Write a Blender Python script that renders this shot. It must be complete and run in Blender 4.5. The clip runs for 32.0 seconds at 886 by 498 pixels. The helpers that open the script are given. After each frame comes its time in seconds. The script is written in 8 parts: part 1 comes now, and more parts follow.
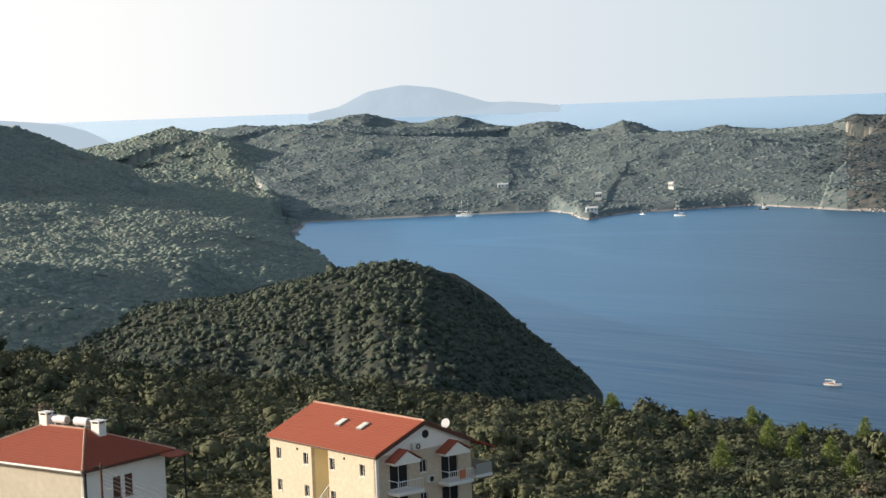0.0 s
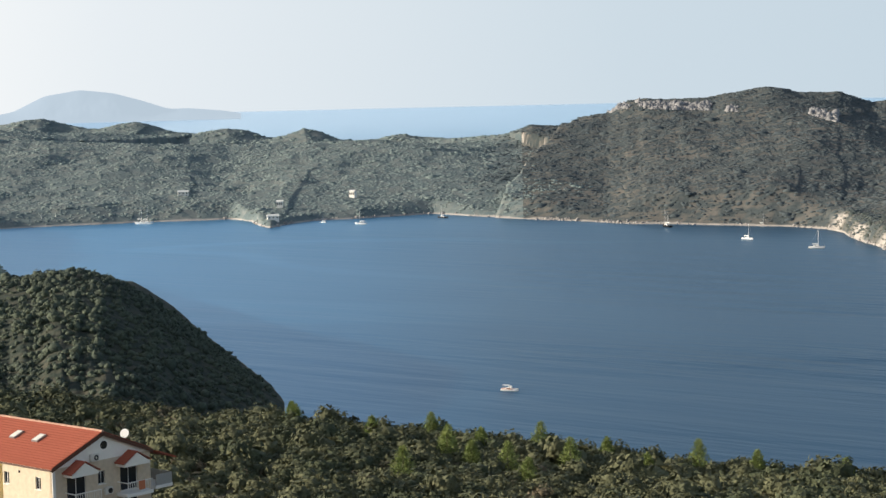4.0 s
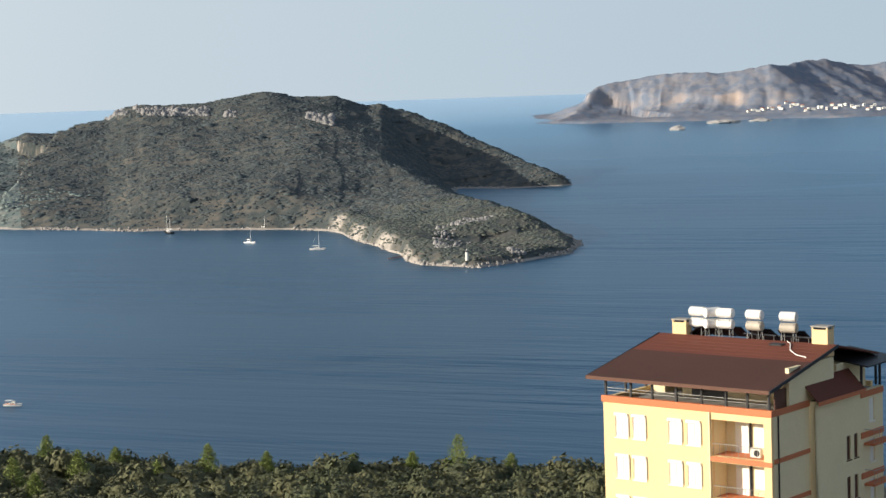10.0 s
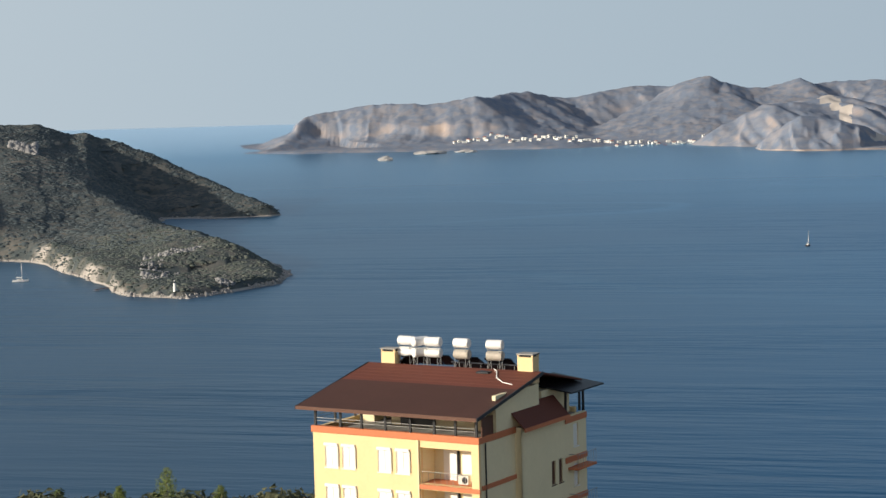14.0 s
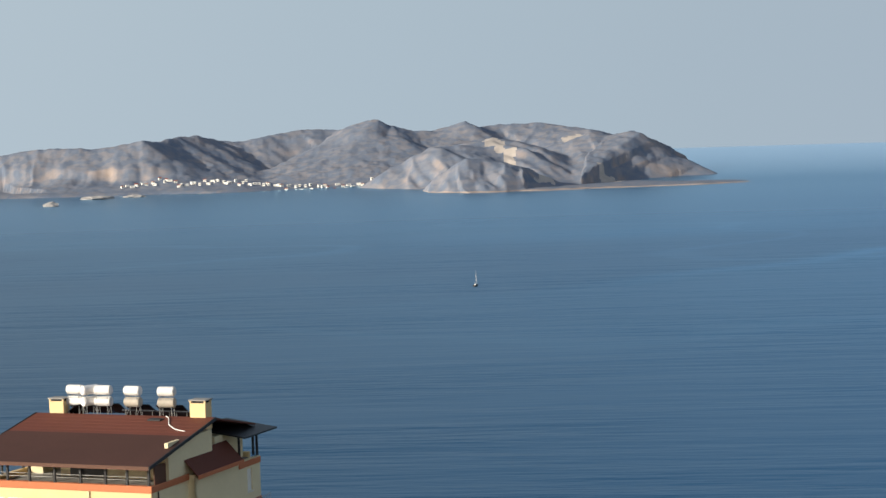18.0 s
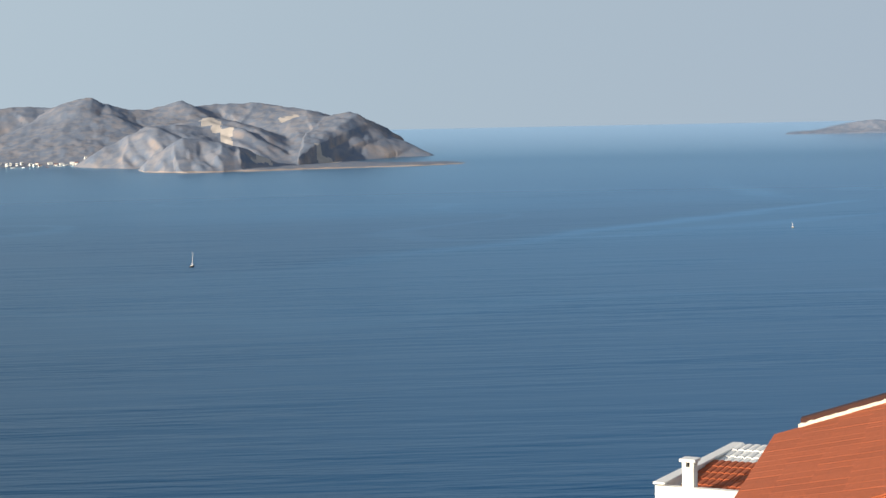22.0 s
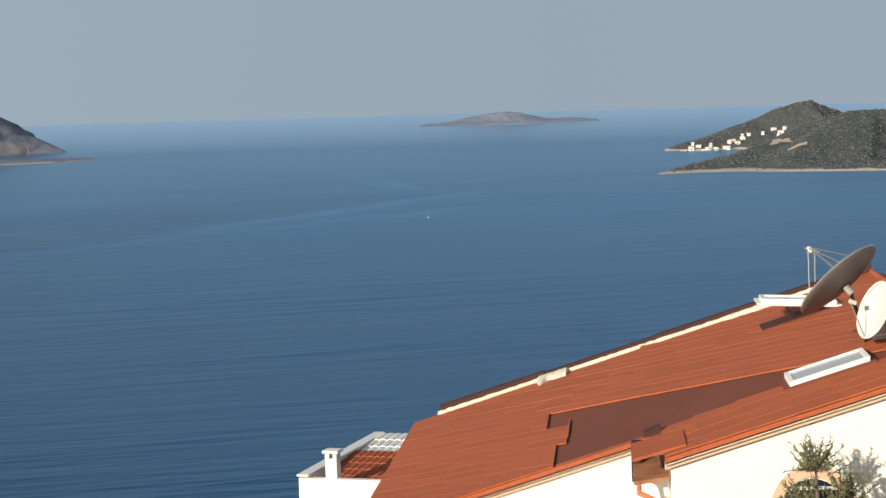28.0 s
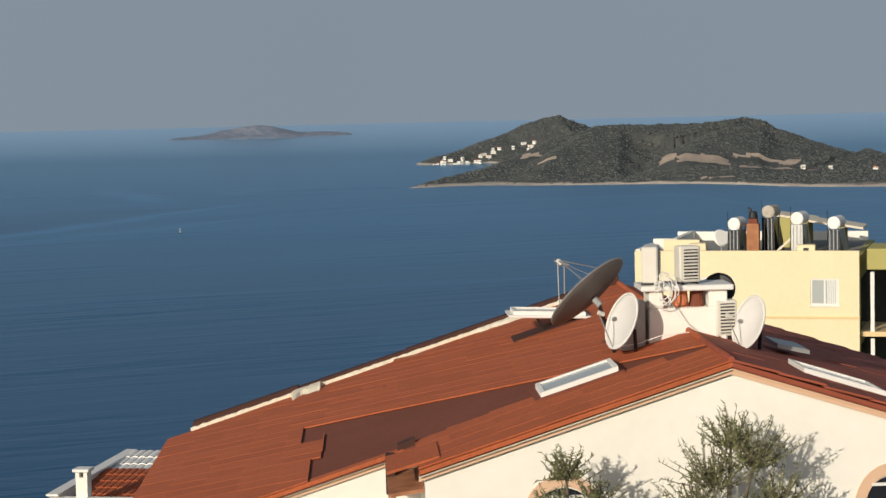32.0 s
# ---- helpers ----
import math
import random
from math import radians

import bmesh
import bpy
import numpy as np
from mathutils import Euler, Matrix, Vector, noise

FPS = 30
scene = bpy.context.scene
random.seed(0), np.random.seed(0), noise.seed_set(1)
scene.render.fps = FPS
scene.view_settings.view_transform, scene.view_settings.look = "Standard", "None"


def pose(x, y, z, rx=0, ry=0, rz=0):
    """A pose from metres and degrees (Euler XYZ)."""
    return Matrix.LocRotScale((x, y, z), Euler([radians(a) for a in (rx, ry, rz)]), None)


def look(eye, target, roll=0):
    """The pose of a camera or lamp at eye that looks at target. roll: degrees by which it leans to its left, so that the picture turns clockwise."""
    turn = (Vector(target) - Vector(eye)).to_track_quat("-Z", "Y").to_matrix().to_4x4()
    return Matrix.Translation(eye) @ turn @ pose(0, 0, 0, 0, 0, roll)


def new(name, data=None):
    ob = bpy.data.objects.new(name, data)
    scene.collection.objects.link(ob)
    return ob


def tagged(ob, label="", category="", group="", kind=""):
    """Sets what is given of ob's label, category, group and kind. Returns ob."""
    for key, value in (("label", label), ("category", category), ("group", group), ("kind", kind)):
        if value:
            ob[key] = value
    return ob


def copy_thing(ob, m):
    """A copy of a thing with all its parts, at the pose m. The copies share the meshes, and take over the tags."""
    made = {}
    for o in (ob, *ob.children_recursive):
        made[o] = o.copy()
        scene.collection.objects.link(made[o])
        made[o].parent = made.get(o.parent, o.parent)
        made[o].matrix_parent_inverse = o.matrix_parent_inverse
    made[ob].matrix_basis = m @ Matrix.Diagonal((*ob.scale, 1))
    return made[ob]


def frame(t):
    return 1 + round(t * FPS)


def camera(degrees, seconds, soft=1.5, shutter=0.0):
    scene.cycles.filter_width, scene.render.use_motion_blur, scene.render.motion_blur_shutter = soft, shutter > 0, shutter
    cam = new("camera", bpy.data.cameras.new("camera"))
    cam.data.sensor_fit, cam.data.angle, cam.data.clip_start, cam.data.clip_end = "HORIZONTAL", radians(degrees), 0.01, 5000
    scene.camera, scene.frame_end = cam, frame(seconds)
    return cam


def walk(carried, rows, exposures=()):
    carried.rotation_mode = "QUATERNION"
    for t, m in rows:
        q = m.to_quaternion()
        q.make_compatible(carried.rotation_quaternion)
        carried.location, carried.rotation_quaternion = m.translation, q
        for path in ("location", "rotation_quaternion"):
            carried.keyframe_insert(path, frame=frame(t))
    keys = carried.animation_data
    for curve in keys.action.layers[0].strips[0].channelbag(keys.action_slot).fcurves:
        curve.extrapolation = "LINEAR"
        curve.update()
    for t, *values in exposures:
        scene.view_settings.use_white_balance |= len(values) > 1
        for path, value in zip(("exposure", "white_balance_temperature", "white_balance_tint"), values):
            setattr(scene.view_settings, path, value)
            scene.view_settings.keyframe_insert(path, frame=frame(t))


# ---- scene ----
EYE = 100.0  # the camera's height over the sea
cam = camera(26.1, 32.0)
# seconds, bearing, tilt and lean in degrees; bearings run clockwise from +y
PAN = [
    (0, 0.00, -4.65, -2.08),
    (0.5, 0.99, -4.70, -1.88),
    (1, 2.20, -4.81, -1.67),
    (1.5, 3.38, -4.92, -1.31),
    (2, 4.63, -4.92, -1.25),
    (2.5, 5.89, -4.87, -1.23),
    (3, 7.12, -4.82, -1.23),
    (3.5, 8.35, -4.73, -1.21),
    (5.5, 13.50, -4.91, -1.36),
    (6, 14.97, -5.00, -1.05),
    (6.5, 16.27, -5.04, -1.07),
    (7, 17.39, -5.06, -1.09),
    (7.5, 18.33, -5.03, -1.12),
    (8, 19.35, -5.01, -1.25),
    (8.5, 20.50, -5.03, -1.12),
    (9, 21.75, -5.05, -1.30),
    (9.5, 23.08, -5.06, -1.54),
    (10, 24.44, -4.94, -1.91),
    (10.5, 25.71, -4.75, -1.63),
    (11, 26.90, -4.57, -1.55),
    (11.5, 27.97, -4.45, -1.49),
    (12, 28.97, -4.38, -1.54),
    (12.5, 30.04, -4.33, -1.71),
    (13, 31.15, -4.34, -1.82),
    (13.5, 32.13, -4.37, -1.60),
    (15.5, 37.07, -3.79, -1.59),
    (16, 38.44, -3.70, -1.62),
    (16.5, 39.70, -3.59, -1.80),
    (17, 40.92, -3.45, -1.71),
    (17.5, 42.05, -3.33, -1.85),
    (18, 43.09, -3.26, -1.72),
    (18.5, 44.18, -3.24, -1.69),
    (19, 45.33, -3.24, -1.39),
    (19.5, 46.43, -3.30, -1.28),
    (20, 47.52, -3.43, -1.08),
    (20.5, 48.58, -3.56, -1.08),
    (21, 49.64, -3.70, -1.16),
    (21.5, 50.65, -3.85, -1.11),
    (22, 51.55, -4.05, -1.14),
    (22.5, 52.41, -4.24, -1.23),
    (23, 53.32, -4.32, -1.25),
    (23.5, 54.30, -4.27, -1.20),
    (24, 55.20, -4.22, -1.39),
    (24.5, 56.09, -4.25, -1.44),
    (25, 57.01, -4.37, -1.82),
    (25.5, 57.99, -4.48, -1.95),
    (27.5, 61.64, -4.54, -1.64),
    (28, 62.37, -4.48, -1.59),
    (28.5, 63.15, -4.38, -1.48),
    (29, 63.98, -4.26, -1.47),
    (29.5, 64.88, -4.19, -1.52),
    (30, 65.85, -4.21, -1.45),
    (30.5, 66.91, -4.25, -1.29),
    (31, 67.99, -4.28, -1.33),
    (31.5, 68.91, -4.31, -1.47),
    (32, 69.78, -4.25, -1.30),
]
EXPOSURE = [(0, 0.5), (3, 0.52), (6, 0.53), (9, 0.52), (10, 0.42), (13, 0.25), (16, 0.2), (19, 0.3), (23, 0.35), (25, 0.27), (28, 0.03), (30, -0.15), (32, -0.45)]
walk(cam, [(t, pose(0, 0, EYE, 90 + tilt, 0, -bearing) @ pose(0, 0, 0, 0, 0, lean)) for t, bearing, tilt, lean in PAN], EXPOSURE)

# ---- light ----
SUN_BEARING, SUN_HEIGHT = -80.0, 16.0
world = bpy.data.worlds.new("sky")
scene.world = world
world.use_nodes = True
wn = world.node_tree
sky = wn.nodes.new("ShaderNodeTexSky")
sky.sky_type = "NISHITA"
sky.sun_disc = False
sky.sun_elevation, sky.sun_rotation = radians(SUN_HEIGHT), radians(SUN_BEARING)
sky.altitude, sky.air_density, sky.dust_density, sky.ozone_density = 100, 1.0, 1.0, 1.0
# morning haze over the sea: pale and warm towards the sun, grey-blue away from it, thinning with height
def sky_maths(op, a, c):
    n = wn.nodes.new("ShaderNodeMath")
    n.operation = op
    for i, v in ((0, a), (1, c)):
        if isinstance(v, (int, float)):
            n.inputs[i].default_value = v
        else:
            wn.links.new(v, n.inputs[i])
    return n.outputs[0]


way = wn.nodes.new("ShaderNodeTexCoord")
xyz = wn.nodes.new("ShaderNodeSeparateXYZ")
wn.links.new(way.outputs["Generated"], xyz.inputs[0])
_s = radians(SUN_BEARING)
sunward = sky_maths("ADD", sky_maths("MULTIPLY", xyz.outputs[0], math.sin(_s)), sky_maths("MULTIPLY", xyz.outputs[1], math.cos(_s)))
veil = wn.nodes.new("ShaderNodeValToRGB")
veil.color_ramp.elements[0].position, veil.color_ramp.elements[0].color = 0.0, (0.325, 0.39, 0.455, 1)
for _p, _c in ((0.085, (0.312, 0.38, 0.452)), (0.17, (0.322, 0.397, 0.465)), (0.24, (0.343, 0.422, 0.488)), (0.345, (0.375, 0.453, 0.515)), (0.456, (0.425, 0.493, 0.545)), (0.587, (0.56, 0.595, 0.622)), (0.70, (0.76, 0.745, 0.72))):
    veil.color_ramp.elements.new(_p).color = (*_c, 1)
veil.color_ramp.elements[-1].position, veil.color_ramp.elements[-1].color = 1.0, (1.5, 1.3, 1.05, 1)
wn.links.new(sky_maths("MULTIPLY_ADD", sunward, 0.5), veil.inputs[0])
veil.inputs[0].links[0].from_node.inputs[2].default_value = 0.5
thick = wn.nodes.new("ShaderNodeMapRange")
thick.interpolation_type = "SMOOTHSTEP"
thick.inputs[1].default_value, thick.inputs[2].default_value, thick.inputs[3].default_value, thick.inputs[4].default_value = 0.03, 0.6, 1.0, 0.15
wn.links.new(xyz.outputs[2], thick.inputs[0])
dim = wn.nodes.new("ShaderNodeVectorMath")
dim.operation = "SCALE"
dim.inputs[3].default_value = 0.1
wn.links.new(sky.outputs[0], dim.inputs[0])
air = wn.nodes.new("ShaderNodeMix")
air.data_type = "RGBA"
wn.links.new(thick.outputs[0], air.inputs[0])
wn.links.new(dim.outputs[0], air.inputs[6])
wn.links.new(veil.outputs[0], air.inputs[7])
wn.links.new(air.outputs[2], wn.nodes["Background"].inputs[0])
wn.nodes["Background"].inputs[1].default_value = 1.0
sun_data = bpy.data.lights.new("sun", "SUN")
sun_data.energy, sun_data.angle, sun_data.color = 5.0, radians(0.5), (1.0, 0.90, 0.75)
sun = new("sun", sun_data)
_b, _h = radians(SUN_BEARING), radians(SUN_HEIGHT)
sun.matrix_world = look((0, 0, 0), (-math.sin(_b) * math.cos(_h), -math.cos(_b) * math.cos(_h), -math.sin(_h)))

# ---- materials ----
def material(name, colour, rough=0.7, metal=0.0, grain=0.0, scale=8.0, dark=0.7, bump=0.0, big=0.0, big_scale=0.3, piece=0.0, spec=0.3):
    """A surface with grain at a small scale, stains at a large one, fine relief, and a difference from piece to piece."""
    m = bpy.data.materials.new(name)
    m.use_nodes = True
    nt = m.node_tree
    b = nt.nodes["Principled BSDF"]
    b.inputs["Base Color"].default_value = (*colour, 1)
    b.inputs["Roughness"].default_value, b.inputs["Metallic"].default_value = rough, metal
    b.inputs["Specular IOR Level"].default_value = spec
    co = nt.nodes.new("ShaderNodeTexCoord")
    last = None

    def blend(fac_socket, low, amount):
        nonlocal last
        mix = nt.nodes.new("ShaderNodeMix")
        mix.data_type, mix.blend_type = "RGBA", "MULTIPLY"
        ramp = nt.nodes.new("ShaderNodeMapRange")
        ramp.inputs[1].default_value, ramp.inputs[2].default_value = 0.3, 0.7
        ramp.inputs[3].default_value, ramp.inputs[4].default_value = amount, 0.0
        nt.links.new(fac_socket, ramp.inputs[0])
        nt.links.new(ramp.outputs[0], mix.inputs[0])
        if last is None:
            mix.inputs[6].default_value = (*colour, 1)
        else:
            nt.links.new(last, mix.inputs[6])
        mix.inputs[7].default_value = (low, low, low * 0.97, 1)
        last = mix.outputs[2]

    if grain:
        n = nt.nodes.new("ShaderNodeTexNoise")
        n.inputs["Scale"].default_value, n.inputs["Detail"].default_value = scale, 5
        nt.links.new(co.outputs["Object"], n.inputs["Vector"])
        blend(n.outputs["Fac"], dark, grain)
        if bump:
            bp = nt.nodes.new("ShaderNodeBump")
            bp.inputs["Strength"].default_value, bp.inputs["Distance"].default_value = bump, 0.02
            nt.links.new(n.outputs["Fac"], bp.inputs["Height"])
            nt.links.new(bp.outputs[0], b.inputs["Normal"])
    if big:
        n = nt.nodes.new("ShaderNodeTexNoise")
        n.inputs["Scale"].default_value, n.inputs["Detail"].default_value = big_scale, 4
        nt.links.new(co.outputs["Object"], n.inputs["Vector"])
        blend(n.outputs["Fac"], dark, big)
    if piece:
        o = nt.nodes.new("ShaderNodeObjectInfo")
        blend(o.outputs["Random"], dark, piece)
    if last is not None:
        nt.links.new(last, b.inputs["Base Color"])
    return m


def leafy(name, dark, light, rough=0.75, patch=0.02, fine=0.0):
    """Foliage: every leaf clump differs a little, with wider patches."""
    m = bpy.data.materials.new(name)
    m.use_nodes = True
    nt = m.node_tree
    b = nt.nodes["Principled BSDF"]
    b.inputs["Roughness"].default_value, b.inputs["Specular IOR Level"].default_value = rough, 0.15
    g = nt.nodes.new("ShaderNodeNewGeometry")
    co = nt.nodes.new("ShaderNodeTexCoord")
    n = nt.nodes.new("ShaderNodeTexNoise")
    n.inputs["Scale"].default_value, n.inputs["Detail"].default_value = patch, 3
    nt.links.new(co.outputs["Object"], n.inputs["Vector"])
    add = nt.nodes.new("ShaderNodeMath")
    add.operation = "MULTIPLY_ADD"
    nt.links.new(g.outputs["Random Per Island"], add.inputs[0])
    add.inputs[1].default_value = 0.6
    sub = nt.nodes.new("ShaderNodeMapRange")
    sub.inputs[1].default_value, sub.inputs[2].default_value, sub.inputs[3].default_value, sub.inputs[4].default_value = 0.35, 0.65, 0.0, 0.4
    nt.links.new(n.outputs["Fac"], sub.inputs[0])
    nt.links.new(sub.outputs[0], add.inputs[2])
    mix = nt.nodes.new("ShaderNodeMix")
    mix.data_type = "RGBA"
    mix.inputs[6].default_value, mix.inputs[7].default_value = (*dark, 1), (*light, 1)
    if fine:
        # twigs and leaves too small to be built
        tw, bp = nt.nodes.new("ShaderNodeTexNoise"), nt.nodes.new("ShaderNodeBump")
        tw.inputs["Scale"].default_value, tw.inputs["Detail"].default_value = fine, 4
        bp.inputs["Strength"].default_value, bp.inputs["Distance"].default_value = 1.0, 0.9 / fine
        nt.links.new(co.outputs["Object"], tw.inputs["Vector"])
        nt.links.new(tw.outputs["Fac"], bp.inputs["Height"])
        nt.links.new(bp.outputs[0], b.inputs["Normal"])
    nt.links.new(add.outputs[0], mix.inputs[0])
    nt.links.new(mix.outputs[2], b.inputs["Base Color"])
    return m


def rocky_land(name, scrub, soil, rock, scrub_scale, rock_from, rock_to, steep=0.75, shore=5.0):
    """Hill ground: scrub in dark dots on soil, bare rock where it is steep, and a bleached rim at the water."""
    m = bpy.data.materials.new(name)
    m.use_nodes = True
    nt = m.node_tree
    b = nt.nodes["Principled BSDF"]
    b.inputs["Roughness"].default_value, b.inputs["Specular IOR Level"].default_value = 0.9, 0.1
    co, g = nt.nodes.new("ShaderNodeTexCoord"), nt.nodes.new("ShaderNodeNewGeometry")

    def noise_node(scale, detail):
        n = nt.nodes.new("ShaderNodeTexNoise")
        n.inputs["Scale"].default_value, n.inputs["Detail"].default_value = scale, detail
        nt.links.new(co.outputs["Object"], n.inputs["Vector"])
        return n.outputs["Fac"]

    def ramp(src, a, c, lo=0.0, hi=1.0):
        r = nt.nodes.new("ShaderNodeMapRange")
        for i, v in enumerate((a, c, lo, hi)):
            r.inputs[i + 1].default_value = v
        nt.links.new(src, r.inputs[0])
        return r.outputs[0]

    def mix(fac, a, c):
        x = nt.nodes.new("ShaderNodeMix")
        x.data_type = "RGBA"
        nt.links.new(fac, x.inputs[0])
        for i, v in ((6, a), (7, c)):
            if isinstance(v, tuple):
                x.inputs[i].default_value = (*v, 1)
            else:
                nt.links.new(v, x.inputs[i])
        return x.outputs[2]

    def maths(op, a, c):
        x = nt.nodes.new("ShaderNodeMath")
        x.operation = op
        for i, v in ((0, a), (1, c)):
            if isinstance(v, float):
                x.inputs[i].default_value = v
            else:
                nt.links.new(v, x.inputs[i])
        return x.outputs[0]

    dots = ramp(noise_node(scrub_scale, 3), 0.42, 0.56)
    patches = ramp(noise_node(scrub_scale * 0.08, 4), 0.38, 0.62)
    ground = mix(patches, soil, tuple(0.5 * (p + q) for p, q in zip(scrub, soil)))
    col = mix(dots, ground, scrub)
    sep = nt.nodes.new("ShaderNodeSeparateXYZ")
    nt.links.new(g.outputs["Normal"], sep.inputs[0])
    rocks = maths("MULTIPLY", ramp(sep.outputs[2], steep, steep - 0.15), ramp(noise_node(scrub_scale * 0.3, 5), rock_from, rock_to))
    crag = mix(noise_node(scrub_scale * 0.7, 6), tuple(0.55 * v for v in rock), tuple(min(1, 1.3 * v) for v in rock))
    col = mix(rocks, col, crag)
    pos = nt.nodes.new("ShaderNodeSeparateXYZ")
    nt.links.new(co.outputs["Object"], pos.inputs[0])
    rim = ramp(maths("ADD", pos.outputs[2], maths("MULTIPLY", noise_node(0.03, 4), -1.6 * shore)), 0.25 * shore, -0.1 * shore)
    col = mix(rim, col, crag)
    nt.links.new(col, b.inputs["Base Color"])
    bp = nt.nodes.new("ShaderNodeBump")
    bp.inputs["Strength"].default_value, bp.inputs["Distance"].default_value = 0.6, 2.0
    nt.links.new(noise_node(scrub_scale * 1.3, 5), bp.inputs["Height"])
    nt.links.new(bp.outputs[0], b.inputs["Normal"])
    return m


M_land = rocky_land("bay_land", (0.07, 0.083, 0.084), (0.15, 0.138, 0.12), (0.38, 0.345, 0.31), 0.09, 0.5, 0.62, 0.75, 1.3)
# valley ground, its colours raised to stand in for haze
M_valley_soil = rocky_land("valley_land", (0.145, 0.178, 0.155), (0.225, 0.225, 0.185), (0.42, 0.38, 0.34), 0.09, 0.5, 0.62, 0.75, 1.0)
# western bay ground, lightened to hold the haze towards the sun
M_west = rocky_land("hazy_bay_land", (0.132, 0.166, 0.166), (0.195, 0.21, 0.195), (0.40, 0.37, 0.34), 0.09, 0.5, 0.62, 0.75, 1.3)
M_knoll_soil = rocky_land("knoll_land", (0.035, 0.045, 0.036), (0.075, 0.072, 0.052), (0.20, 0.18, 0.15), 0.2, 0.5, 0.62, 0.6, 0.3)
# island ground: distance haze painted in as blue-grey
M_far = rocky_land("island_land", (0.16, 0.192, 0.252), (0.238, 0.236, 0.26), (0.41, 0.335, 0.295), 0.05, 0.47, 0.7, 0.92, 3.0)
M_cape = rocky_land("cape_land", (0.078, 0.086, 0.085), (0.108, 0.110, 0.103), (0.5, 0.44, 0.38), 0.07, 0.55, 0.65, 0.75, 3.0)
# islet ground, with the horizon's haze put into its blue tones
M_low = rocky_land("islet_land", (0.175, 0.215, 0.285), (0.24, 0.26, 0.315), (0.46, 0.42, 0.41), 0.06, 0.5, 0.7, 0.8, 5.0)
# the farthest ridges glow evenly, standing in for light scattered by haze
M_haze_glow = bpy.data.materials.new("distant_haze_glow")
M_haze_glow.use_nodes = True
_h = M_haze_glow.node_tree.nodes["Principled BSDF"]
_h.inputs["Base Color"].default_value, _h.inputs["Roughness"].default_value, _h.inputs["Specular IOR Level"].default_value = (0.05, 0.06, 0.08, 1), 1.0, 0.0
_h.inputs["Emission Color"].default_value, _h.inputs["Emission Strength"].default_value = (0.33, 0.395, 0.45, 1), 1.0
M_slope = material("slope_soil", (0.14, 0.12, 0.08), 0.95, grain=0.8, scale=0.5, dark=0.5, big=0.5, big_scale=0.05)
M_bush = [leafy("bush_olive", (0.059, 0.067, 0.039), (0.147, 0.147, 0.078), fine=4.0), leafy("bush_dark", (0.039, 0.050, 0.031), (0.101, 0.112, 0.059), fine=4.0),
          leafy("bush_dry", (0.091, 0.077, 0.048), (0.213, 0.172, 0.112), fine=5.0), leafy("bush_pale", (0.081, 0.091, 0.050), (0.202, 0.202, 0.116), fine=5.0)]
M_pine = leafy("young_pine", (0.12, 0.165, 0.05), (0.31, 0.35, 0.12), patch=0.6)
M_tip = leafy("headland_scrub", (0.062, 0.078, 0.074), (0.115, 0.124, 0.102), patch=0.02)
# scrub of the steep bay hill; its blue tint is painted haze
M_scrub = leafy("far_scrub", (0.055, 0.071, 0.080), (0.08, 0.095, 0.097), patch=0.01)
# western bay scrub: haze painted in as a paler colour
M_hazy_scrub = leafy("hazy_scrub", (0.15, 0.192, 0.188), (0.192, 0.232, 0.215), patch=0.01)
# cape scrub, slightly raised and blued to suggest haze
M_wood_scrub = leafy("cape_scrub", (0.078, 0.088, 0.088), (0.105, 0.112, 0.105), patch=0.01)
M_rock = material("weathered_limestone", (0.29, 0.285, 0.29), 0.9, grain=0.6, scale=0.6, dark=0.65, big=0.5, big_scale=0.08, bump=0.3)
M_shore = material("bleached_shore_rock", (0.38, 0.355, 0.335), 0.9, grain=0.6, scale=0.5, dark=0.6, big=0.5, big_scale=0.05)
M_skerry = material("bleached_skerry", (0.42, 0.40, 0.39), 0.9, grain=0.6, scale=0.2, dark=0.6)
# valley scrub, pale and even because haze is mixed into the colour
M_valley = leafy("valley_scrub", (0.165, 0.208, 0.18), (0.25, 0.278, 0.222), patch=0.006)
M_knoll = leafy("knoll_scrub", (0.045, 0.06, 0.05), (0.10, 0.118, 0.078), patch=0.01, fine=2.5)
M_white = material("white_render", (0.88, 0.85, 0.78), 0.85, grain=0.3, scale=3, dark=0.85, big=0.3, big_scale=0.6)
M_limewash = material("old_limewash", (0.60, 0.53, 0.42), 0.9, grain=0.5, scale=2, dark=0.75, big=0.5, big_scale=0.4)
M_yellow = material("yellow_render", (0.80, 0.60, 0.33), 0.85, grain=0.3, scale=4, dark=0.85, big=0.4, big_scale=0.5)
M_stone = material("cream_stone", (0.68, 0.57, 0.43), 0.85, grain=0.6, scale=2.5, dark=0.7, bump=0.4, big=0.3, big_scale=0.4)
M_cream = material("cream_render", (0.82, 0.71, 0.47), 0.85, grain=0.3, scale=4, dark=0.88, big=0.4, big_scale=0.5)
M_tile = material("red_roof_tile", (0.36, 0.09, 0.05), 0.8, grain=0.5, scale=5, dark=0.7, piece=0.5)
M_ridge = material("ridge_tile", (0.55, 0.33, 0.24), 0.8, grain=0.4, scale=6, piece=0.4)
M_brown = material("brown_roof_felt", (0.15, 0.045, 0.028), 0.75, grain=0.4, scale=7, dark=0.7, big=0.5, big_scale=0.25, bump=0.2)
M_orange = material("terracotta_band", (0.55, 0.19, 0.09), 0.8, grain=0.3, scale=5, dark=0.8)
M_black = material("black_metal", (0.02, 0.02, 0.022), 0.5, 0.3, grain=0.3, scale=9, spec=0.5)
M_shutter = material("white_shutter", (0.8, 0.79, 0.76), 0.6, grain=0.2, scale=3, dark=0.9)
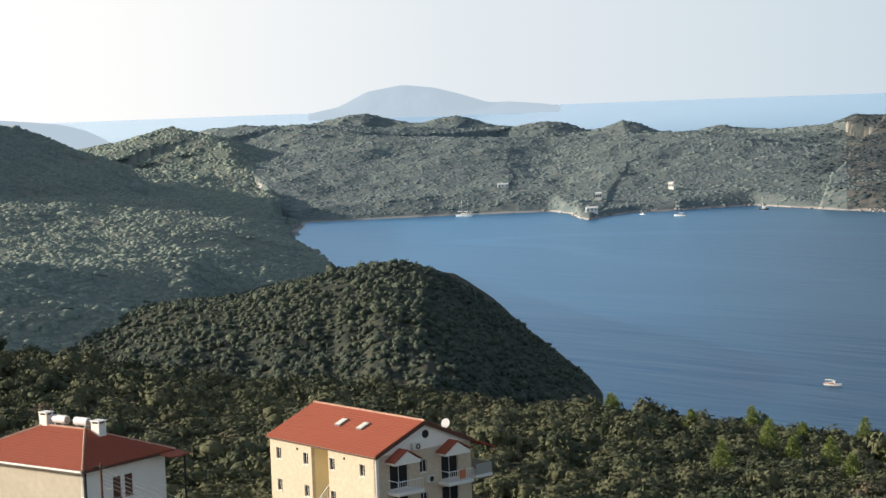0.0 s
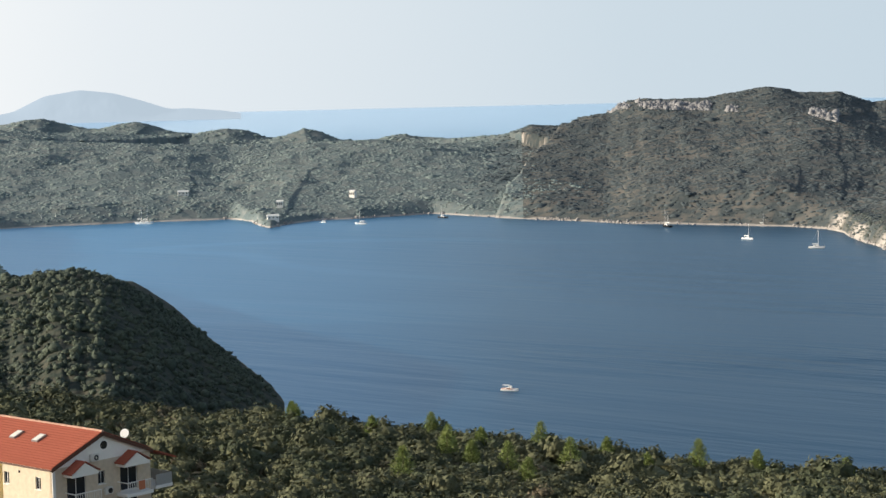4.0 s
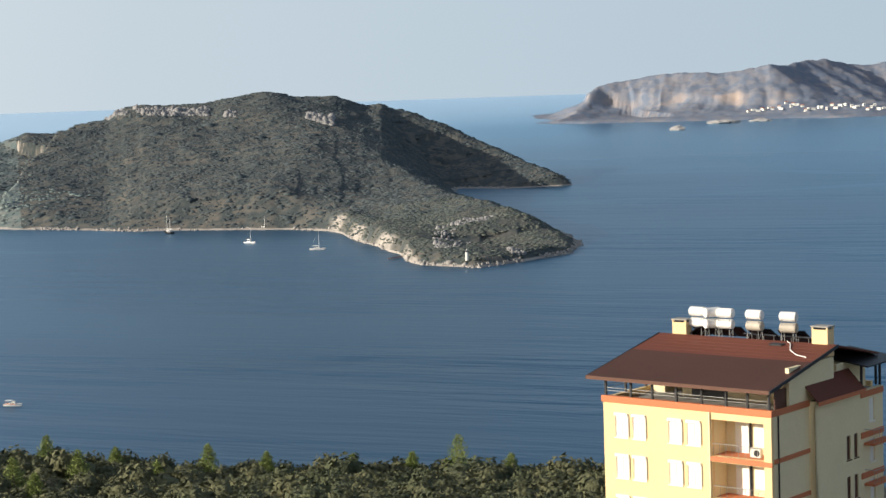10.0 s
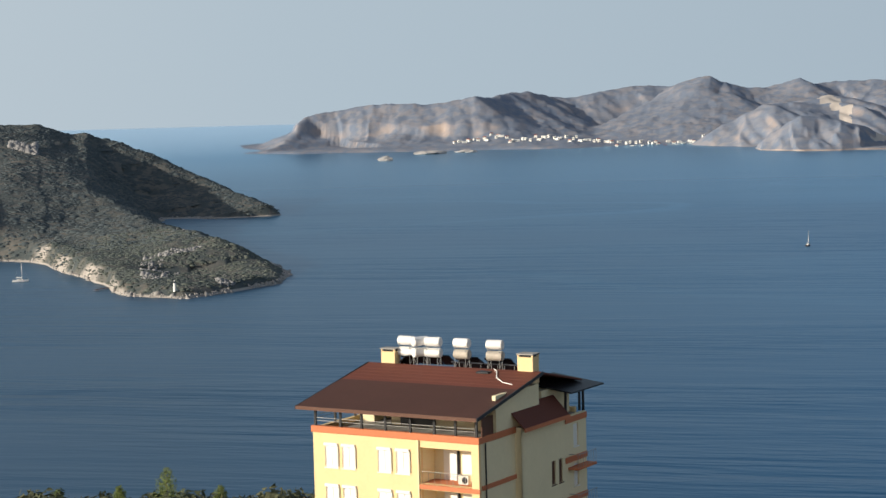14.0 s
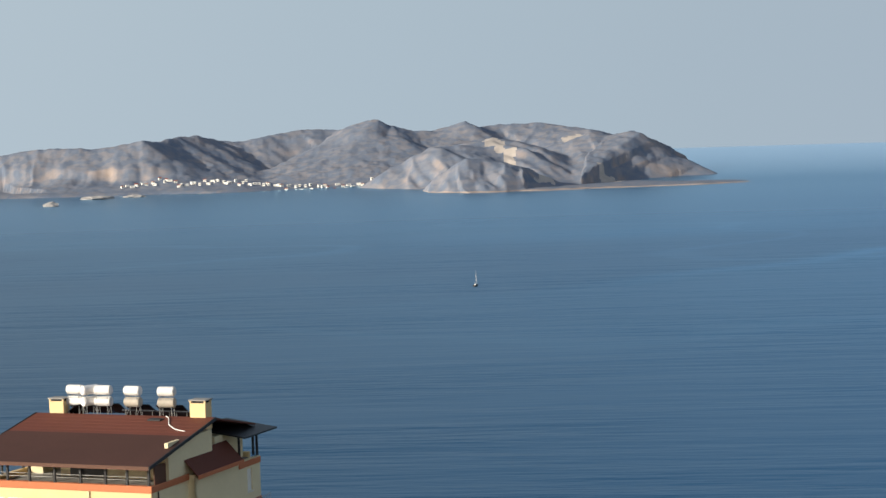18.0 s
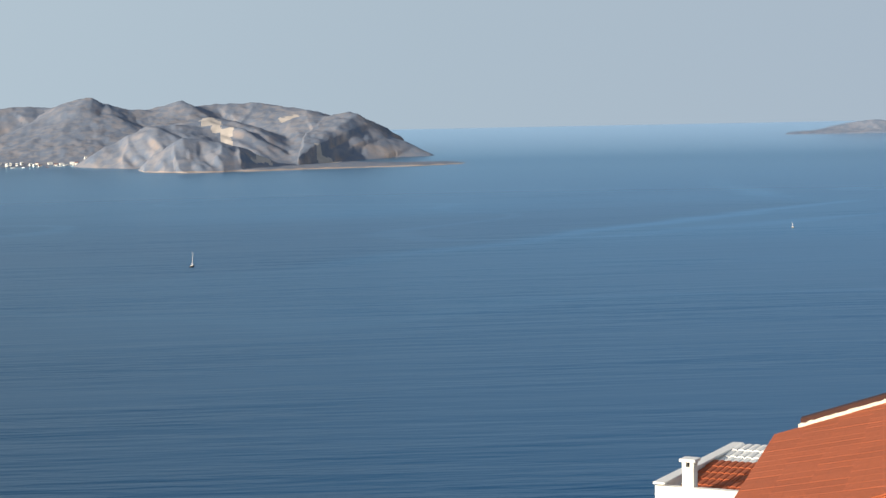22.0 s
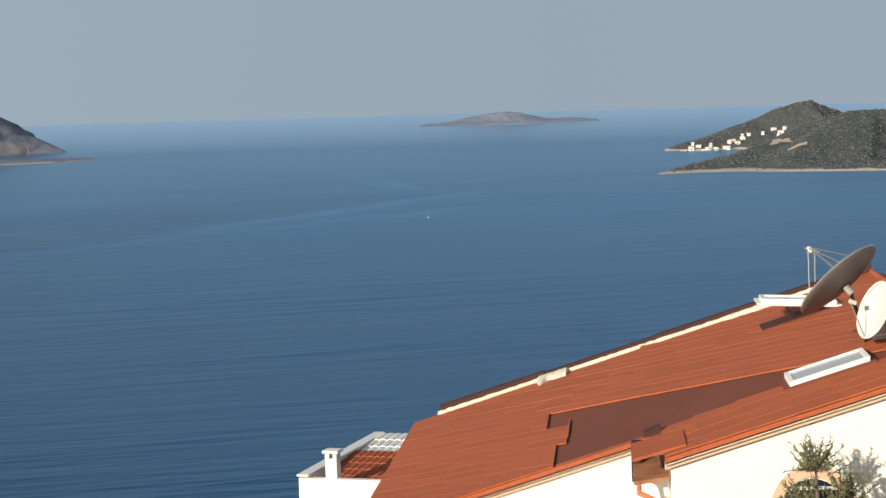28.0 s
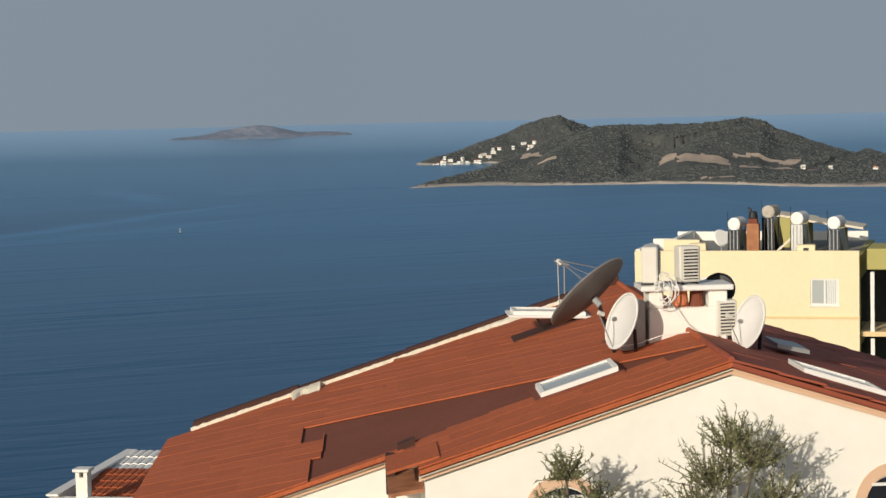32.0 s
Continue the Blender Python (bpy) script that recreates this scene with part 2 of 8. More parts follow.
M_dark = material("dark_glass", (0.02, 0.022, 0.028), 0.12, spec=0.6)
M_wood = material("brown_wood", (0.12, 0.055, 0.035), 0.6, grain=0.4, scale=12)
M_tank = material("white_enamel", (0.8, 0.79, 0.77), 0.4, grain=0.3, scale=3, dark=0.8, piece=0.3)
M_rust = material("stained_tank", (0.5, 0.45, 0.38), 0.6, grain=0.7, scale=4, dark=0.6)
M_steel = material("galvanised_steel", (0.42, 0.42, 0.41), 0.45, 0.6, grain=0.4, scale=10)
M_panel = material("solar_panel", (0.015, 0.018, 0.025), 0.25, spec=0.6, grain=0.2, scale=4)
M_plastic = material("off_white_plastic", (0.68, 0.65, 0.58), 0.5, grain=0.3, scale=5, dark=0.85)
M_concrete = material("grey_concrete", (0.34, 0.33, 0.31), 0.9, grain=0.5, scale=6, big=0.4, big_scale=0.7)
M_earth = material("bare_earth", (0.50, 0.40, 0.32), 0.95, grain=0.6, scale=0.1, dark=0.6)
M_scar = material("quarry_scar", (0.50, 0.45, 0.41), 0.95, grain=0.6, scale=0.05, dark=0.7)
M_felt = material("dark_felt", (0.075, 0.032, 0.024), 0.8, grain=0.4, scale=7, dark=0.7, big=0.5, big_scale=0.3)
M_sheet = material("orange_roof_sheet", (0.55, 0.14, 0.054), 0.8, grain=0.7, scale=14, dark=0.68, big=0.6, big_scale=0.9, piece=0.3, bump=0.5)
M_underlay = material("brown_underlay", (0.215, 0.066, 0.038), 0.85, grain=0.5, scale=8, dark=0.7, big=0.5, big_scale=0.6)
M_peach = material("peach_moulding", (0.70, 0.47, 0.32), 0.8, grain=0.2, scale=6, dark=0.85)
M_foam = material("pale_foam", (0.75, 0.68, 0.55), 0.9, grain=0.5, scale=9, dark=0.7)
M_dish = material("grey_dish", (0.16, 0.14, 0.13), 0.5, 0.2, grain=0.4, scale=3)
M_olive_wall = material("olive_render", (0.42, 0.38, 0.14), 0.85, grain=0.3, scale=4, dark=0.85)
# the wing's shade, put into one dark colour
M_wing_shade = material("wing_shade_render", (0.065, 0.075, 0.06), 0.85, grain=0.5, scale=3, dark=0.6, big=0.5, big_scale=0.4)
M_brick = material("rusty_brick", (0.45, 0.2, 0.1), 0.85, grain=0.8, scale=3, dark=0.5)
M_glass = material("curtained_glass", (0.42, 0.45, 0.44), 0.15, grain=0.3, scale=2, dark=0.8, spec=0.6)
M_bark = material("olive_bark", (0.16, 0.13, 0.10), 0.9, grain=0.5, scale=9)
M_leaf = leafy("olive_leaf", (0.085, 0.10, 0.045), (0.28, 0.285, 0.14), patch=0.8)
M_paint = material("white_paint", (0.8, 0.78, 0.74), 0.6, grain=0.2, scale=6, dark=0.88)


def sea_material():
    """Deep water: little colour of its own, a blue-tinted gloss broken by swell and chop, calm slicks, smoother far
    out. Haze and the sky's brightness are painted into the tint.
    """
    m = bpy.data.materials.new("sea_water")
    m.use_nodes = True
    nt = m.node_tree
    b = nt.nodes["Principled BSDF"]
    b.inputs["IOR"].default_value, b.inputs["Specular IOR Level"].default_value = 1.33, 0.1
    b.inputs["Base Color"].default_value = (0.006, 0.03, 0.06, 1)
    co = nt.nodes.new("ShaderNodeTexCoord")

    def noise_node(scale, detail, stretch=(1, 1, 1), turn=0.0):
        spin, mp = nt.nodes.new("ShaderNodeMapping"), nt.nodes.new("ShaderNodeMapping")
        spin.inputs["Rotation"].default_value, mp.inputs["Scale"].default_value = (0, 0, turn), stretch
        nt.links.new(co.outputs["Object"], spin.inputs[0])
        nt.links.new(spin.outputs[0], mp.inputs[0])
        n = nt.nodes.new("ShaderNodeTexNoise")
        n.inputs["Scale"].default_value, n.inputs["Detail"].default_value = scale, detail
        nt.links.new(mp.outputs[0], n.inputs["Vector"])
        return n.outputs["Fac"]

    def span(src, a, c, lo, hi):
        r = nt.nodes.new("ShaderNodeMapRange")
        for i, v in enumerate((a, c, lo, hi)):
            r.inputs[i + 1].default_value = v
        nt.links.new(src, r.inputs[0])
        return r.outputs[0]

    def sums(op, a, c):
        x = nt.nodes.new("ShaderNodeMath")
        x.operation = op
        for i, v in ((0, a), (1, c)):
            if isinstance(v, float):
                x.inputs[i].default_value = v
            else:
                nt.links.new(v, x.inputs[i])
        return x.outputs[0]

    def tint(fac, a, c):
        x = nt.nodes.new("ShaderNodeMix")
        x.data_type = "RGBA"
        nt.links.new(fac, x.inputs[0])
        for i, v in ((6, a), (7, c)):
            if isinstance(v, tuple):
                x.inputs[i].default_value = (*v, 1)
            else:
                nt.links.new(v, x.inputs[i])
        return x.outputs[2]

    wide = nt.nodes.new("ShaderNodeVectorMath")
    wide.operation = "LENGTH"
    nt.links.new(co.outputs["Object"], wide.inputs[0])
    dist = wide.outputs["Value"]
    breeze = span(noise_node(0.003, 5, (0.45, 1, 1), radians(35)), 0.35, 0.65, 0.0, 1.0)
    # thin winding slicks
    line = sums("ABSOLUTE", sums("SUBTRACT", noise_node(0.0016, 2, (0.6, 1, 1), radians(20)), 0.5), 0.0)
    slick = span(line, 0.004, 0.016, 0.55, 0.0)
    # a tongue of ruffled water, bordered by a calm line that hooks back at its end
    here = nt.nodes.new("ShaderNodeSeparateXYZ")
    nt.links.new(co.outputs["Object"], here.inputs[0])
    sway = sums("MULTIPLY", sums("SUBTRACT", noise_node(0.004, 4), 0.5), 130.0)
    bend = sums("MULTIPLY", sums("POWER", span(here.outputs[0], 600, 2000, 0.0, 1.0), 2.0), 70.0)
    south = sums("SUBTRACT", sums("ADD", here.outputs[1], sway), sums("ADD", bend, 870.0))
    tip = sums("SUBTRACT", 1850.0, sums("ADD", here.outputs[0], sway))
    north = sums("SUBTRACT", sums("ADD", sums("MULTIPLY", here.outputs[0], -0.22), 1590.0), sums("ADD", here.outputs[1], sway))
    fresh = sums("MULTIPLY", sums("MULTIPLY", span(south, -4, 22, 0.0, 1.0), span(tip, -20, 90, 0.0, 1.0)), sums("MULTIPLY", span(north, -30, 140, 0.0, 1.0), span(here.outputs[0], 600, 1200, 0.0, 1.0)))
    rim_line = sums("MULTIPLY", sums("MULTIPLY", span(sums("ABSOLUTE", sums("ADD", south, 14.0), 0.0), 5, 26, 1.0, 0.0), span(tip, -60, 20, 0.0, 1.0)), span(here.outputs[0], 800, 1300, 0.0, 0.75))
    hook = sums("MULTIPLY", span(sums("ABSOLUTE", sums("SUBTRACT", sums("ADD", here.outputs[1], sway), sums("ADD", sums("MULTIPLY", here.outputs[0], 0.82), -530.0)), 0.0), 10, 45, 0.7, 0.0), sums("MULTIPLY", span(here.outputs[0], 1840, 1960, 0.0, 1.0), span(here.outputs[0], 2250, 2500, 1.0, 0.0)))
    slick = sums("MAXIMUM", slick, sums("MAXIMUM", rim_line, hook))
    calm = sums("MAXIMUM", sums("MULTIPLY", breeze, 0.4), slick)
    col = tint(calm, SEA_DEEP, SEA_CALM)
    # brightness of the reflected sky, painted into the gloss by bearing
    side = nt.nodes.new("ShaderNodeSeparateXYZ")
    nt.links.new(co.outputs["Object"], side.inputs[0])
    sky_gain = nt.nodes.new("ShaderNodeValToRGB")
    sky_gain.color_ramp.elements[0].position, sky_gain.color_ramp.elements[0].color = 0.0, (1.32, 1.32, 1.32, 1)
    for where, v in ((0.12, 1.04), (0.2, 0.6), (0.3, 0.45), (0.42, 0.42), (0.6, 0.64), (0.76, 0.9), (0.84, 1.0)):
        sky_gain.color_ramp.elements.new(where).color = (v, v, v, 1)
    sky_gain.color_ramp.elements[-1].position, sky_gain.color_ramp.elements[-1].color = 0.93, (1, 1, 1, 1)
    nt.links.new(sums("DIVIDE", side.outputs[0], dist), sky_gain.inputs[0])
    # weaker reflection on near water, painted as a darker colour by distance
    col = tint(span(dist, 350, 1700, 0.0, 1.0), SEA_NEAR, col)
    sky_toned = nt.nodes.new("ShaderNodeMix")
    sky_toned.data_type, sky_toned.blend_type = "RGBA", "MULTIPLY"
    sky_toned.inputs[0].default_value = 1.0
    nt.links.new(col, sky_toned.inputs[6])
    nt.links.new(sky_gain.outputs[0], sky_toned.inputs[7])
    col = sky_toned.outputs[2]
    dark_water = nt.nodes.new("ShaderNodeMix")
    dark_water.data_type, dark_water.blend_type = "RGBA", "MULTIPLY"
    nt.links.new(fresh, dark_water.inputs[0])
    nt.links.new(col, dark_water.inputs[6])
    dark_water.inputs[7].default_value = (0.74, 0.78, 0.82, 1)
    col = dark_water.outputs[2]
    # distance haze painted into the gloss colour, paler out to the rim
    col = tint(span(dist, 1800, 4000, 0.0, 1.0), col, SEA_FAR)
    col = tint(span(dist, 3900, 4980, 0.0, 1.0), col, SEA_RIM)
    # thicker haze low over the water towards the west, painted with the rim colour
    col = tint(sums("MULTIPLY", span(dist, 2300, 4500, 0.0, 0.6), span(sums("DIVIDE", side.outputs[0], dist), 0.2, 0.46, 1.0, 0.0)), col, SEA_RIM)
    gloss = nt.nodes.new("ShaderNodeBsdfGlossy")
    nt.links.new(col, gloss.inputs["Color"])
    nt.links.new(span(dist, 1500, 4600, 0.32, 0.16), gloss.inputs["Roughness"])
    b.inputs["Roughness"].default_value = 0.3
    swell, long_swell, chop = noise_node(0.16, 3, (0.2, 1, 1), radians(50)), noise_node(0.05, 3, (0.14, 1, 1), radians(46)), noise_node(0.5, 3)
    fade = sums("MULTIPLY", span(dist, 700, 3600, 1.0, 0.0), span(noise_node(0.006, 3, (0.5, 1, 1), radians(40)), 0.4, 0.62, 0.2, 1.1))
    fade = sums("MULTIPLY", fade, span(sums("DIVIDE", side.outputs[0], dist), 0.05, 0.5, 0.45, 1.1))
    normal = None
    for src, strength, depth in ((long_swell, 0.36, 7.0), (swell, 0.42, 2.4), (chop, 0.25, 0.3)):
        bp = nt.nodes.new("ShaderNodeBump")
        bp.inputs["Distance"].default_value = depth
        nt.links.new(sums("MULTIPLY", fade, strength), bp.inputs["Strength"])
        nt.links.new(src, bp.inputs["Height"])
        if normal:
            nt.links.new(normal, bp.inputs["Normal"])
        normal = bp.outputs[0]
    nt.links.new(normal, b.inputs["Normal"])
    nt.links.new(normal, gloss.inputs["Normal"])
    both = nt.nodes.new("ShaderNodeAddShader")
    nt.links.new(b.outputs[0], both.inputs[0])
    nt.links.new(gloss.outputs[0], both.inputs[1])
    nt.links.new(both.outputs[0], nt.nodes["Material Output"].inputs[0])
    return m


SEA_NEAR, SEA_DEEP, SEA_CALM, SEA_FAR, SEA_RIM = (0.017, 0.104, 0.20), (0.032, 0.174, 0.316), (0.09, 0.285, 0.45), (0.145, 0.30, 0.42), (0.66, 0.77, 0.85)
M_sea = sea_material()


# ---- building blocks ----
def at(bearing, dist, z=0.0):
    a = radians(bearing)
    return Vector((dist * math.sin(a), dist * math.cos(a), z))


def mesh_object(name, verts, faces, mat, smooth=False):
    me = bpy.data.meshes.new(name)
    me.from_pydata(verts, [], faces)
    me.materials.append(mat)
    if smooth:
        me.shade_smooth()
    me.update()
    return new(name, me)


def lattice(ix, iy, seed):
    n = (ix.astype(np.int64) * 374761393 + iy.astype(np.int64) * 668265263 + seed * 982451653) & 0x7FFFFFFF
    n = ((n ^ (n >> 13)) * 1274126177) & 0x7FFFFFFF
    return ((n ^ (n >> 16)) & 0xFFFF) / 65535.0


def value_noise(x, y, seed=0):
    ix, iy = np.floor(x), np.floor(y)
    fx, fy = x - ix, y - iy
    fx, fy = fx * fx * (3 - 2 * fx), fy * fy * (3 - 2 * fy)
    a, b = lattice(ix, iy, seed), lattice(ix + 1, iy, seed)
    c, d = lattice(ix, iy + 1, seed), lattice(ix + 1, iy + 1, seed)
    return (a + (b - a) * fx) * (1 - fy) + (c + (d - c) * fx) * fy


def fbm(x, y, size, octaves=5, seed=0):
    """Fractal noise about zero, features of that size in metres."""
    v, amp = np.zeros_like(x), 0.5
    for k in range(octaves):
        v += amp * (value_noise(x / size, y / size, seed + k) - 0.5)
        size, amp = size * 0.5, amp * 0.5
    return v


def sea_level(dist):
    """The sea lifts very slightly far out, so that its rim meets the horizon."""
    return 61.5 * np.clip((dist - 3500) / 1400, 0, 1) ** 2


def curve(rows, column, bearing, soft=0.5):
    """The column of the rows at those bearings, rounded off over half a degree."""
    b = np.array([r[0] for r in rows], float)
    v = np.array([r[column] for r in rows], float)
    fine = np.arange(b[0] - 1, b[-1] + 1, 0.05)
    w = np.interp(fine, b, v)
    n = max(1, int(soft / 0.05))
    k = np.hanning(2 * n + 3)[1:-1]
    w = np.convolve(np.pad(w, n, "edge"), k / k.sum(), "valid")
    return np.interp(bearing, fine, w)


class Hills:
    """A stretch of coast: by bearing, the distance of its shore and of its ridge, and the ridge's height; how it falls behind."""

    def __init__(self, rows, back, rough=6.0, bulge=0.8, size=120.0, seed=1, soft=0.5):
        self.rows, self.back, self.rough, self.bulge, self.size, self.seed, self.soft = rows, back, rough, bulge, size, seed, soft

    def height(self, x, y):
        dist = np.hypot(x, y)
        bear = np.degrees(np.arctan2(x, y))
        shore, ridge, top = (curve(self.rows, k, bear, self.soft) for k in (1, 2, 3))
        shore = shore + 0.5 * self.rough * fbm(x, y, 30.0, 3, self.seed + 3)
        u = (dist - shore) / np.maximum(ridge - shore, 25)
        # gullies and spurs run down the flank
        spur = fbm(bear * 60.0, dist * 0.35, 60.0, 4, self.seed + 5)
        front = np.clip(u, 0, 1) ** (self.bulge * (1 + 1.1 * spur * np.clip(4 * u * (1 - u), 0, 1)))
        z = np.where(u < 1, front * np.maximum(top, 0), top - (dist - ridge) * np.maximum(top, 30) / self.back)
        inside = np.clip(u * 3, 0, 1) * np.clip(1.15 - u, 0.12, 1) * np.clip(top / 30, 0, 1)
        z = z + inside * self.rough * 4 * fbm(x, y, self.size, 5, self.seed)
        z = z + np.where(u > 0.02, 1, 0) * 0.15 * self.rough * (0.35 + fbm(x, y, 14.0, 2, self.seed + 9))
        z = np.minimum(z, 6 * top)
        return np.where(u < 0, np.clip(40 * u, -7, 0), np.clip(z, -7, None))


class Land:
    """A stretch of coast: crest lines that fall away towards the viewer and beyond, down to their shores, and run together where they meet."""

    def __init__(self, ridges, rough=5.0, size=120.0, seed=1, warp=10.0, join=8.0):
        self.ridges, self.rough, self.size, self.seed, self.warp, self.join = ridges, rough, size, seed, warp, join

    def fall(self, x, y, r, k):
        rows = np.array(r["crest"], float)
        px, py = rows[:, 1] * np.sin(np.radians(rows[:, 0])), rows[:, 1] * np.cos(np.radians(rows[:, 0]))
        near, far = r.get("near", 0.2), r.get("far", 0.3)
        best, along, away, crest = np.zeros(x.shape), np.zeros(x.shape), np.full(x.shape, 1e9), np.ones(x.shape)
        run = 0.0
        for i in range(len(rows) - 1):
            ax, ay = px[i + 1] - px[i], py[i + 1] - py[i]
            length = math.hypot(ax, ay)
            ax, ay = ax / length, ay / length
            qx, qy = x - px[i], y - py[i]
            reach = qx * ax + qy * ay
            t = np.clip(reach, 0, length)
            off = np.hypot(qx - t * ax, qy - t * ay)
            side = np.clip((ax * qy - ay * qx) / np.maximum(off, 0.1), -1, 1)
            past = ((reach < 0) & (i == 0)) | ((reach > length) & (i == len(rows) - 2))
            side = np.where(past, side, np.sign(side))
            slope = near + (far - near) * (0.5 + 0.5 * side)
            h = rows[i, 2] + (rows[i + 1, 2] - rows[i, 2]) * t / length
            up = off < away
            best, along, away, crest = np.where(up, h - slope * (np.sqrt(off * off + 64) - 8), best), np.where(up, run + t, along), np.where(up, off, away), np.where(up, h, crest)
            run += length
        # lower down, the ups and downs of the crest run together
        fine = np.arange(0.0, run + 5, 5.0)
        corner = np.concatenate([[0], np.cumsum(np.hypot(np.diff(px), np.diff(py)))])
        n = int(r.get("soften", 90.0) / 5)
        w = np.hanning(2 * n + 3)[1:-1]
        mild = np.convolve(np.pad(np.interp(fine, corner, rows[:, 2]), n, "edge"), w / w.sum(), "valid")
        best = best + (np.interp(along, fine, mild) - crest) * np.clip(away / 140, 0, 1)
        # gullies run down from the crest
        g = r.get("gully", 0.5)
        rib = fbm(along, away * 0.22, r.get("rib", 110.0), 4, self.seed + 7 * k)
        best = best + g * rib * 70 * np.clip(away / 120, 0, 1) * near / 0.2 * np.clip(best / 20, 0, 1)
        if "hollow" in r:
            crest = np.maximum(crest, 1)
            best = np.where(best > 0, crest * (np.maximum(best, 0) / crest) ** r["hollow"], best)
        if "cliff" in r:
            b0, b1, low, high, step = r["cliff"]
            bear = np.degrees(np.arctan2(x, y))
            w = np.clip((bear - b0) / 0.8, 0, 1) * np.clip((b1 - bear) / 1.5, 0, 1) * (0.75 + 0.8 * fbm(along, away * 0.1, 160.0, 3, self.seed + 31))
            cut = low + (high - low) * (0.5 + 0.9 * fbm(along, away * 0.3, 90.0, 4, self.seed + 33))
            drop = np.clip((cut - best) / 5.0, 0, 1) * step * np.clip((best - 0.3 * low) / (0.55 * low), 0, 1)
            best = best - np.clip(w, 0, 1) * drop
        if "edges" in r:
            bear = np.degrees(np.arctan2(x, y))
            best = best - r.get("drop", 25) * np.maximum(0, np.maximum(r["edges"][0] - bear, bear - r["edges"][1]))
        if "shore" in r:
            bear, dist = np.degrees(np.arctan2(x, y)), np.hypot(x, y)
            edge = curve(r["shore"], 1, bear, 0.3) + 10 * fbm(x, y, 40.0, 3, self.seed + 3)
            best = np.minimum(best, r.get("bank", 0.4) * (dist - edge))
        if "end" in r:
            bear, dist = np.degrees(np.arctan2(x, y)), np.hypot(x, y)
            best = np.minimum(best, 0.15 * (curve(r["end"], 1, bear, 0.2) + 12 * fbm(x, y, 40.0, 3, self.seed + 4) - dist))
        return best

    def height(self, x, y):
        wx = x + self.warp * 2 * fbm(x, y, 90.0, 3, self.seed + 61)
        wy = y + self.warp * 2 * fbm(x, y, 90.0, 3, self.seed + 67)
        z = None
        for k, r in enumerate(self.ridges):
            h = self.fall(wx, wy, r, k)
            z = h if z is None else np.maximum(z, h) + self.join / 4 * np.clip(1 - np.abs(z - h) / self.join, 0, 1) ** 2
        up = np.clip(z / 18, 0, 1)
        z = z + up * self.rough * (1.6 * fbm(x, y, self.size, 4, self.seed) + 0.9 * fbm(x, y, 22.0, 3, self.seed + 9))
        return np.clip(z, -7, None)


def polar_sheet(name, hills, b0, b1, d0, d1, nb, nd, mat, label, category="hill", cuts=(), cut_mat=None):
    bear = np.radians(np.linspace(b0, b1, nb))
    dist = np.linspace(d0, d1, nd)
    B, D = np.meshgrid(bear, dist, indexing="ij")
    X, Y = D * np.sin(B), D * np.cos(B)
    Z = hills.height(X, Y) + sea_level(D)
    i = np.arange(nb * nd).reshape(nb, nd)
    f = np.stack([i[:-1, :-1], i[:-1, 1:], i[1:, 1:], i[1:, :-1]], -1).reshape(-1, 4)
    z4 = (Z - sea_level(D)).ravel()[f].max(1)
    f = f[z4 > -6]
    used, inv = np.unique(f, return_inverse=True)
    v = np.stack([X, Y, Z], -1).reshape(-1, 3)[used]
    ob = mesh_object(name, v.tolist(), inv.reshape(-1, 4).tolist(), mat, smooth=True)
    if cuts:
        ob.data.materials.append(cut_mat)
        idx = np.zeros(len(f), np.int32)
        cx, cy = X.ravel()[f].mean(1), Y.ravel()[f].mean(1)
        wob = fbm(cx, cy, 40.0, 4, 77)
        cb, cd = np.degrees(np.arctan2(cx, cy)) + 0.5 * wob, np.hypot(cx, cy) + 60 * wob
        for b_0, b_1, d_0, d_1 in cuts:
            idx[(cb > b_0) & (cb < b_1) & (cd > d_0) & (cd < d_1)] = 1
        ob.data.polygons.foreach_set("material_index", idx)
    return tagged(ob, label, category, kind="structure")


# ---- sea ----
def build_sea():
    dist = [0, 250, 500, 800, 1200, 1800, 2500, 3300] + [3500 + 50 * k for k in range(29)]
    n = 180
    verts, faces = [], []
    for d in dist[1:]:
        z = float(sea_level(np.array(float(d))))
        verts += [tuple(at(360 * k / n, d, z)) for k in range(n)]
    centre = len(verts)
    verts.append((0, 0, 0))
    for r in range(len(dist) - 2):
        for k in range(n):
            a, b = r * n + k, r * n + (k + 1) % n
            faces.append((a, a + n, b + n, b))
    faces += [(centre, k, (k + 1) % n) for k in range(n)]
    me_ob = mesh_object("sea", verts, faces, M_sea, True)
    tagged(me_ob, "calm deep blue sea with faint swell and slicks", "sea", kind="structure")


build_sea()


# ---- land: rows of bearing, shore distance, ridge distance, ridge height ----
BAY_SHORE = [(-14, 2120), (-7.5, 2070), (-6.4, 1900), (-5.6, 1690), (-4.9, 1570), (-4.4, 1545), (-2.11, 1560), (0.5, 1575), (1.58, 1575), (3.36, 1582), (4.2, 1480), (4.44, 1450), (4.8, 1490), (5.55, 1530), (6.79, 1540), (8.37, 1565), (9.28, 1580), (10.92, 1530), (12.28, 1490), (13.88, 1450), (15.08, 1420), (17.86, 1385), (19.29, 1370), (21.38, 1360), (22.5, 1420), (23.87, 1500), (25.34, 1590), (26.65, 1670), (28.07, 1790), (28.6, 1860)]
TIP_SHORE = [(18.5, 1420), (19.6, 1395), (20.3, 1368), (21, 1345), (21.5, 1308), (22.06, 1230), (22.85, 1155), (23.75, 1061), (25.27, 1031), (26.87, 1060), (27.6, 1085), (28.3, 1105), (28.7, 1150), (29.2, 1300)]
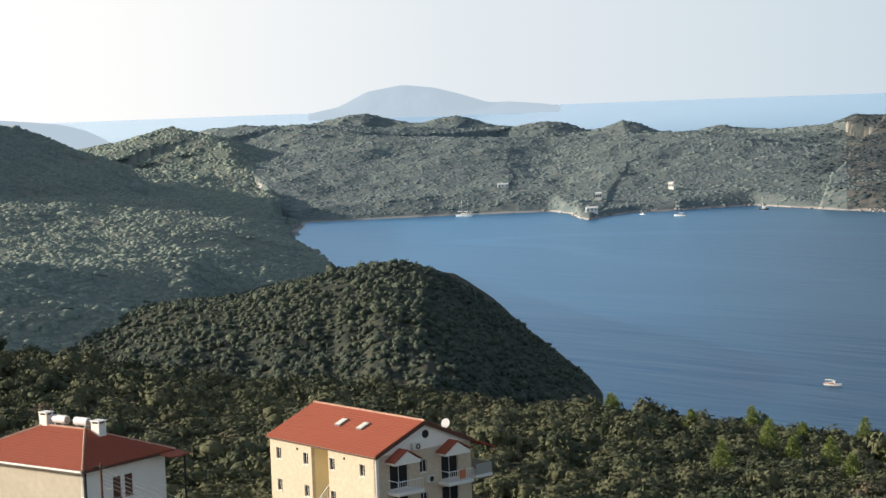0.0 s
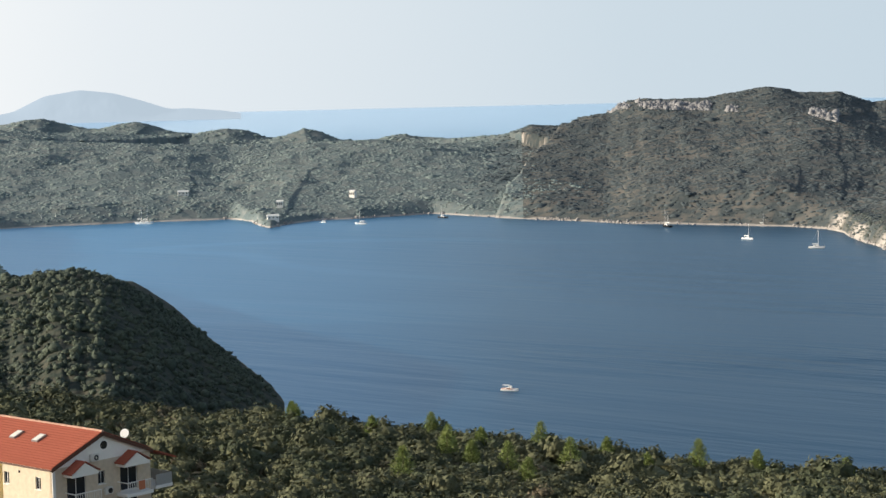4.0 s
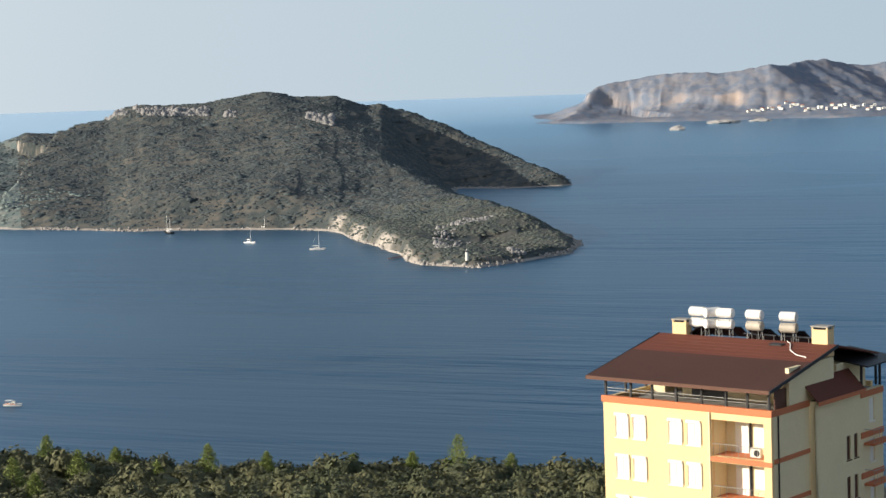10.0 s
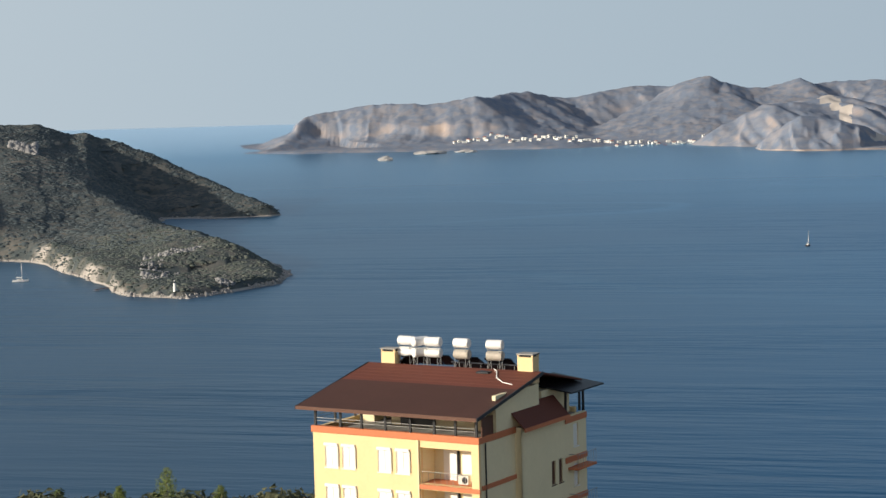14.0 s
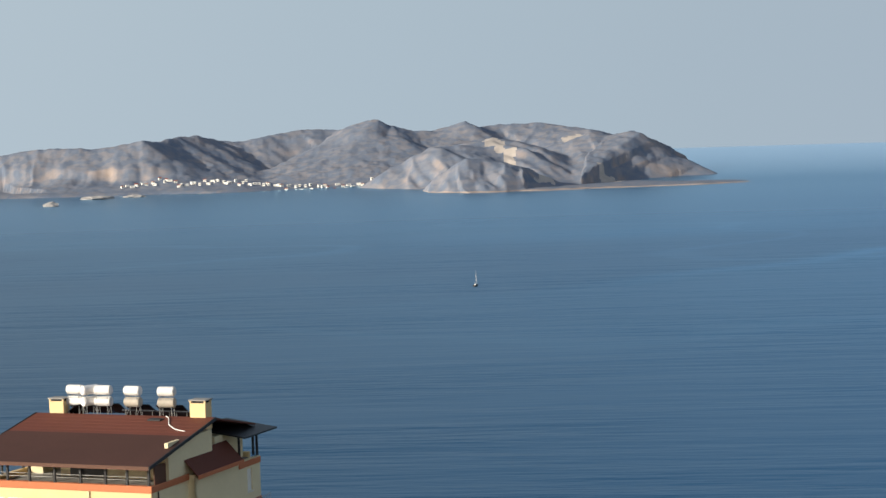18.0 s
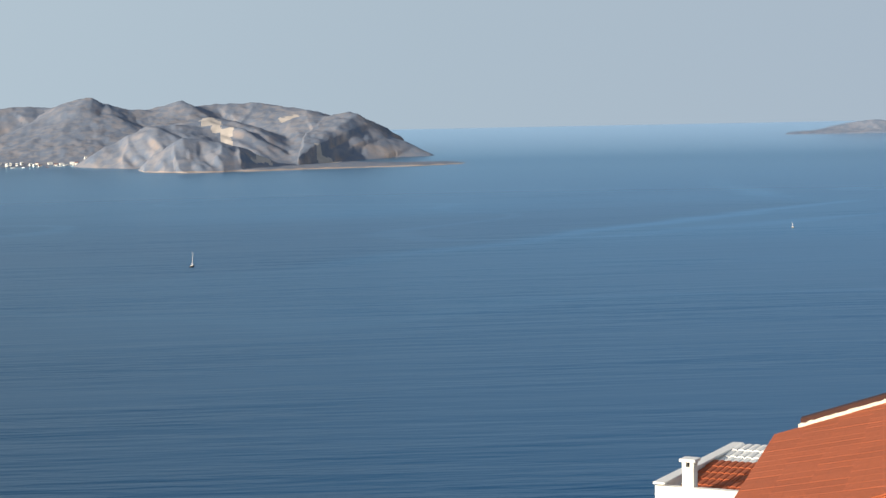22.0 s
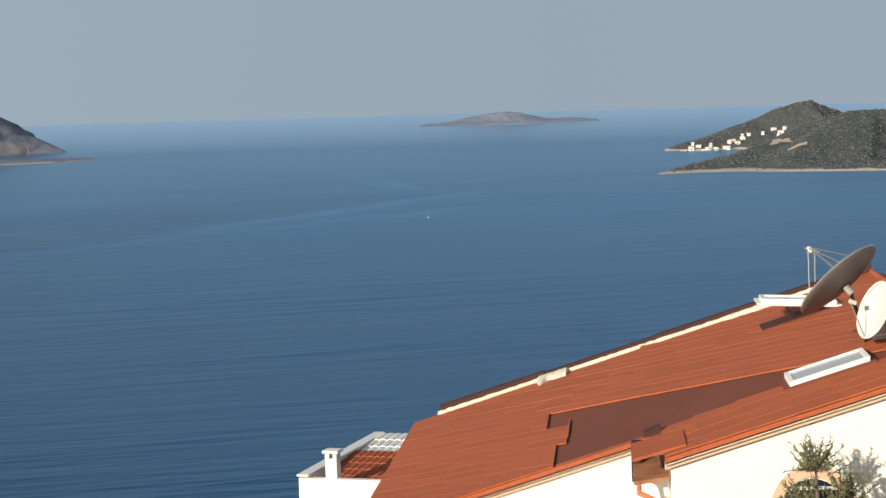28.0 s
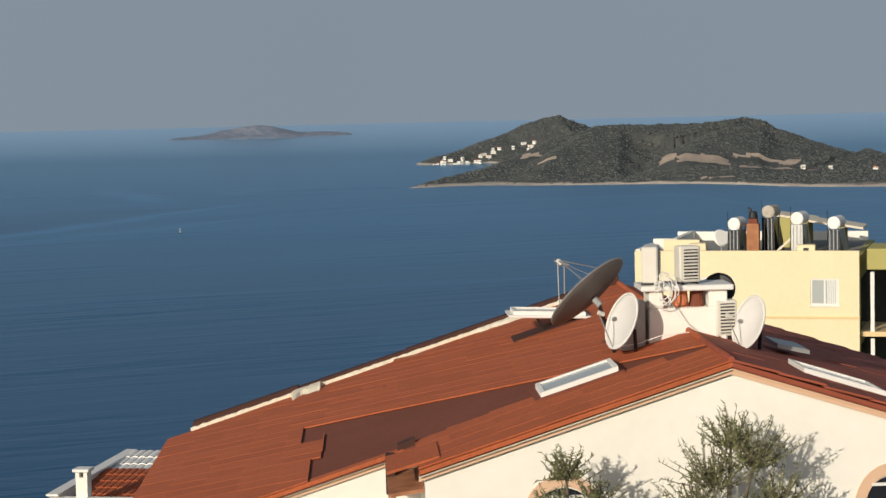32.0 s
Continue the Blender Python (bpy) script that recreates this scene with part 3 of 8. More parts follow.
ISLE_SHORE = [(26.43, 4094), (27.89, 4034), (28.87, 3980), (30.36, 3974), (32.36, 3950), (34.55, 3950), (36.24, 3920), (38.44, 3960), (39.96, 3940), (42.16, 3850), (42.58, 3740), (42.91, 3560), (43.6, 3530), (44.67, 3520), (45.5, 3590), (46, 3520), (47.17, 3520), (47.6, 3620), (48.82, 3630), (50.45, 3660), (51.9, 3720), (52.86, 3760)]
CAPE_SHORE = [(68.3, 2400), (68.91, 2380), (70.1, 2410), (71, 2415), (72.5, 2390), (74, 2370), (75.19, 2360), (77.2, 2350), (78.69, 2300), (80.16, 2230), (81.79, 2200), (82.88, 2195), (90, 2150), (100, 2100)]
VALLEY = Land([
    dict(crest=[(-20.5, 1400, 135.5), (-16.78, 1470, 110.4), (-12.89, 1550, 85), (-11.77, 1590, 75.6), (-10.65, 1640, 64.5), (-10.25, 1660, 58.8), (-9.78, 1690, 47.1), (-9.39, 1710, 31), (-9.09, 1720, 12.6)], near=0.34, far=0.3, gully=0.3, edges=(-30, -9.2)),
    dict(crest=[(-10.49, 2120, 55.1), (-9.83, 2080, 59.8), (-9.16, 2040, 63.8), (-8.66, 2010, 68.9), (-7.99, 1980, 74.8), (-7.5, 1960, 69.3), (-6.92, 1940, 66.6), (-6.44, 1900, 55.5), (-6.12, 1850, 41.1), (-5.78, 1800, 28.4), (-5.45, 1700, 14), (-4.93, 1600, 5.2), (-4.65, 1480, 2.4), (-4.39, 1392, -0.3)], near=0.22, far=0.3, gully=0.4),
    dict(crest=[(-18, 1157, 50), (-11, 1120, 36), (-8, 1111, 30), (-6.2, 1106, 24), (-5, 1104, 17), (-4, 1103, 9), (-3.2, 1102, 2)], near=0.05, far=0.012, gully=0, edges=(-30, -3.3), end=[(-18, 2600), (-5.3, 2600), (-4.95, 1500), (-4.64, 1290), (-3.81, 1206), (-2.98, 1082), (-2.4, 900), (-2, 600)]),
    dict(crest=[(-16, 1500, 34), (-11, 1500, 28), (-8.5, 1510, 23), (-6.5, 1520, 19), (-5.4, 1500, 10)], near=0.02, far=0.02, gully=0, edges=(-30, -6.5), drop=9),
    dict(crest=[(-16, 760, 44), (-12, 830, 34), (-9, 880, 28), (-7, 930, 22)], near=0.25, far=0.16, gully=0.3, edges=(-30, -7.5), drop=9),
    dict(crest=[(-15, 1120, 50), (-11.5, 1230, 40), (-8.5, 1330, 35), (-6.3, 1420, 25)], near=0.25, far=0.12, gully=0.3, edges=(-30, -7.2), drop=9),
], rough=7.0, size=130.0, seed=7, warp=9.0)
BAY = Land([
    dict(crest=[(-7.5, 2150, 63.8), (-6.66, 2150, 69.5), (-5.49, 2150, 69.1), (-4.32, 2150, 68.7), (-2.98, 2050, 61.1), (-1.3, 2020, 57.1), (0.39, 2000, 54.8), (2.08, 2000, 53.3), (3.77, 2000, 51.2), (4.78, 2000, 50.6), (6.29, 2000, 50), (7.95, 1990, 49.4), (8.6, 2000, 46), (9.8, 2020, 44), (10.92, 2040, 45), (11.6, 2060, 54), (12.28, 2060, 63), (13, 2060, 61), (13.88, 2060, 58), (15, 2060, 60), (17, 2060, 58)], near=0.1, far=0.05, edges=(-7.6, 17.0), gully=0.55, rib=150.0, shore=BAY_SHORE),
    dict(crest=[(-4.32, 2450, 64.3), (-3.3, 2430, 72.3), (-2.62, 2420, 77.7), (-2.2, 2420, 79.2), (-1.78, 2420, 75.7), (-0.95, 2400, 61.9), (-0.61, 2400, 60)], near=0.28, gully=0.3),
    dict(crest=[(-0.61, 2400, 61.4), (0.07, 2380, 69.8), (0.5, 2380, 71.3), (0.92, 2380, 67.2), (1.75, 2360, 53)], near=0.28, gully=0.3),
    dict(crest=[(1.92, 2300, 53.9), (2.6, 2280, 60.8), (3.19, 2280, 63.3), (3.78, 2280, 59.1), (4.45, 2280, 47.5)], near=0.28, gully=0.3),
    dict(crest=[(4.44, 2250, 47.5), (4.95, 2250, 54.7), (5.46, 2250, 61.3), (5.96, 2250, 57.3), (6.62, 2250, 47.9)], near=0.28, gully=0.3),
    dict(crest=[(7.12, 2250, 46.6), (8.29, 2230, 53.3), (8.95, 2230, 48.6), (9.94, 2230, 44.1)], near=0.25, gully=0.3),
    dict(crest=[(10, 2060, 22), (11.5, 2060, 36), (12.7, 2060, 48), (13.68, 2060, 59.4), (14.19, 2060, 65), (14.57, 2050, 74), (15.05, 2050, 85.1), (15.56, 2050, 88.3), (16.74, 2050, 86.3), (17.75, 2050, 88.7), (18.6, 2050, 93.5), (19.27, 2050, 97.3), (20.11, 2050, 93.7), (21.29, 2050, 91.1), (21.79, 2050, 82.4), (22.21, 2050, 76.7), (22.63, 2050, 77.6)], near=0.118, far=0.3, gully=0.4, rib=170.0, shore=BAY_SHORE, edges=(9.0, 22.7), cliff=(14.6, 20.8, 73, 82, 5)),
    dict(crest=[(21.62, 2050, 84.3), (22.21, 2050, 76.1), (22.63, 2050, 77), (23.8, 2030, 67.6), (24.96, 2000, 51.6), (26.12, 1950, 33.5), (27.43, 1870, 14.9), (27.89, 1815, 9.3), (28.12, 1800, -8)], near=0.13, far=0.8, gully=0.4, rib=170.0, shore=BAY_SHORE, edges=(21.5, 30.0)),
    dict(crest=[(19.2, 2150, 20), (19.7, 2060, 55), (20.44, 1950, 70.3), (21.19, 1850, 59.5), (21.95, 1750, 47.9), (22.78, 1640, 37.3), (23.61, 1520, 27.2), (24.44, 1400, 21.6), (25.28, 1300, 19.3), (26.27, 1235, 19.9), (26.85, 1200, 17.8), (27.43, 1180, 9.1), (27.88, 1140, 2.8), (28.15, 1120, -4)], near=0.125, far=0.6, gully=0.25, shore=TIP_SHORE),
    dict(crest=[(20.6, 1420, 6), (21.6, 1345, 8), (22.3, 1265, 9), (23.4, 1140, 10), (25, 1090, 8.5), (26.9, 1105, 7), (27.5, 1120, 3)], near=0.11, far=0.3, gully=0.2, shore=TIP_SHORE, edges=(19, 28.0)),
    dict(crest=[(4, 1640, 9), (4.3, 1540, 6), (4.5, 1462, 2.5)], near=0.035, far=0.045, gully=0.2, shore=BAY_SHORE),
], rough=6.0, size=150.0, seed=3, warp=7.0, join=12.0)
ISLE = Land([
    dict(crest=[(27.86, 4030, 1.5), (28.56, 4120, 15), (28.91, 4200, 48.5), (29.21, 4250, 64.9), (30.08, 4270, 75.7), (31.25, 4260, 87.4), (32.92, 4230, 87.8), (33.84, 4220, 93.7), (34.27, 4220, 102.8), (34.56, 4260, 94.2), (35.28, 4340, 101.7), (35.78, 4400, 102.8), (36.37, 4480, 88.1), (36.96, 4480, 81.5), (37.64, 4500, 88.1), (38.83, 4550, 94.5), (40.01, 4580, 94)], near=0.34, far=0.4, gully=0.5, rib=130.0, hollow=1.25, shore=ISLE_SHORE, cliff=(28.2, 35.5, 38, 52, 22)),
    dict(crest=[(39.84, 4560, 91.6), (40.35, 4540, 99.7), (40.86, 4500, 118), (41.28, 4480, 124.6), (41.56, 4480, 110.8), (42.2, 4500, 93.8), (43.04, 4520, 89.4)], near=0.26, far=0.4, gully=0.6, rib=170.0, shore=ISLE_SHORE),
    dict(crest=[(42.87, 4600, 83.5), (43.46, 4560, 99.4), (43.88, 4540, 110.3), (44.21, 4560, 92.3), (44.72, 4600, 94.1), (46.05, 4600, 96.3), (47.04, 4560, 84.5), (47.54, 4480, 85.5), (47.81, 4440, 73)], near=0.3, far=0.4, gully=0.6, rib=150.0, shore=ISLE_SHORE),
    dict(crest=[(45.2, 4190, 45.8), (46.04, 4195, 62.3), (47.04, 4210, 79.1), (47.53, 4220, 88.7), (48.19, 4220, 82.4), (48.85, 4200, 89.2), (49.09, 4180, 87.1), (49.49, 4170, 66.2), (50.06, 4150, 39.6), (50.78, 4120, 16), (51.5, 4080, -6.5), (51.9, 4060, -17.6), (52.1, 4050, -12)], near=0.17, far=0.4, gully=0.7, rib=170.0, shore=ISLE_SHORE),
    dict(crest=[(40.55, 3960, -3.7), (41.33, 3970, 31.7), (42.18, 3985, 59.9), (42.86, 4000, 78), (43.53, 4020, 79.5), (44.04, 4050, 77.4), (44.71, 4100, 88.5)], near=0.3, far=0.4, gully=0.9, rib=80.0, shore=ISLE_SHORE),
    dict(crest=[(42.53, 3690, 3.9), (43.01, 3700, 34.3), (43.52, 3710, 52.7), (43.86, 3710, 60.8), (44.36, 3715, 58.7), (44.86, 3720, 54.4), (45.53, 3725, 42.2), (46.19, 3725, 22.6), (47.01, 3725, 1.6)], near=0.34, far=0.4, gully=1.0, rib=60.0, shore=ISLE_SHORE),
    dict(crest=[(45.93, 3600, 3.6), (46.51, 3630, 4.9), (47.09, 3640, 2.6)], near=0.1, far=0.1, gully=0.2, shore=ISLE_SHORE),
    dict(crest=[(47.4, 3680, 4), (48.8, 3690, 5), (50.4, 3705, 5), (51.5, 3750, 2)], near=0.06, far=0.02, gully=0.2, shore=ISLE_SHORE),
    dict(crest=[(27.95, 4045, 3), (29, 4020, 6), (31, 4010, 7), (33, 3990, 6), (34.05, 4020, 8.4), (35.4, 4030, 13.4), (37.09, 4060, 17.9), (38.11, 4060, 7.4), (39.8, 4050, 2.2)], near=0.1, far=0.05, gully=0.3, shore=ISLE_SHORE),
], rough=8.0, size=150.0, seed=13, warp=14.0, join=6.0)
CAPE = Land([
    dict(crest=[(68.99, 2385, 1.3), (69.25, 2420, 2.5), (70.56, 2520, 12.1), (71.51, 2640, 21.7), (72.45, 2740, 31.6), (73.57, 2840, 48.8), (74.18, 2880, 57.6), (74.68, 2900, 62.7), (75.52, 2920, 65.8), (76.86, 2920, 64.3), (77.69, 2920, 63.4), (78.27, 2900, 69), (78.69, 2880, 72.1), (79.01, 2880, 69.2), (79.67, 2850, 54.8), (80.32, 2800, 42), (80.97, 2750, 36), (81.78, 2720, 26.6), (82.03, 2720, 23.3), (82.3, 2720, 28.5), (82.75, 2700, 24.8), (88, 2700, 22), (100, 2700, 38)], near=0.1, far=0.4, gully=0.5, rib=170.0, shore=CAPE_SHORE),
    dict(crest=[(78.69, 2880, 72.1), (78.02, 2720, 51.3), (77.52, 2600, 37.2), (76.85, 2480, 24)], near=0.4, far=0.12, edges=(70, 79.3), gully=0.4, shore=CAPE_SHORE),
    dict(crest=[(74.52, 2890, 63), (73.67, 2700, 41.7), (72.98, 2560, 25), (72.47, 2470, 13.5)], near=0.4, far=0.12, edges=(70, 75.2), gully=0.4, shore=CAPE_SHORE),
    dict(crest=[(79.2, 2420, 12), (81, 2400, 11), (83, 2380, 10), (90, 2350, 12)], near=0.05, far=0.04, gully=0.3, shore=CAPE_SHORE),
], rough=9.0, size=160.0, seed=19, warp=12.0)
CAPE_BACK = Land([
    dict(crest=[(69.23, 3330, 1.3), (69.6, 3350, 11.1), (70.12, 3400, 19.1), (70.63, 3430, 26.8), (71.14, 3460, 36.7), (71.65, 3490, 46.8), (72.16, 3510, 60.3), (72.84, 3540, 71.4), (73.43, 3550, 77.8), (73.85, 3550, 66.8), (74.35, 3550, 54.7), (75.02, 3540, 44.6)], near=0.2, far=0.3, gully=0.4, shore=[(68.4, 3345), (69, 3330), (70.12, 3280), (71.48, 3230), (72.5, 3200), (78, 3200)]),
], rough=7.0, size=110.0, seed=23, warp=8.0)
KNOLL = Hills([(-12, 520, 760, 16), (-8, 500, 700, 25), (-6.25, 480, 690, 26), (-3.15, 470, 700, 35.5), (-1.44, 460, 700, 38.5), (-0.43, 460, 690, 36), (1.07, 460, 680, 23), (2.22, 470, 660, 12.5),
               (3.56, 490, 635, 5.5), (4.39, 520, 622, 2.5), (4.9, 560, 615, -2), (9, 600, 650, -12)], 380, 4, 0.55, 90, 11)
FAR_ISLE = Hills([(61.5, 4560, 4580, -5), (61.81, 4560, 4600, 2.5), (62.7, 4560, 4620, 4), (63.25, 4560, 4650, 14), (64.44, 4560, 4650, 27), (65.2, 4560, 4640, 14), (65.6, 4580, 4630, 5),
                  (66.2, 4590, 4640, 8), (67.05, 4600, 4640, 3), (67.4, 4600, 4620, -6)], 120, 5, 0.8, 60, 29)

# bare earth: bearings and distances
CUTS = [(76.3, 76.75, 2500, 2640), (76.8, 78.3, 2470, 2540), (78.6, 80.4, 2575, 2592), (78.7, 80.1, 2430, 2505), (80.68, 80.95, 2400, 2530), (77.5, 78.5, 2350, 2372), (72.1, 72.7, 2690, 2735), (72.7, 73.2, 2590, 2612)]
SCARS = [(44.35, 44.75, 4030, 4130), (44.7, 45.1, 4010, 4090), (45.05, 45.4, 3960, 4020), (45.1, 45.3, 3860, 3990), (45.3, 45.55, 3735, 3850), (45.95, 46.45, 3690, 3730), (47.8, 48.5, 3860, 3930), (46.8, 47.5, 4400, 4450), (42.7, 43.6, 3500, 3590)]
polar_sheet("bay_hills", BAY, -9, 12, 1420, 2620, 400, 150, M_west, "low scrub hills around the bay, paled by haze in the colour")
polar_sheet("headland_hill", BAY, 12, 29.2, 1000, 2320, 380, 170, M_land, "steep scrub-covered hill with a rocky crest and a headland")
polar_sheet("valley_hills", VALLEY, -22, -2.2, 430, 2250, 380, 200, M_valley_soil, "scrubby valley rising to dark wooded hills")
polar_sheet("wooded_knoll", KNOLL, -12, 6, 430, 1050, 300, 120, M_knoll_soil, "rounded dark green knoll above the water")
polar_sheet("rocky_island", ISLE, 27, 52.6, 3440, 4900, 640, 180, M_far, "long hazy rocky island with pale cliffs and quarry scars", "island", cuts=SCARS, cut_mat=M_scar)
polar_sheet("cape", CAPE, 68.2, 100, 2080, 3400, 500, 130, M_cape, "dark green peninsula with bare earth cuts", cuts=CUTS, cut_mat=M_earth)
polar_sheet("cape_point", CAPE_BACK, 68.5, 78, 3180, 3900, 260, 80, M_cape, "wooded point of the peninsula with houses")
polar_sheet("low_islet", FAR_ISLE, 61.4, 67.5, 4540, 4720, 160, 40, M_low, "low pale islet on the horizon", "island")

PALE = Hills([(-20, 3250, 3350, 100), (-14.5, 3250, 3350, 90), (-12.87, 3250, 3350, 82), (-12.0, 3250, 3350, 77), (-11.2, 3250, 3350, 72), (-10.5, 3250, 3350, 61), (-9.9, 3250, 3350, 43), (-9.4, 3250, 3350, 20), (-8.6, 3250, 3350, -10)], 300, 3, 0.9, 160, 33, soft=0.3)
polar_sheet("pale_ridge", PALE, -20, -8.5, 3240, 3500, 160, 24, M_haze_glow, "pale hazy ridge behind the valley", "hill")
MOUNTAIN = Hills([(-14, 4700, 4850, 0), (-5, 4700, 4850, -10), (-3.89, 4700, 4850, 60), (-2.95, 4700, 4850, 75), (-2.09, 4700, 4850, 112), (-1.04, 4700, 4850, 126),
                  (-0.06, 4700, 4850, 116), (0.77, 4700, 4850, 95), (1.53, 4700, 4850, 73), (2.12, 4700, 4850, 74), (3.12, 4700, 4850, 66), (3.6, 4700, 4850, 59), (4.6, 4700, 4850, 58)], 300, 3, 0.9, 160, 31, soft=0.3)
MOUNTAIN.rows = [(b, s, r, z - 57) for b, s, r, z in MOUNTAIN.rows]
polar_sheet("distant_mountain", MOUNTAIN, -3.95, 3.65, 4690, 4960, 240, 30, M_haze_glow, "pale blue mountain beyond the sea", "mountain")


# ---- the slope below the camera ----
CREST = [(-180, 300, 62), (-40, 280, 72), (-13.2, 290, 64), (-10, 280, 62), (-6.65, 275, 60), (-1.6, 270, 58), (2.7, 265, 55.5), (4.8, 260, 55), (8.6, 255, 53), (13, 250, 52), (17, 245, 50.6), (22.8, 240, 50.5), (28, 235, 50), (43.7, 225, 51), (70, 200, 55), (180, 300, 62)]


def slope_height(x, y):
    d, b = np.hypot(x, y), np.degrees(np.arctan2(x, y))
    cd, cz = curve(CREST, 1, b, 2.0), curve(CREST, 2, b, 2.0)
    near = np.interp(d, [0, 6, 30, 60, 100, 160], [97.5, 96.5, 86.5, 78.5, 70.5, 62.5])
    t = np.clip((d - 160) / np.maximum(cd - 160, 1), 0, 1)
    z = near * (1 - t) + cz * t
    z = np.where(d > cd, cz - (d - cd) * 0.55, z)
    return z + np.clip(d / 100, 0, 1) * 3.0 * fbm(x, y, 40.0, 4, 41)


def build_slope():
    nb, nd = 240, 110
    bear = np.radians(np.linspace(-180, 180, nb))
    dist = np.concatenate([np.linspace(0.0, 60, 30), np.linspace(62, 460, nd - 30)])
    B, D = np.meshgrid(bear, dist, indexing="ij")
    X, Y = D * np.sin(B), D * np.cos(B)
    Z = slope_height(X, Y)
    i = np.arange(nb * nd).reshape(nb, nd)
    f = np.stack([i[:-1, :-1], i[:-1, 1:], i[1:, 1:], i[1:, :-1]], -1).reshape(-1, 4)
    ob = mesh_object("ground", np.stack([X, Y, Z], -1).reshape(-1, 3).tolist(), f.tolist(), M_slope, True)
    tagged(ob, "dry hillside soil under dense scrub", "ground", kind="structure")


build_slope()


# ---- scrub and bushes ----
def ico(lumps=0.25, rng=None):
    g = (1 + 5 ** 0.5) / 2
    v = np.array([(-1, g, 0), (1, g, 0), (-1, -g, 0), (1, -g, 0), (0, -1, g), (0, 1, g), (0, -1, -g), (0, 1, -g), (g, 0, -1), (g, 0, 1), (-g, 0, -1), (-g, 0, 1)], float)
    v /= np.linalg.norm(v[0])
    f = np.array([int(c, 16) for c in "0b5051017" "07a0ab159" "5b4ba2a76" "718394342" "326368389" "495" "24b" "62a" "867" "981"]).reshape(-1, 3)
    if rng is not None:
        v = v * (1 + lumps * (rng.random((12, 1)) * 2 - 1))
    return v, f


def array_mesh(name, verts, faces, mat, soft=False):
    """A mesh of triangles straight from arrays."""
    me = bpy.data.meshes.new(name)
    nv, nf = len(verts), len(faces)
    me.vertices.add(nv)
    me.vertices.foreach_set("co", np.ascontiguousarray(verts, np.float32).ravel())
    me.loops.add(nf * 3)
    me.loops.foreach_set("vertex_index", np.ascontiguousarray(faces, np.int32).ravel())
    me.polygons.add(nf)
    me.polygons.foreach_set("loop_start", np.arange(0, nf * 3, 3, dtype=np.int32))
    me.materials.append(mat)
    me.update(calc_edges=True)
    if soft:
        me.shade_smooth()
    return new(name, me)


def bush_template(rng, lobes=4, leaves=90, leaf=0.2, flat=0.75, core=3, fill=0.92):
    """A bush of radius about 1: rounded lobes under a loose coat of leaf clusters."""
    vs, fs, n = [], [], 0
    centres = np.concatenate([[[0, 0, 0.35]], np.stack([rng.uniform(-0.6, 0.6, lobes), rng.uniform(-0.6, 0.6, lobes), rng.uniform(0.15, 0.75, lobes)], 1)])
    radii = np.concatenate([[0.6], rng.uniform(0.36, 0.56, lobes)])
    for c, r in zip(centres[:core], radii[:core]):
        v, f = ico(0.2, rng)
        vs.append(v * r * fill + c)
        fs.append(f + n)
        n += 12
    for _ in range(leaves):
        k = rng.integers(0, lobes + 1)
        d = rng.normal(size=3)
        d[2] = abs(d[2]) * 0.9 - 0.15
        d /= np.linalg.norm(d)
        p = centres[k] + d * radii[k] * rng.uniform(0.9, 1.12)
        a = np.cross(d, rng.normal(size=3))
        a /= np.linalg.norm(a)
        b = np.cross(d, a) + d * rng.uniform(0.0, 0.6)
        s = leaf * rng.uniform(0.6, 1.3)
        vs.append(np.array([p - a * s * 0.5, p + a * s * 0.5, p + b * s]))
        fs.append(np.array([[n, n + 1, n + 2]]))
        n += 3
    v = np.concatenate(vs)
    v[:, 2] *= flat
    return v, np.concatenate(fs)


def scatter(name, templates, pts, radius, rng, mat, label, category, sink=0.15):
    """Copies of the templates, turned and sized, joined into one sheet of growth."""
    V, F, base = [], [], 0
    pick = rng.integers(0, len(templates), len(pts))
    for k, (tv, tf) in enumerate(templates):
        m = pick == k
        p, r = pts[m], radius[m]
        if not len(p):
            continue
        a = rng.uniform(0, 6.283, len(p))
        ca, sa = np.cos(a), np.sin(a)
        x = tv[None, :, 0] * ca[:, None] - tv[None, :, 1] * sa[:, None]
        y = tv[None, :, 0] * sa[:, None] + tv[None, :, 1] * ca[:, None]
        h = rng.uniform(0.75, 1.35, len(p))
        z = tv[None, :, 2] * h[:, None] - sink
        v = np.stack([x, y, z], -1) * r[:, None, None] + p[:, None, :]
        f = tf[None] + (np.arange(len(p)) * len(tv))[:, None, None] + base
        base += len(p) * len(tv)
        V.append(v.reshape(-1, 3))
        F.append(f.reshape(-1, 3))
    ob = array_mesh(name, np.concatenate(V), np.concatenate(F), mat, soft=name != "rocks")
    return tagged(ob, label, category, kind="stuff")


def land_points(hills, b0, b1, d0, d1, count, rng, low=2.5, clear=0.42):
    """Places on a stretch of hills, thinner on bare patches."""
    b = np.radians(rng.uniform(b0, b1, count))
    d = rng.uniform(d0, d1, count) if hills is VALLEY else np.sqrt(rng.uniform(d0 * d0, d1 * d1, count))
    x, y = d * np.sin(b), d * np.cos(b)
    z = hills.height(x, y)
    if hills is CAPE:
        bd = np.degrees(b)
        for b_0, b_1, d_0, d_1 in CUTS:
            z = np.where((bd > b_0 - 0.1) & (bd < b_1 + 0.1) & (d > d_0 - 25) & (d < d_1 + 10), -9, z)
    bare = fbm(x, y, 60.0, 4, hills.seed + 50)
    keep = (z > low + rng.uniform(0, 4, count)) & (bare > -clear * rng.uniform(0.15, 1, count))
    return np.stack([x, y, z + sea_level(d)], -1)[keep]


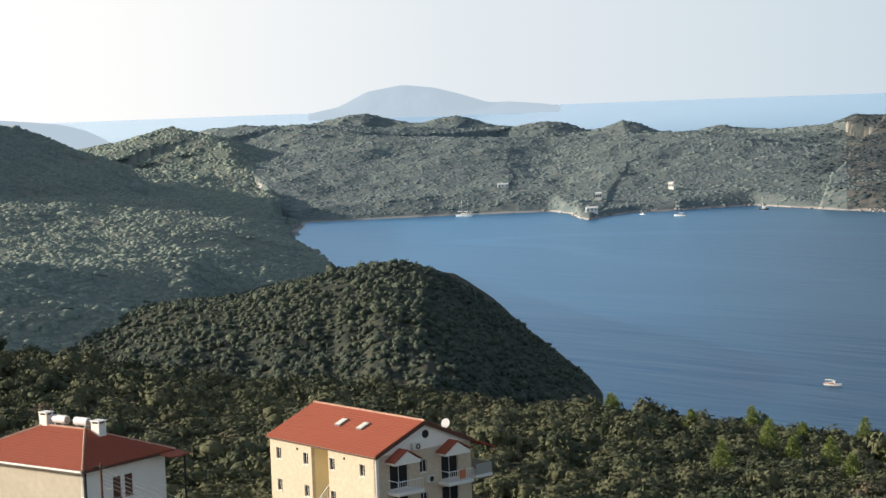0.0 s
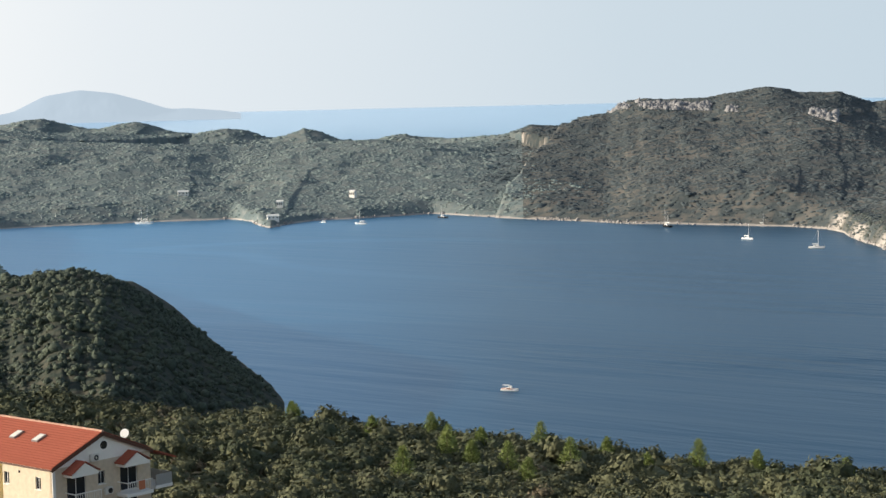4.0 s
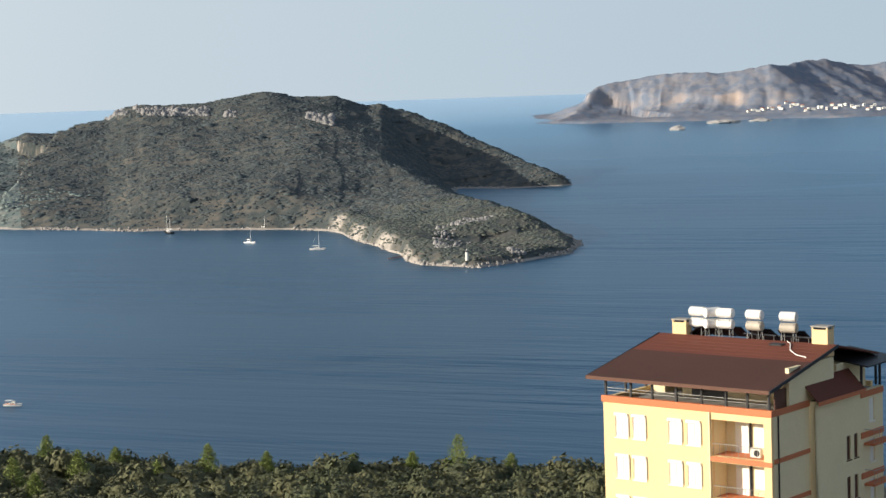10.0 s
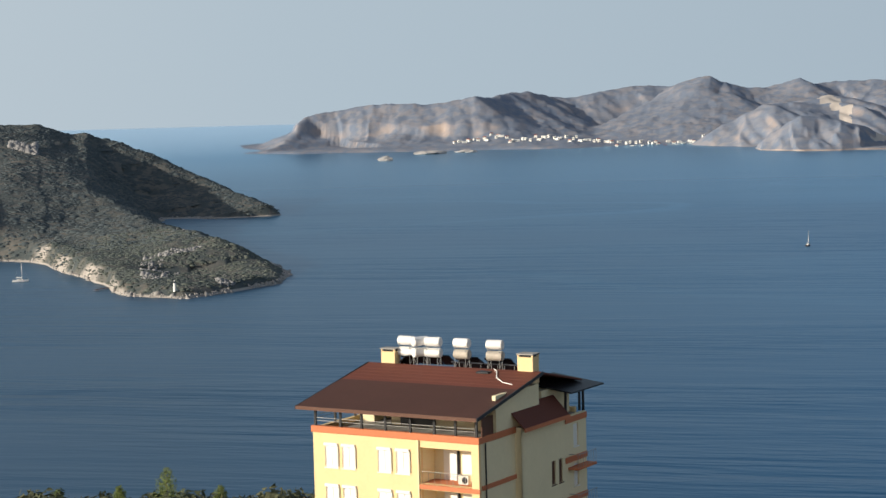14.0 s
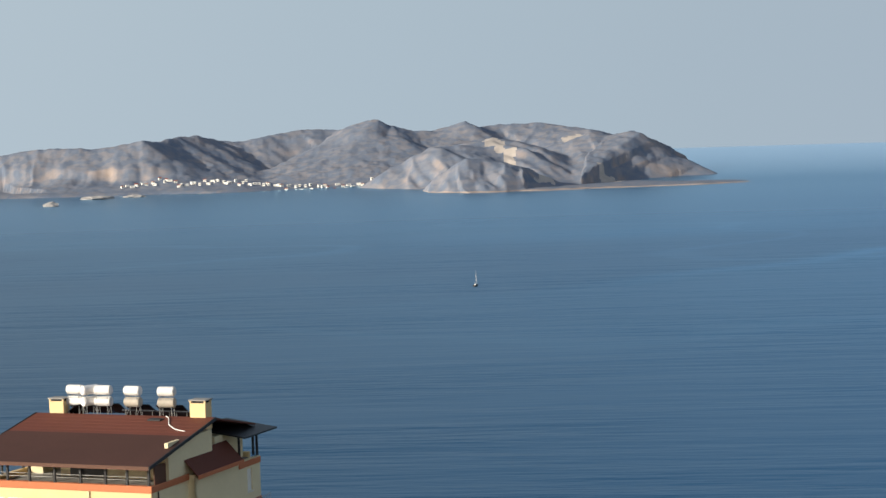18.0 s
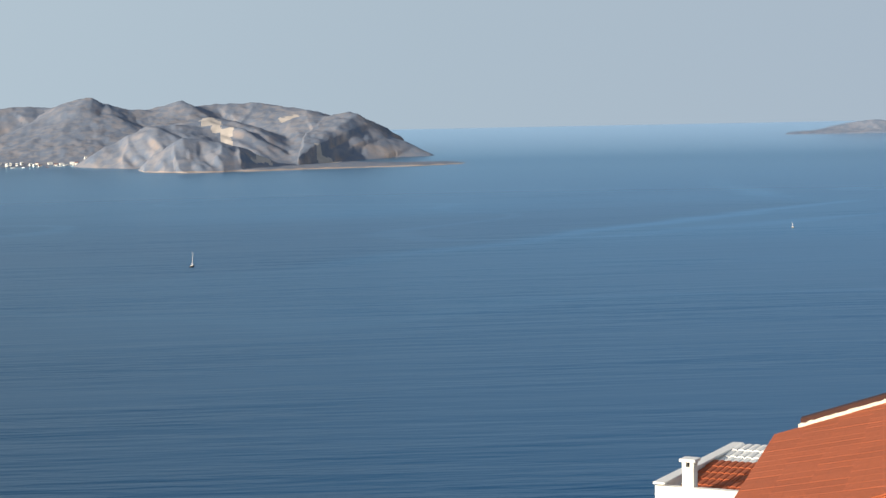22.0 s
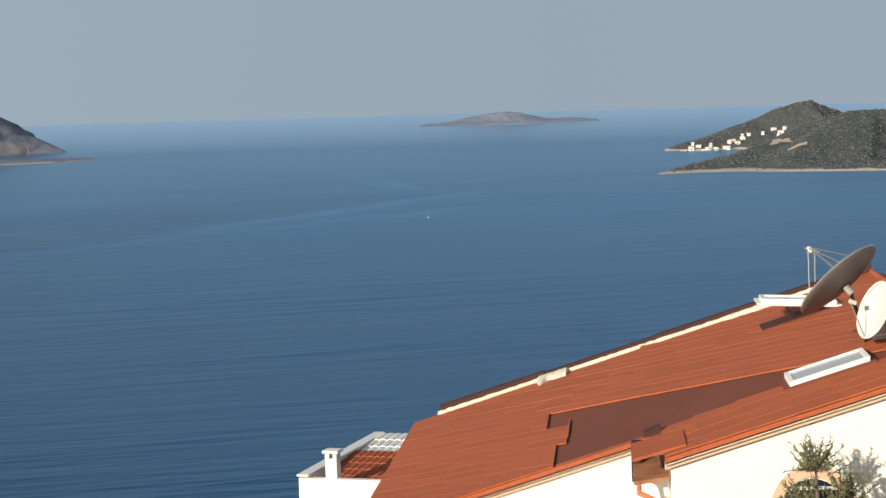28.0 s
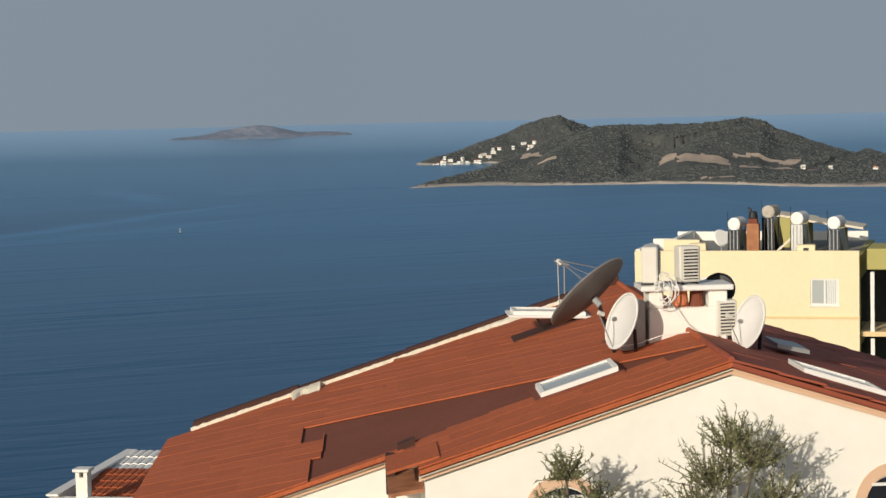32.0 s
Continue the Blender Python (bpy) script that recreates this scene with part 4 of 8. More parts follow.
RNG = np.random.default_rng(5)
CLUMPS = [bush_template(RNG, 2, 0) for _ in range(5)]
def dome(rng):
    """A low rounded clump: two rings and a crown."""
    a = np.arange(4) * 2 * np.pi / 4
    r0, r1 = 1 + 0.25 * (rng.random(4) - 0.5), 0.72 * (1 + 0.3 * (rng.random(4) - 0.5))
    v = np.concatenate([np.stack([r0 * np.cos(a), r0 * np.sin(a), np.full(4, -0.2)], 1), np.stack([r1 * np.cos(a + 0.7), r1 * np.sin(a + 0.7), 0.5 + 0.2 * rng.random(4)], 1), [[0.2 * (rng.random() - 0.5), 0.2 * (rng.random() - 0.5), 0.85]]])
    f = []
    for k in range(4):
        n = (k + 1) % 4
        f += [(k, n, 4 + k), (n, 4 + n, 4 + k), (4 + k, 4 + n, 8)]
    return v * np.array([1, 1, 0.42]), np.array(f)


SCRUBS = [dome(RNG) for _ in range(10)]
TREES, LOW_TREES = [(v * np.array([1, 1, 1.25]), f) for v, f in SCRUBS], [(v * np.array([1, 1, 0.82]), f) for v, f in SCRUBS]
for hills, zone, count, size, mat, label in (
        (BAY, (9.0, 28.5, 1240, 2080), 38000, 1.7, M_scrub, "dense scrub over the steep bay hill, tinted blue for haze"),
        (BAY, (-7.6, 15.0, 1370, 2080), 34000, 1.6, M_hazy_scrub, "scrub over the low bay hills, pale with painted haze"),
        (BAY, (-7.6, 15.0, 2080, 2480), 12000, 2.2, M_hazy_scrub, "scrub along the low ridge beyond the bay"),
        (BAY, (20.5, 28.6, 1020, 1330), 13000, 1.15, M_tip, "low olive scrub on the rocky headland"),
        (VALLEY, (-14, -2.5, 500, 1450), 30000, 1.3, M_valley, "scrub and low trees over the valley"),
        (VALLEY, (-14, -4.3, 1450, 2080), 15000, 1.75, M_valley, "woods on the hills behind the valley"),
        (CAPE, (68.8, 84, 2180, 2980), 24000, 1.6, M_wood_scrub, "dark woods on the peninsula"),
        (CAPE_BACK, (69.2, 76, 3200, 3560), 3000, 2.4, M_wood_scrub, "dark woods on the far point")):
    pts = land_points(hills, *zone, count, RNG, 1.2, 0.8)
    if hills is BAY and zone[3] == 2080:
        # haze-paled colour to the west, greener to the east, with a ragged border
        west = np.degrees(np.arctan2(pts[:, 0], pts[:, 1])) + 9 * fbm(pts[:, 0], pts[:, 1], 220.0, 4, 71) + RNG.normal(0, 0.7, len(pts)) < 12
        pts = pts[west == (mat is M_hazy_scrub)]
    scatter("scrub", LOW_TREES if hills is BAY else TREES, pts, size * RNG.lognormal(0, 0.42, len(pts)), RNG, mat, label, "scrub")

# bare limestone: crags under the big hill's crest, the headland's top, and the rim of the shore
def boulder(rng, tall=1.0):
    v, f = ico(0.35, rng)
    return v * np.array([1, 1, tall]), f


BOULDERS, CRAGS = [boulder(RNG) for _ in range(6)], [boulder(RNG, 1.25) for _ in range(6)]


def rock_points(hills, b0, b1, d0, d1, count, rng, low, high):
    b, d = np.radians(rng.uniform(b0, b1, count)), np.sqrt(rng.uniform(d0 * d0, d1 * d1, count))
    x, y = d * np.sin(b), d * np.cos(b)
    z = hills.height(x, y)
    keep = (z > low) & (z < high)
    return np.stack([x, y, z], -1)[keep]


pts = rock_points(BAY, 14.6, 21.3, 1800, 2045, 30000, RNG, 20, 200)
_b = np.degrees(np.arctan2(pts[:, 0], pts[:, 1]))
_line = np.interp(_b, [14.7, 15.05, 16.73, 17.74, 18.92, 20.11, 20.94, 21.3], [-0.62, -0.50, -0.60, -0.62, -0.77, -0.72, -0.96, -1.05])
_up = np.degrees(np.arctan2(pts[:, 2] - EYE, np.hypot(pts[:, 0], pts[:, 1])))
pts = pts[(np.abs(_up - _line) < 0.10) & (fbm(_b * 60, _up * 60, 42.0, 3, 91) > -0.06)][:1100]
scatter("rocks", CRAGS, pts, 1.7 * RNG.lognormal(0, 0.4, len(pts)), RNG, M_rock, "grey limestone crags under the hill's crest", "rocks")
pts = rock_points(BAY, 24.2, 27.0, 1040, 1330, 6000, RNG, 3, 40)
pts = pts[fbm(pts[:, 0], pts[:, 1], 30.0, 4, 93) > 0.12 + 0.12 * RNG.random(len(pts))]
scatter("rocks", BOULDERS, pts, 0.85 * RNG.lognormal(0, 0.4, len(pts)), RNG, M_rock, "bare pale rocks among scrub on the headland", "rocks")
for hills, zone, count, label in ((BAY, (20.4, 28.6, 1010, 1330), 26000, "broken pale rocks along the headland's shore"), (BAY, (3.0, 28.3, 1335, 1860), 60000, "thin line of pale rocks along the bay shore"),
                                  (VALLEY, (-5.2, -4.2, 1000, 1500), 3000, "rocks on the low point of the bay")):
    pts = rock_points(hills, *zone, count, RNG, -0.6, 1.7)
    pts = pts[fbm(pts[:, 0], pts[:, 1], 30.0, 4, 95) > -0.12][:2600]
    scatter("rocks", BOULDERS, pts, (0.75 if zone[3] == 1330 else 0.7) * RNG.lognormal(0, 0.45, len(pts)), RNG, M_shore, label, "rocks")

KNOLLS = [bush_template(RNG, 1, 12, 0.34, core=2) for _ in range(8)]
pts = land_points(KNOLL, -11.5, 5, 440, 800, 7200, RNG, 0.8, 3.0)
scatter("scrub", KNOLLS, pts, 1.75 * RNG.lognormal(0, 0.3, len(pts)), RNG, M_knoll, "dark bushes covering the rounded knoll", "scrub")


def slope_points(count, rng, seed, lo, hi, d0=158):
    b = np.radians(rng.uniform(-15, 36, count))
    cd = curve(CREST, 1, np.degrees(b), 2.0) + 14
    d = np.sqrt(d0 * d0 + rng.random(count) * (cd * cd - d0 * d0))
    x, y = d * np.sin(b), d * np.cos(b)
    n = fbm(x, y, 26.0, 4, seed)
    keep = (n > lo) & (n < hi)
    for cx, cy, r in CLEARINGS:
        keep &= np.hypot(x - cx, y - cy) > r
    return np.stack([x, y, slope_height(x, y)], -1)[keep]


CLEARINGS = [(*at(-1.8, 168)[:2], 12.5), (*at(33, 129)[:2], 12), (*at(-11.5, 152)[:2], 11)]
BUSHES = [bush_template(RNG, 2, 150, 0.17, core=3, fill=0.74) for _ in range(9)]
for mat, count, lo, hi, size, seed, label in (
        (M_bush[0], 3700, -1, 1, 1.9, 61, "dense olive-green maquis bushes on the slope"),
        (M_bush[1], 2000, -0.05, 1, 1.9, 62, "dark evergreen maquis bushes on the slope"),
        (M_bush[2], 1250, 0.02, 1, 1.2, 63, "dry brownish shrubs among the bushes"),
        (M_bush[3], 1400, 0.0, 1, 1.3, 64, "pale grey-green shrubs among the bushes")):
    pts = slope_points(count, RNG, seed, lo, hi)
    scatter("bushes", BUSHES, pts, size * RNG.lognormal(0, 0.28, len(pts)), RNG, mat, label, "bushes")


# ---- shapes for built things ----
def box(bm, x0, x1, y0, y1, z0, z1, m=None):
    v = [bm.verts.new(p) for p in ((x0, y0, z0), (x1, y0, z0), (x1, y1, z0), (x0, y1, z0), (x0, y0, z1), (x1, y0, z1), (x1, y1, z1), (x0, y1, z1))]
    for f in ((0, 3, 2, 1), (4, 5, 6, 7), (0, 1, 5, 4), (1, 2, 6, 5), (2, 3, 7, 6), (3, 0, 4, 7)):
        bm.faces.new([v[i] for i in f])
    if m is not None:
        bmesh.ops.transform(bm, matrix=m, verts=v)
    return bm


def prism(bm, pts, lift):
    """A flat polygon pushed along the vector lift into a solid."""
    a = [bm.verts.new(p) for p in pts]
    b = [bm.verts.new(Vector(p) + Vector(lift)) for p in pts]
    n = len(pts)
    bm.faces.new(a[::-1])
    bm.faces.new(b)
    for i in range(n):
        bm.faces.new((a[i], a[(i + 1) % n], b[(i + 1) % n], b[i]))
    return bm


def rod(bm, p, q, r, seg=8, r2=None):
    p, q = Vector(p), Vector(q)
    d = q - p
    m = Matrix.Translation((p + q) / 2) @ d.to_track_quat("Z", "Y").to_matrix().to_4x4()
    bmesh.ops.create_cone(bm, cap_ends=True, segments=seg, radius1=r, radius2=r if r2 is None else r2, depth=d.length, matrix=m)
    return bm


def bevelled(bm, width=0.02, seg=1):
    bmesh.ops.recalc_face_normals(bm, faces=bm.faces[:])
    bmesh.ops.bevel(bm, geom=[e for e in bm.edges if len(e.link_faces) == 2 and e.calc_face_angle(0) > 0.6], offset=width, segments=seg, affect="EDGES", clamp_overlap=True)
    return bm


def part(name, bm, mat, parent, label="", smooth=False):
    me = bpy.data.meshes.new(name)
    bmesh.ops.recalc_face_normals(bm, faces=bm.faces[:])
    bm.to_mesh(me)
    bm.free()
    me.materials.append(mat)
    if smooth:
        me.shade_smooth()
    ob = new(name, me)
    ob.parent = parent
    if label:
        ob["label"] = label
    return ob


def bx(*a, bevel=0.0):
    bm = box(bmesh.new(), *a)
    return bevelled(bm, bevel) if bevel else bm


def rd(p, q, r, seg=8, r2=None):
    return rod(bmesh.new(), p, q, r, seg, r2)


def thing(name, m, label, category, group=""):
    ob = new(name)
    ob.matrix_world = m
    ob.empty_display_size = 0.5
    return tagged(ob, label, category, group)


def frame_from(origin, along, z):
    """Local x along the given level direction, local y to its left, at origin."""
    a = Vector((along[0], along[1], 0)).normalized()
    m = Matrix(((a.x, -a.y, 0, origin[0]), (a.y, a.x, 0, origin[1]), (0, 0, 1, z), (0, 0, 0, 1)))
    return m


def wall_with_holes(name, length, z0, z1, thick, holes, mat, parent, m, label=""):
    """A wall along local x from 0 to length, outer face at y = 0, with through openings (x0, x1, z0, z1)."""
    bm = bmesh.new()
    xs = sorted({0, length, *[h[0] for h in holes], *[h[1] for h in holes]})
    zs = sorted({z0, z1, *[h[2] for h in holes], *[h[3] for h in holes]})
    cell = {}
    for i in range(len(xs) - 1):
        for k in range(len(zs) - 1):
            cx, cz = (xs[i] + xs[i + 1]) / 2, (zs[k] + zs[k + 1]) / 2
            cell[i, k] = not any(h[0] < cx < h[1] and h[2] < cz < h[3] for h in holes)
    vert = {}

    def v(x, y, z):
        key = (x, y, z)
        if key not in vert:
            vert[key] = bm.verts.new(key)
        return vert[key]

    for (i, k), solid in cell.items():
        if not solid:
            continue
        a, b, c, d = xs[i], xs[i + 1], zs[k], zs[k + 1]
        bm.faces.new((v(a, 0, c), v(b, 0, c), v(b, 0, d), v(a, 0, d)))
        bm.faces.new((v(a, thick, c), v(a, thick, d), v(b, thick, d), v(b, thick, c)))
        for di, dk, e in ((-1, 0, ((a, c), (a, d))), (1, 0, ((b, d), (b, c))), (0, -1, ((b, c), (a, c))), (0, 1, ((a, d), (b, d)))):
            if not cell.get((i + di, k + dk), False):
                (x1, q1), (x2, q2) = e
                bm.faces.new((v(x1, 0, q1), v(x1, thick, q1), v(x2, thick, q2), v(x2, 0, q2)))
    ob = part(name, bm, mat, parent, label)
    ob.matrix_local = m
    return ob


def window(parent, m, x0, x1, z0, z1, kind="glass", frame_mat=None, deep=0.12, name="window", t=0.045):
    """A window set in a wall opening: frame, pane or shutters, and a sill."""
    frame_mat = frame_mat or M_paint
    bm = bmesh.new()
    box(bm, x0, x0 + t, deep - 0.03, deep + 0.04, z0, z1)
    box(bm, x1 - t, x1, deep - 0.03, deep + 0.04, z0, z1)
    box(bm, x0 + t, x1 - t, deep - 0.03, deep + 0.04, z0, z0 + t)
    box(bm, x0 + t, x1 - t, deep - 0.03, deep + 0.04, z1 - t, z1)
    mid = (x0 + x1) / 2
    box(bm, mid - t / 2, mid + t / 2, deep - 0.025, deep + 0.035, z0 + t, z1 - t)
    w = part(name, bm, frame_mat, parent)
    w.matrix_local = m
    pane_mat = {"glass": M_dark, "curtained": M_glass, "shutter": M_shutter, "wood": M_wood}[kind]
    for a, b in ((x0 + t, mid - t / 2), (mid + t / 2, x1 - t)):
        part("pane" if kind in ("glass", "curtained") else "shutter", bx(a, b, deep, deep + 0.02, z0 + t, z1 - t), pane_mat, w)
    part("sill", bx(x0 - 0.06, x1 + 0.06, -0.07, deep - 0.04, z0 - 0.07, z0 - 0.004, bevel=0.01), frame_mat, w)
    return w


def tile_sheet(parent, origin, across, down, n_across, n_down, tile_w, tile_l, mat, limit=None, name="roof_tile", rise=0.05):
    """Rows of curved roof tiles over a slope: each a separate arched piece lapping the one below."""
    x, d = Vector(across).normalized(), Vector(down).normalized()
    up = x.cross(d).normalized()
    if up.z < 0:
        up = -up
    bm = bmesh.new()
    seg = 4
    ring = []
    for e, lift in ((0.0, 0.015), (1.0, 0.045)):
        ring.append([bm.verts.new((tile_w * (0.5 - 0.5 * math.cos(math.pi * k / seg)) - tile_w / 2, e * tile_l * 1.08, lift + rise * math.sin(math.pi * k / seg))) for k in range(seg + 1)])
    for k in range(seg):
        bm.faces.new((ring[0][k], ring[0][k + 1], ring[1][k + 1], ring[1][k]))
    low = [bm.verts.new((v.co.x, v.co.y, v.co.z - 0.03)) for v in ring[1]]
    for k in range(seg):
        bm.faces.new((ring[1][k], ring[1][k + 1], low[k + 1], low[k]))
    me = bpy.data.meshes.new(name)
    bm.to_mesh(me)
    bm.free()
    me.materials.append(mat)
    rot = Matrix((x, d, up)).transposed().to_4x4()
    made = 0
    for i in range(n_across):
        for j in range(n_down):
            if limit and not limit((i + 0.5) * tile_w, (j + 0.5) * tile_l):
                continue
            ob = new(name, me)
            ob.parent = parent
            ob.matrix_local = Matrix.Translation(Vector(origin) + x * (i + 0.5) * tile_w + d * j * tile_l) @ rot
            made += 1
    return made


def tile_stuff(parent, origin, across, down, n_across, n_down, tile_w, tile_l, mat, limit=None, name="roof_tiles", rise=0.05):
    """The same tiles where they are too many to pick apart: joined into one piece."""
    x, d = np.array(Vector(across).normalized()), np.array(Vector(down).normalized())
    up = np.cross(x, d)
    up = up if up[2] > 0 else -up
    seg = 4
    k = np.arange(seg + 1)
    px, pz = tile_w * (0.5 - 0.5 * np.cos(np.pi * k / seg)), rise * np.sin(np.pi * k / seg)
    tv = np.concatenate([np.stack([px, 0 * px, pz + 0.015], 1), np.stack([px, 0 * px + tile_l * 1.08, pz + 0.045], 1), np.stack([px, 0 * px + tile_l * 1.08, pz + 0.012], 1)])
    tf = []
    for a in (0, seg + 1):
        for q in range(seg):
            tf += [(a + q, a + q + 1, a + seg + 2 + q), (a + seg + 2 + q, a + q, a + seg + 1 + q)]
            tf[-1] = (a + q, a + seg + 2 + q, a + seg + 1 + q)
    cells = [(i * tile_w, j * tile_l) for i in range(n_across) for j in range(n_down) if not limit or limit((i + 0.5) * tile_w, (j + 0.5) * tile_l)]
    c = np.array(cells)
    loc = tv[None] + np.stack([c[:, 0], c[:, 1], 0 * c[:, 0]], -1)[:, None, :]
    loc = loc.reshape(-1, 3)
    w = np.array(origin) + loc[:, :1] * x + loc[:, 1:2] * d + loc[:, 2:] * up
    f = (np.array(tf)[None] + (np.arange(len(c)) * len(tv))[:, None, None]).reshape(-1, 3)
    ob = array_mesh(name, w, f, mat)
    ob.parent = parent
    return tagged(ob, kind="stuff")


# ---- solar water heaters ----
def solar_heater(m, label, stacked=True, stained=False, end_on=False, panels=True):
    """A water tank or two on a steel rack with a dark collector below."""
    t = thing("solar_water_heater", m, label, "water heater", "solar water heaters")
    rack = part("rack", bmesh.new(), M_steel, t)
    bm = bmesh.new()
    top = 2.15 if stacked else 1.25
    for x in (-0.42, 0.42):
        for y in (-0.28, 0.28):
            rod(bm, (x, y, 0), (x, y, top - 0.25), 0.022, 6)
        rod(bm, (x, -0.28, top - 0.62), (x, 0.28, top - 0.62), 0.02, 6)
        rod(bm, (x, -0.28, 0.35), (x, 0.28, 0.9), 0.016, 6)
    for y in (-0.28, 0.28):
        rod(bm, (-0.42, y, top - 0.62), (0.42, y, top - 0.62), 0.02, 6)
    bm.to_mesh(rack.data)
    bm.free()
    for z, mt in (((top - 0.1, M_tank), (top - 0.88, M_rust if stained else M_tank)) if stacked else ((top - 0.1, M_rust if stained else M_tank),)):
        bm = bmesh.new()
        rod(bm, (-0.6, 0, z), (0.6, 0, z), 0.34, 20)
        tank = part("tank", bevelled(bm, 0.05, 2), mt, t, smooth=False)
        part("pipe_stub", rd((-0.3, 0, z - 0.33), (-0.3, 0.1, z - 0.62), 0.018, 6), M_black, tank)
    if panels:
        for x in (-0.52, 0.52):
            bm = bmesh.new()
            prism(bm, [(x - 0.48, 0.4, 1.0), (x + 0.48, 0.4, 1.0), (x + 0.48, 1.9, 0.15), (x - 0.48, 1.9, 0.15)], (0, 0.03, 0.06))
            part("collector", bm, M_panel, t, "dark glazed solar collector")
    return t


def chimney(m, w, d, h, mat, label, cap_mat=None):
    t = thing("chimney", m, label, "chimney")
    part("shaft", bx(-w / 2, w / 2, -d / 2, d / 2, -0.6, h - 0.22, bevel=0.015), mat, t)
    for x in (-w / 2 + 0.06, w / 2 - 0.06):
        for y in (-d / 2 + 0.06, d / 2 - 0.06):
            part("corner_post", bx(x - 0.06, x + 0.06, y - 0.06, y + 0.06, h - 0.22, h - 0.06), mat, t)
    part("flue", bx(-w / 2 + 0.14, w / 2 - 0.14, -d / 2 + 0.14, d / 2 - 0.14, h - 0.22, h - 0.1), M_dark, t)
    part("cap", bx(-w / 2 - 0.07, w / 2 + 0.07, -d / 2 - 0.07, d / 2 + 0.07, h - 0.06, h + 0.03, bevel=0.015), cap_mat or M_concrete, t)
    return t


# ---- the yellow apartment block ----
def yellow_block():
    left, right = at(29.13, 129.0), at(34.12, 122.0)
    W, D, TOP = (right - left).length, 14.5, 23.0
    m = frame_from(left, right - left, 78.55 - TOP)
    t = thing("apartment_block", m, "tall yellow apartment block with terracotta bands and brown roof", "building")
    # front wall, with a deep balcony recess
    holes, wins = [], []
    B0, B1 = 8.55, W - 0.55
    for k in range(3):
        z = TOP - 1.15 - 2.8 * k
        for x0 in (0.95, 2.35, 5.2, 6.65):
            wins.append((x0, x0 + 1.02, z - 1.62, z))
        holes.append((B0, B1, z - 2.15, z + 0.25))
    wall = wall_with_holes("wall", W, 0, TOP - 0.1, 0.3, holes + wins, M_yellow, t, Matrix.Identity(4))
    for a in wins:
        w = window(t, Matrix.Identity(4), *a, kind="shutter", deep=0.06)
        part("shutter_box", bx(a[1] - 0.02, a[1] + 0.1, -0.09, 0.05, a[2] + 0.1, a[3] - 0.12), M_plastic, w)
        part("shutter_box", bx(a[0] - 0.04, a[1] + 0.05, -0.13, 0.05, a[3] - 0.14, a[3] + 0.06, bevel=0.02), M_shutter, w)
    for x, nm in ((0, "wall"), (W - 0.3, "wall")):
        pass
    part("wall", bx(0, 0.3, 0.3, D, 0, TOP - 0.1), M_yellow, t)
    part("wall", bx(0.3, W - 0.3, D - 0.3, D, 0, TOP - 0.1), M_yellow, t)
    # side wall: a flat stretch, then a bay that stands out
    part("wall", bx(W - 0.3, W, 0.3, 4.9, 0, TOP - 0.1), M_cream, t)
    sm = Matrix.Translation((W + 0.45, 4.9, 0)) @ Matrix.Rotation(radians(90), 4, "Z")
    sh = []
    for k in range(3):
        z = TOP - 3.1 - 2.8 * k
        sh += [(4.3, 4.85, z - 1.65, z), (5.35, 5.9, z - 1.65, z), (7.6, 8.35, z + 0.5, z + 2.1)]
    wall_with_holes("wall", D - 4.9, 0, TOP - 0.35, 0.3, sh, M_cream, t, sm)
    part("wall", bx(W - 0.3, W + 0.45, 4.9, 5.2, 0, TOP - 0.1), M_cream, t)
    for k, a in enumerate(sh):
        window(t, sm, *a, kind="shutter" if k % 3 == 2 else "wood", frame_mat=M_paint if k % 3 == 2 else M_wood)
    # bands round the floors
    for k in range(4):
        z = TOP - 2.8 * k
        h = 0.42 if k == 0 else 0.3
        if k == 0:
            part("band", bx(-0.1, W + 0.1, -0.1, 0.3, z - h, z + 0.02, bevel=0.02), M_orange, t)
        else:
            part("band", bx(B0 - 0.1, W + 0.1, -0.1, 0.0, z - 0.85, z - 0.55, bevel=0.02), M_orange, t)
        part("band", bx(W + 0.005, W + 0.1, 0.3, 4.88, z - h - (0.4 if k else 0), z - (0.4 if k else 0), bevel=0.02), M_orange, t)
        part("band", bx(W + 0.455, W + 0.53, 11.2, D, z - 0.42 - 0.4, z - 0.4, bevel=0.02), M_orange, t)
    # balconies inside the recess
    for k in range(3):
        z = TOP - 1.15 - 2.8 * k
        b = part("balcony", bx(B0, B1, 0.0, 1.8, z - 2.3, z - 2.152), M_orange, t)
        part("back_wall", bx(B0, B1, 1.8, 1.95, z - 2.15, z + 0.25), M_cream, b)
        part("side_wall", bx(B0 - 0.02, B0, 0.3, 1.8, z - 2.15, z + 0.25), M_cream, b)
        part("side_wall", bx(B1, B1 + 0.02, 0.3, 1.8, z - 2.15, z + 0.25), M_cream, b)
        part("ceiling_slab", bx(B0, B1, 0.3, 1.8, z + 0.25, z + 0.3), M_cream, b)
        part("balcony_door", bx(B0 + 0.75, B0 + 1.75, 1.7, 1.79, z - 2.14, z - 0.05), M_shutter, b)
        part("balcony_door", bx(B0 + 1.82, B0 + 1.95, 1.68, 1.79, z - 2.14, z - 0.05), M_dark, b)
        part("balcony_window", bx(B0 + 2.2, B0 + 3.2, 1.7, 1.79, z - 1.65, z - 0.08), M_shutter, b)
        bm = bmesh.new()
        rod(bm, (B0, 0.08, z - 1.35), (B1, 0.08, z - 1.35), 0.02, 6)
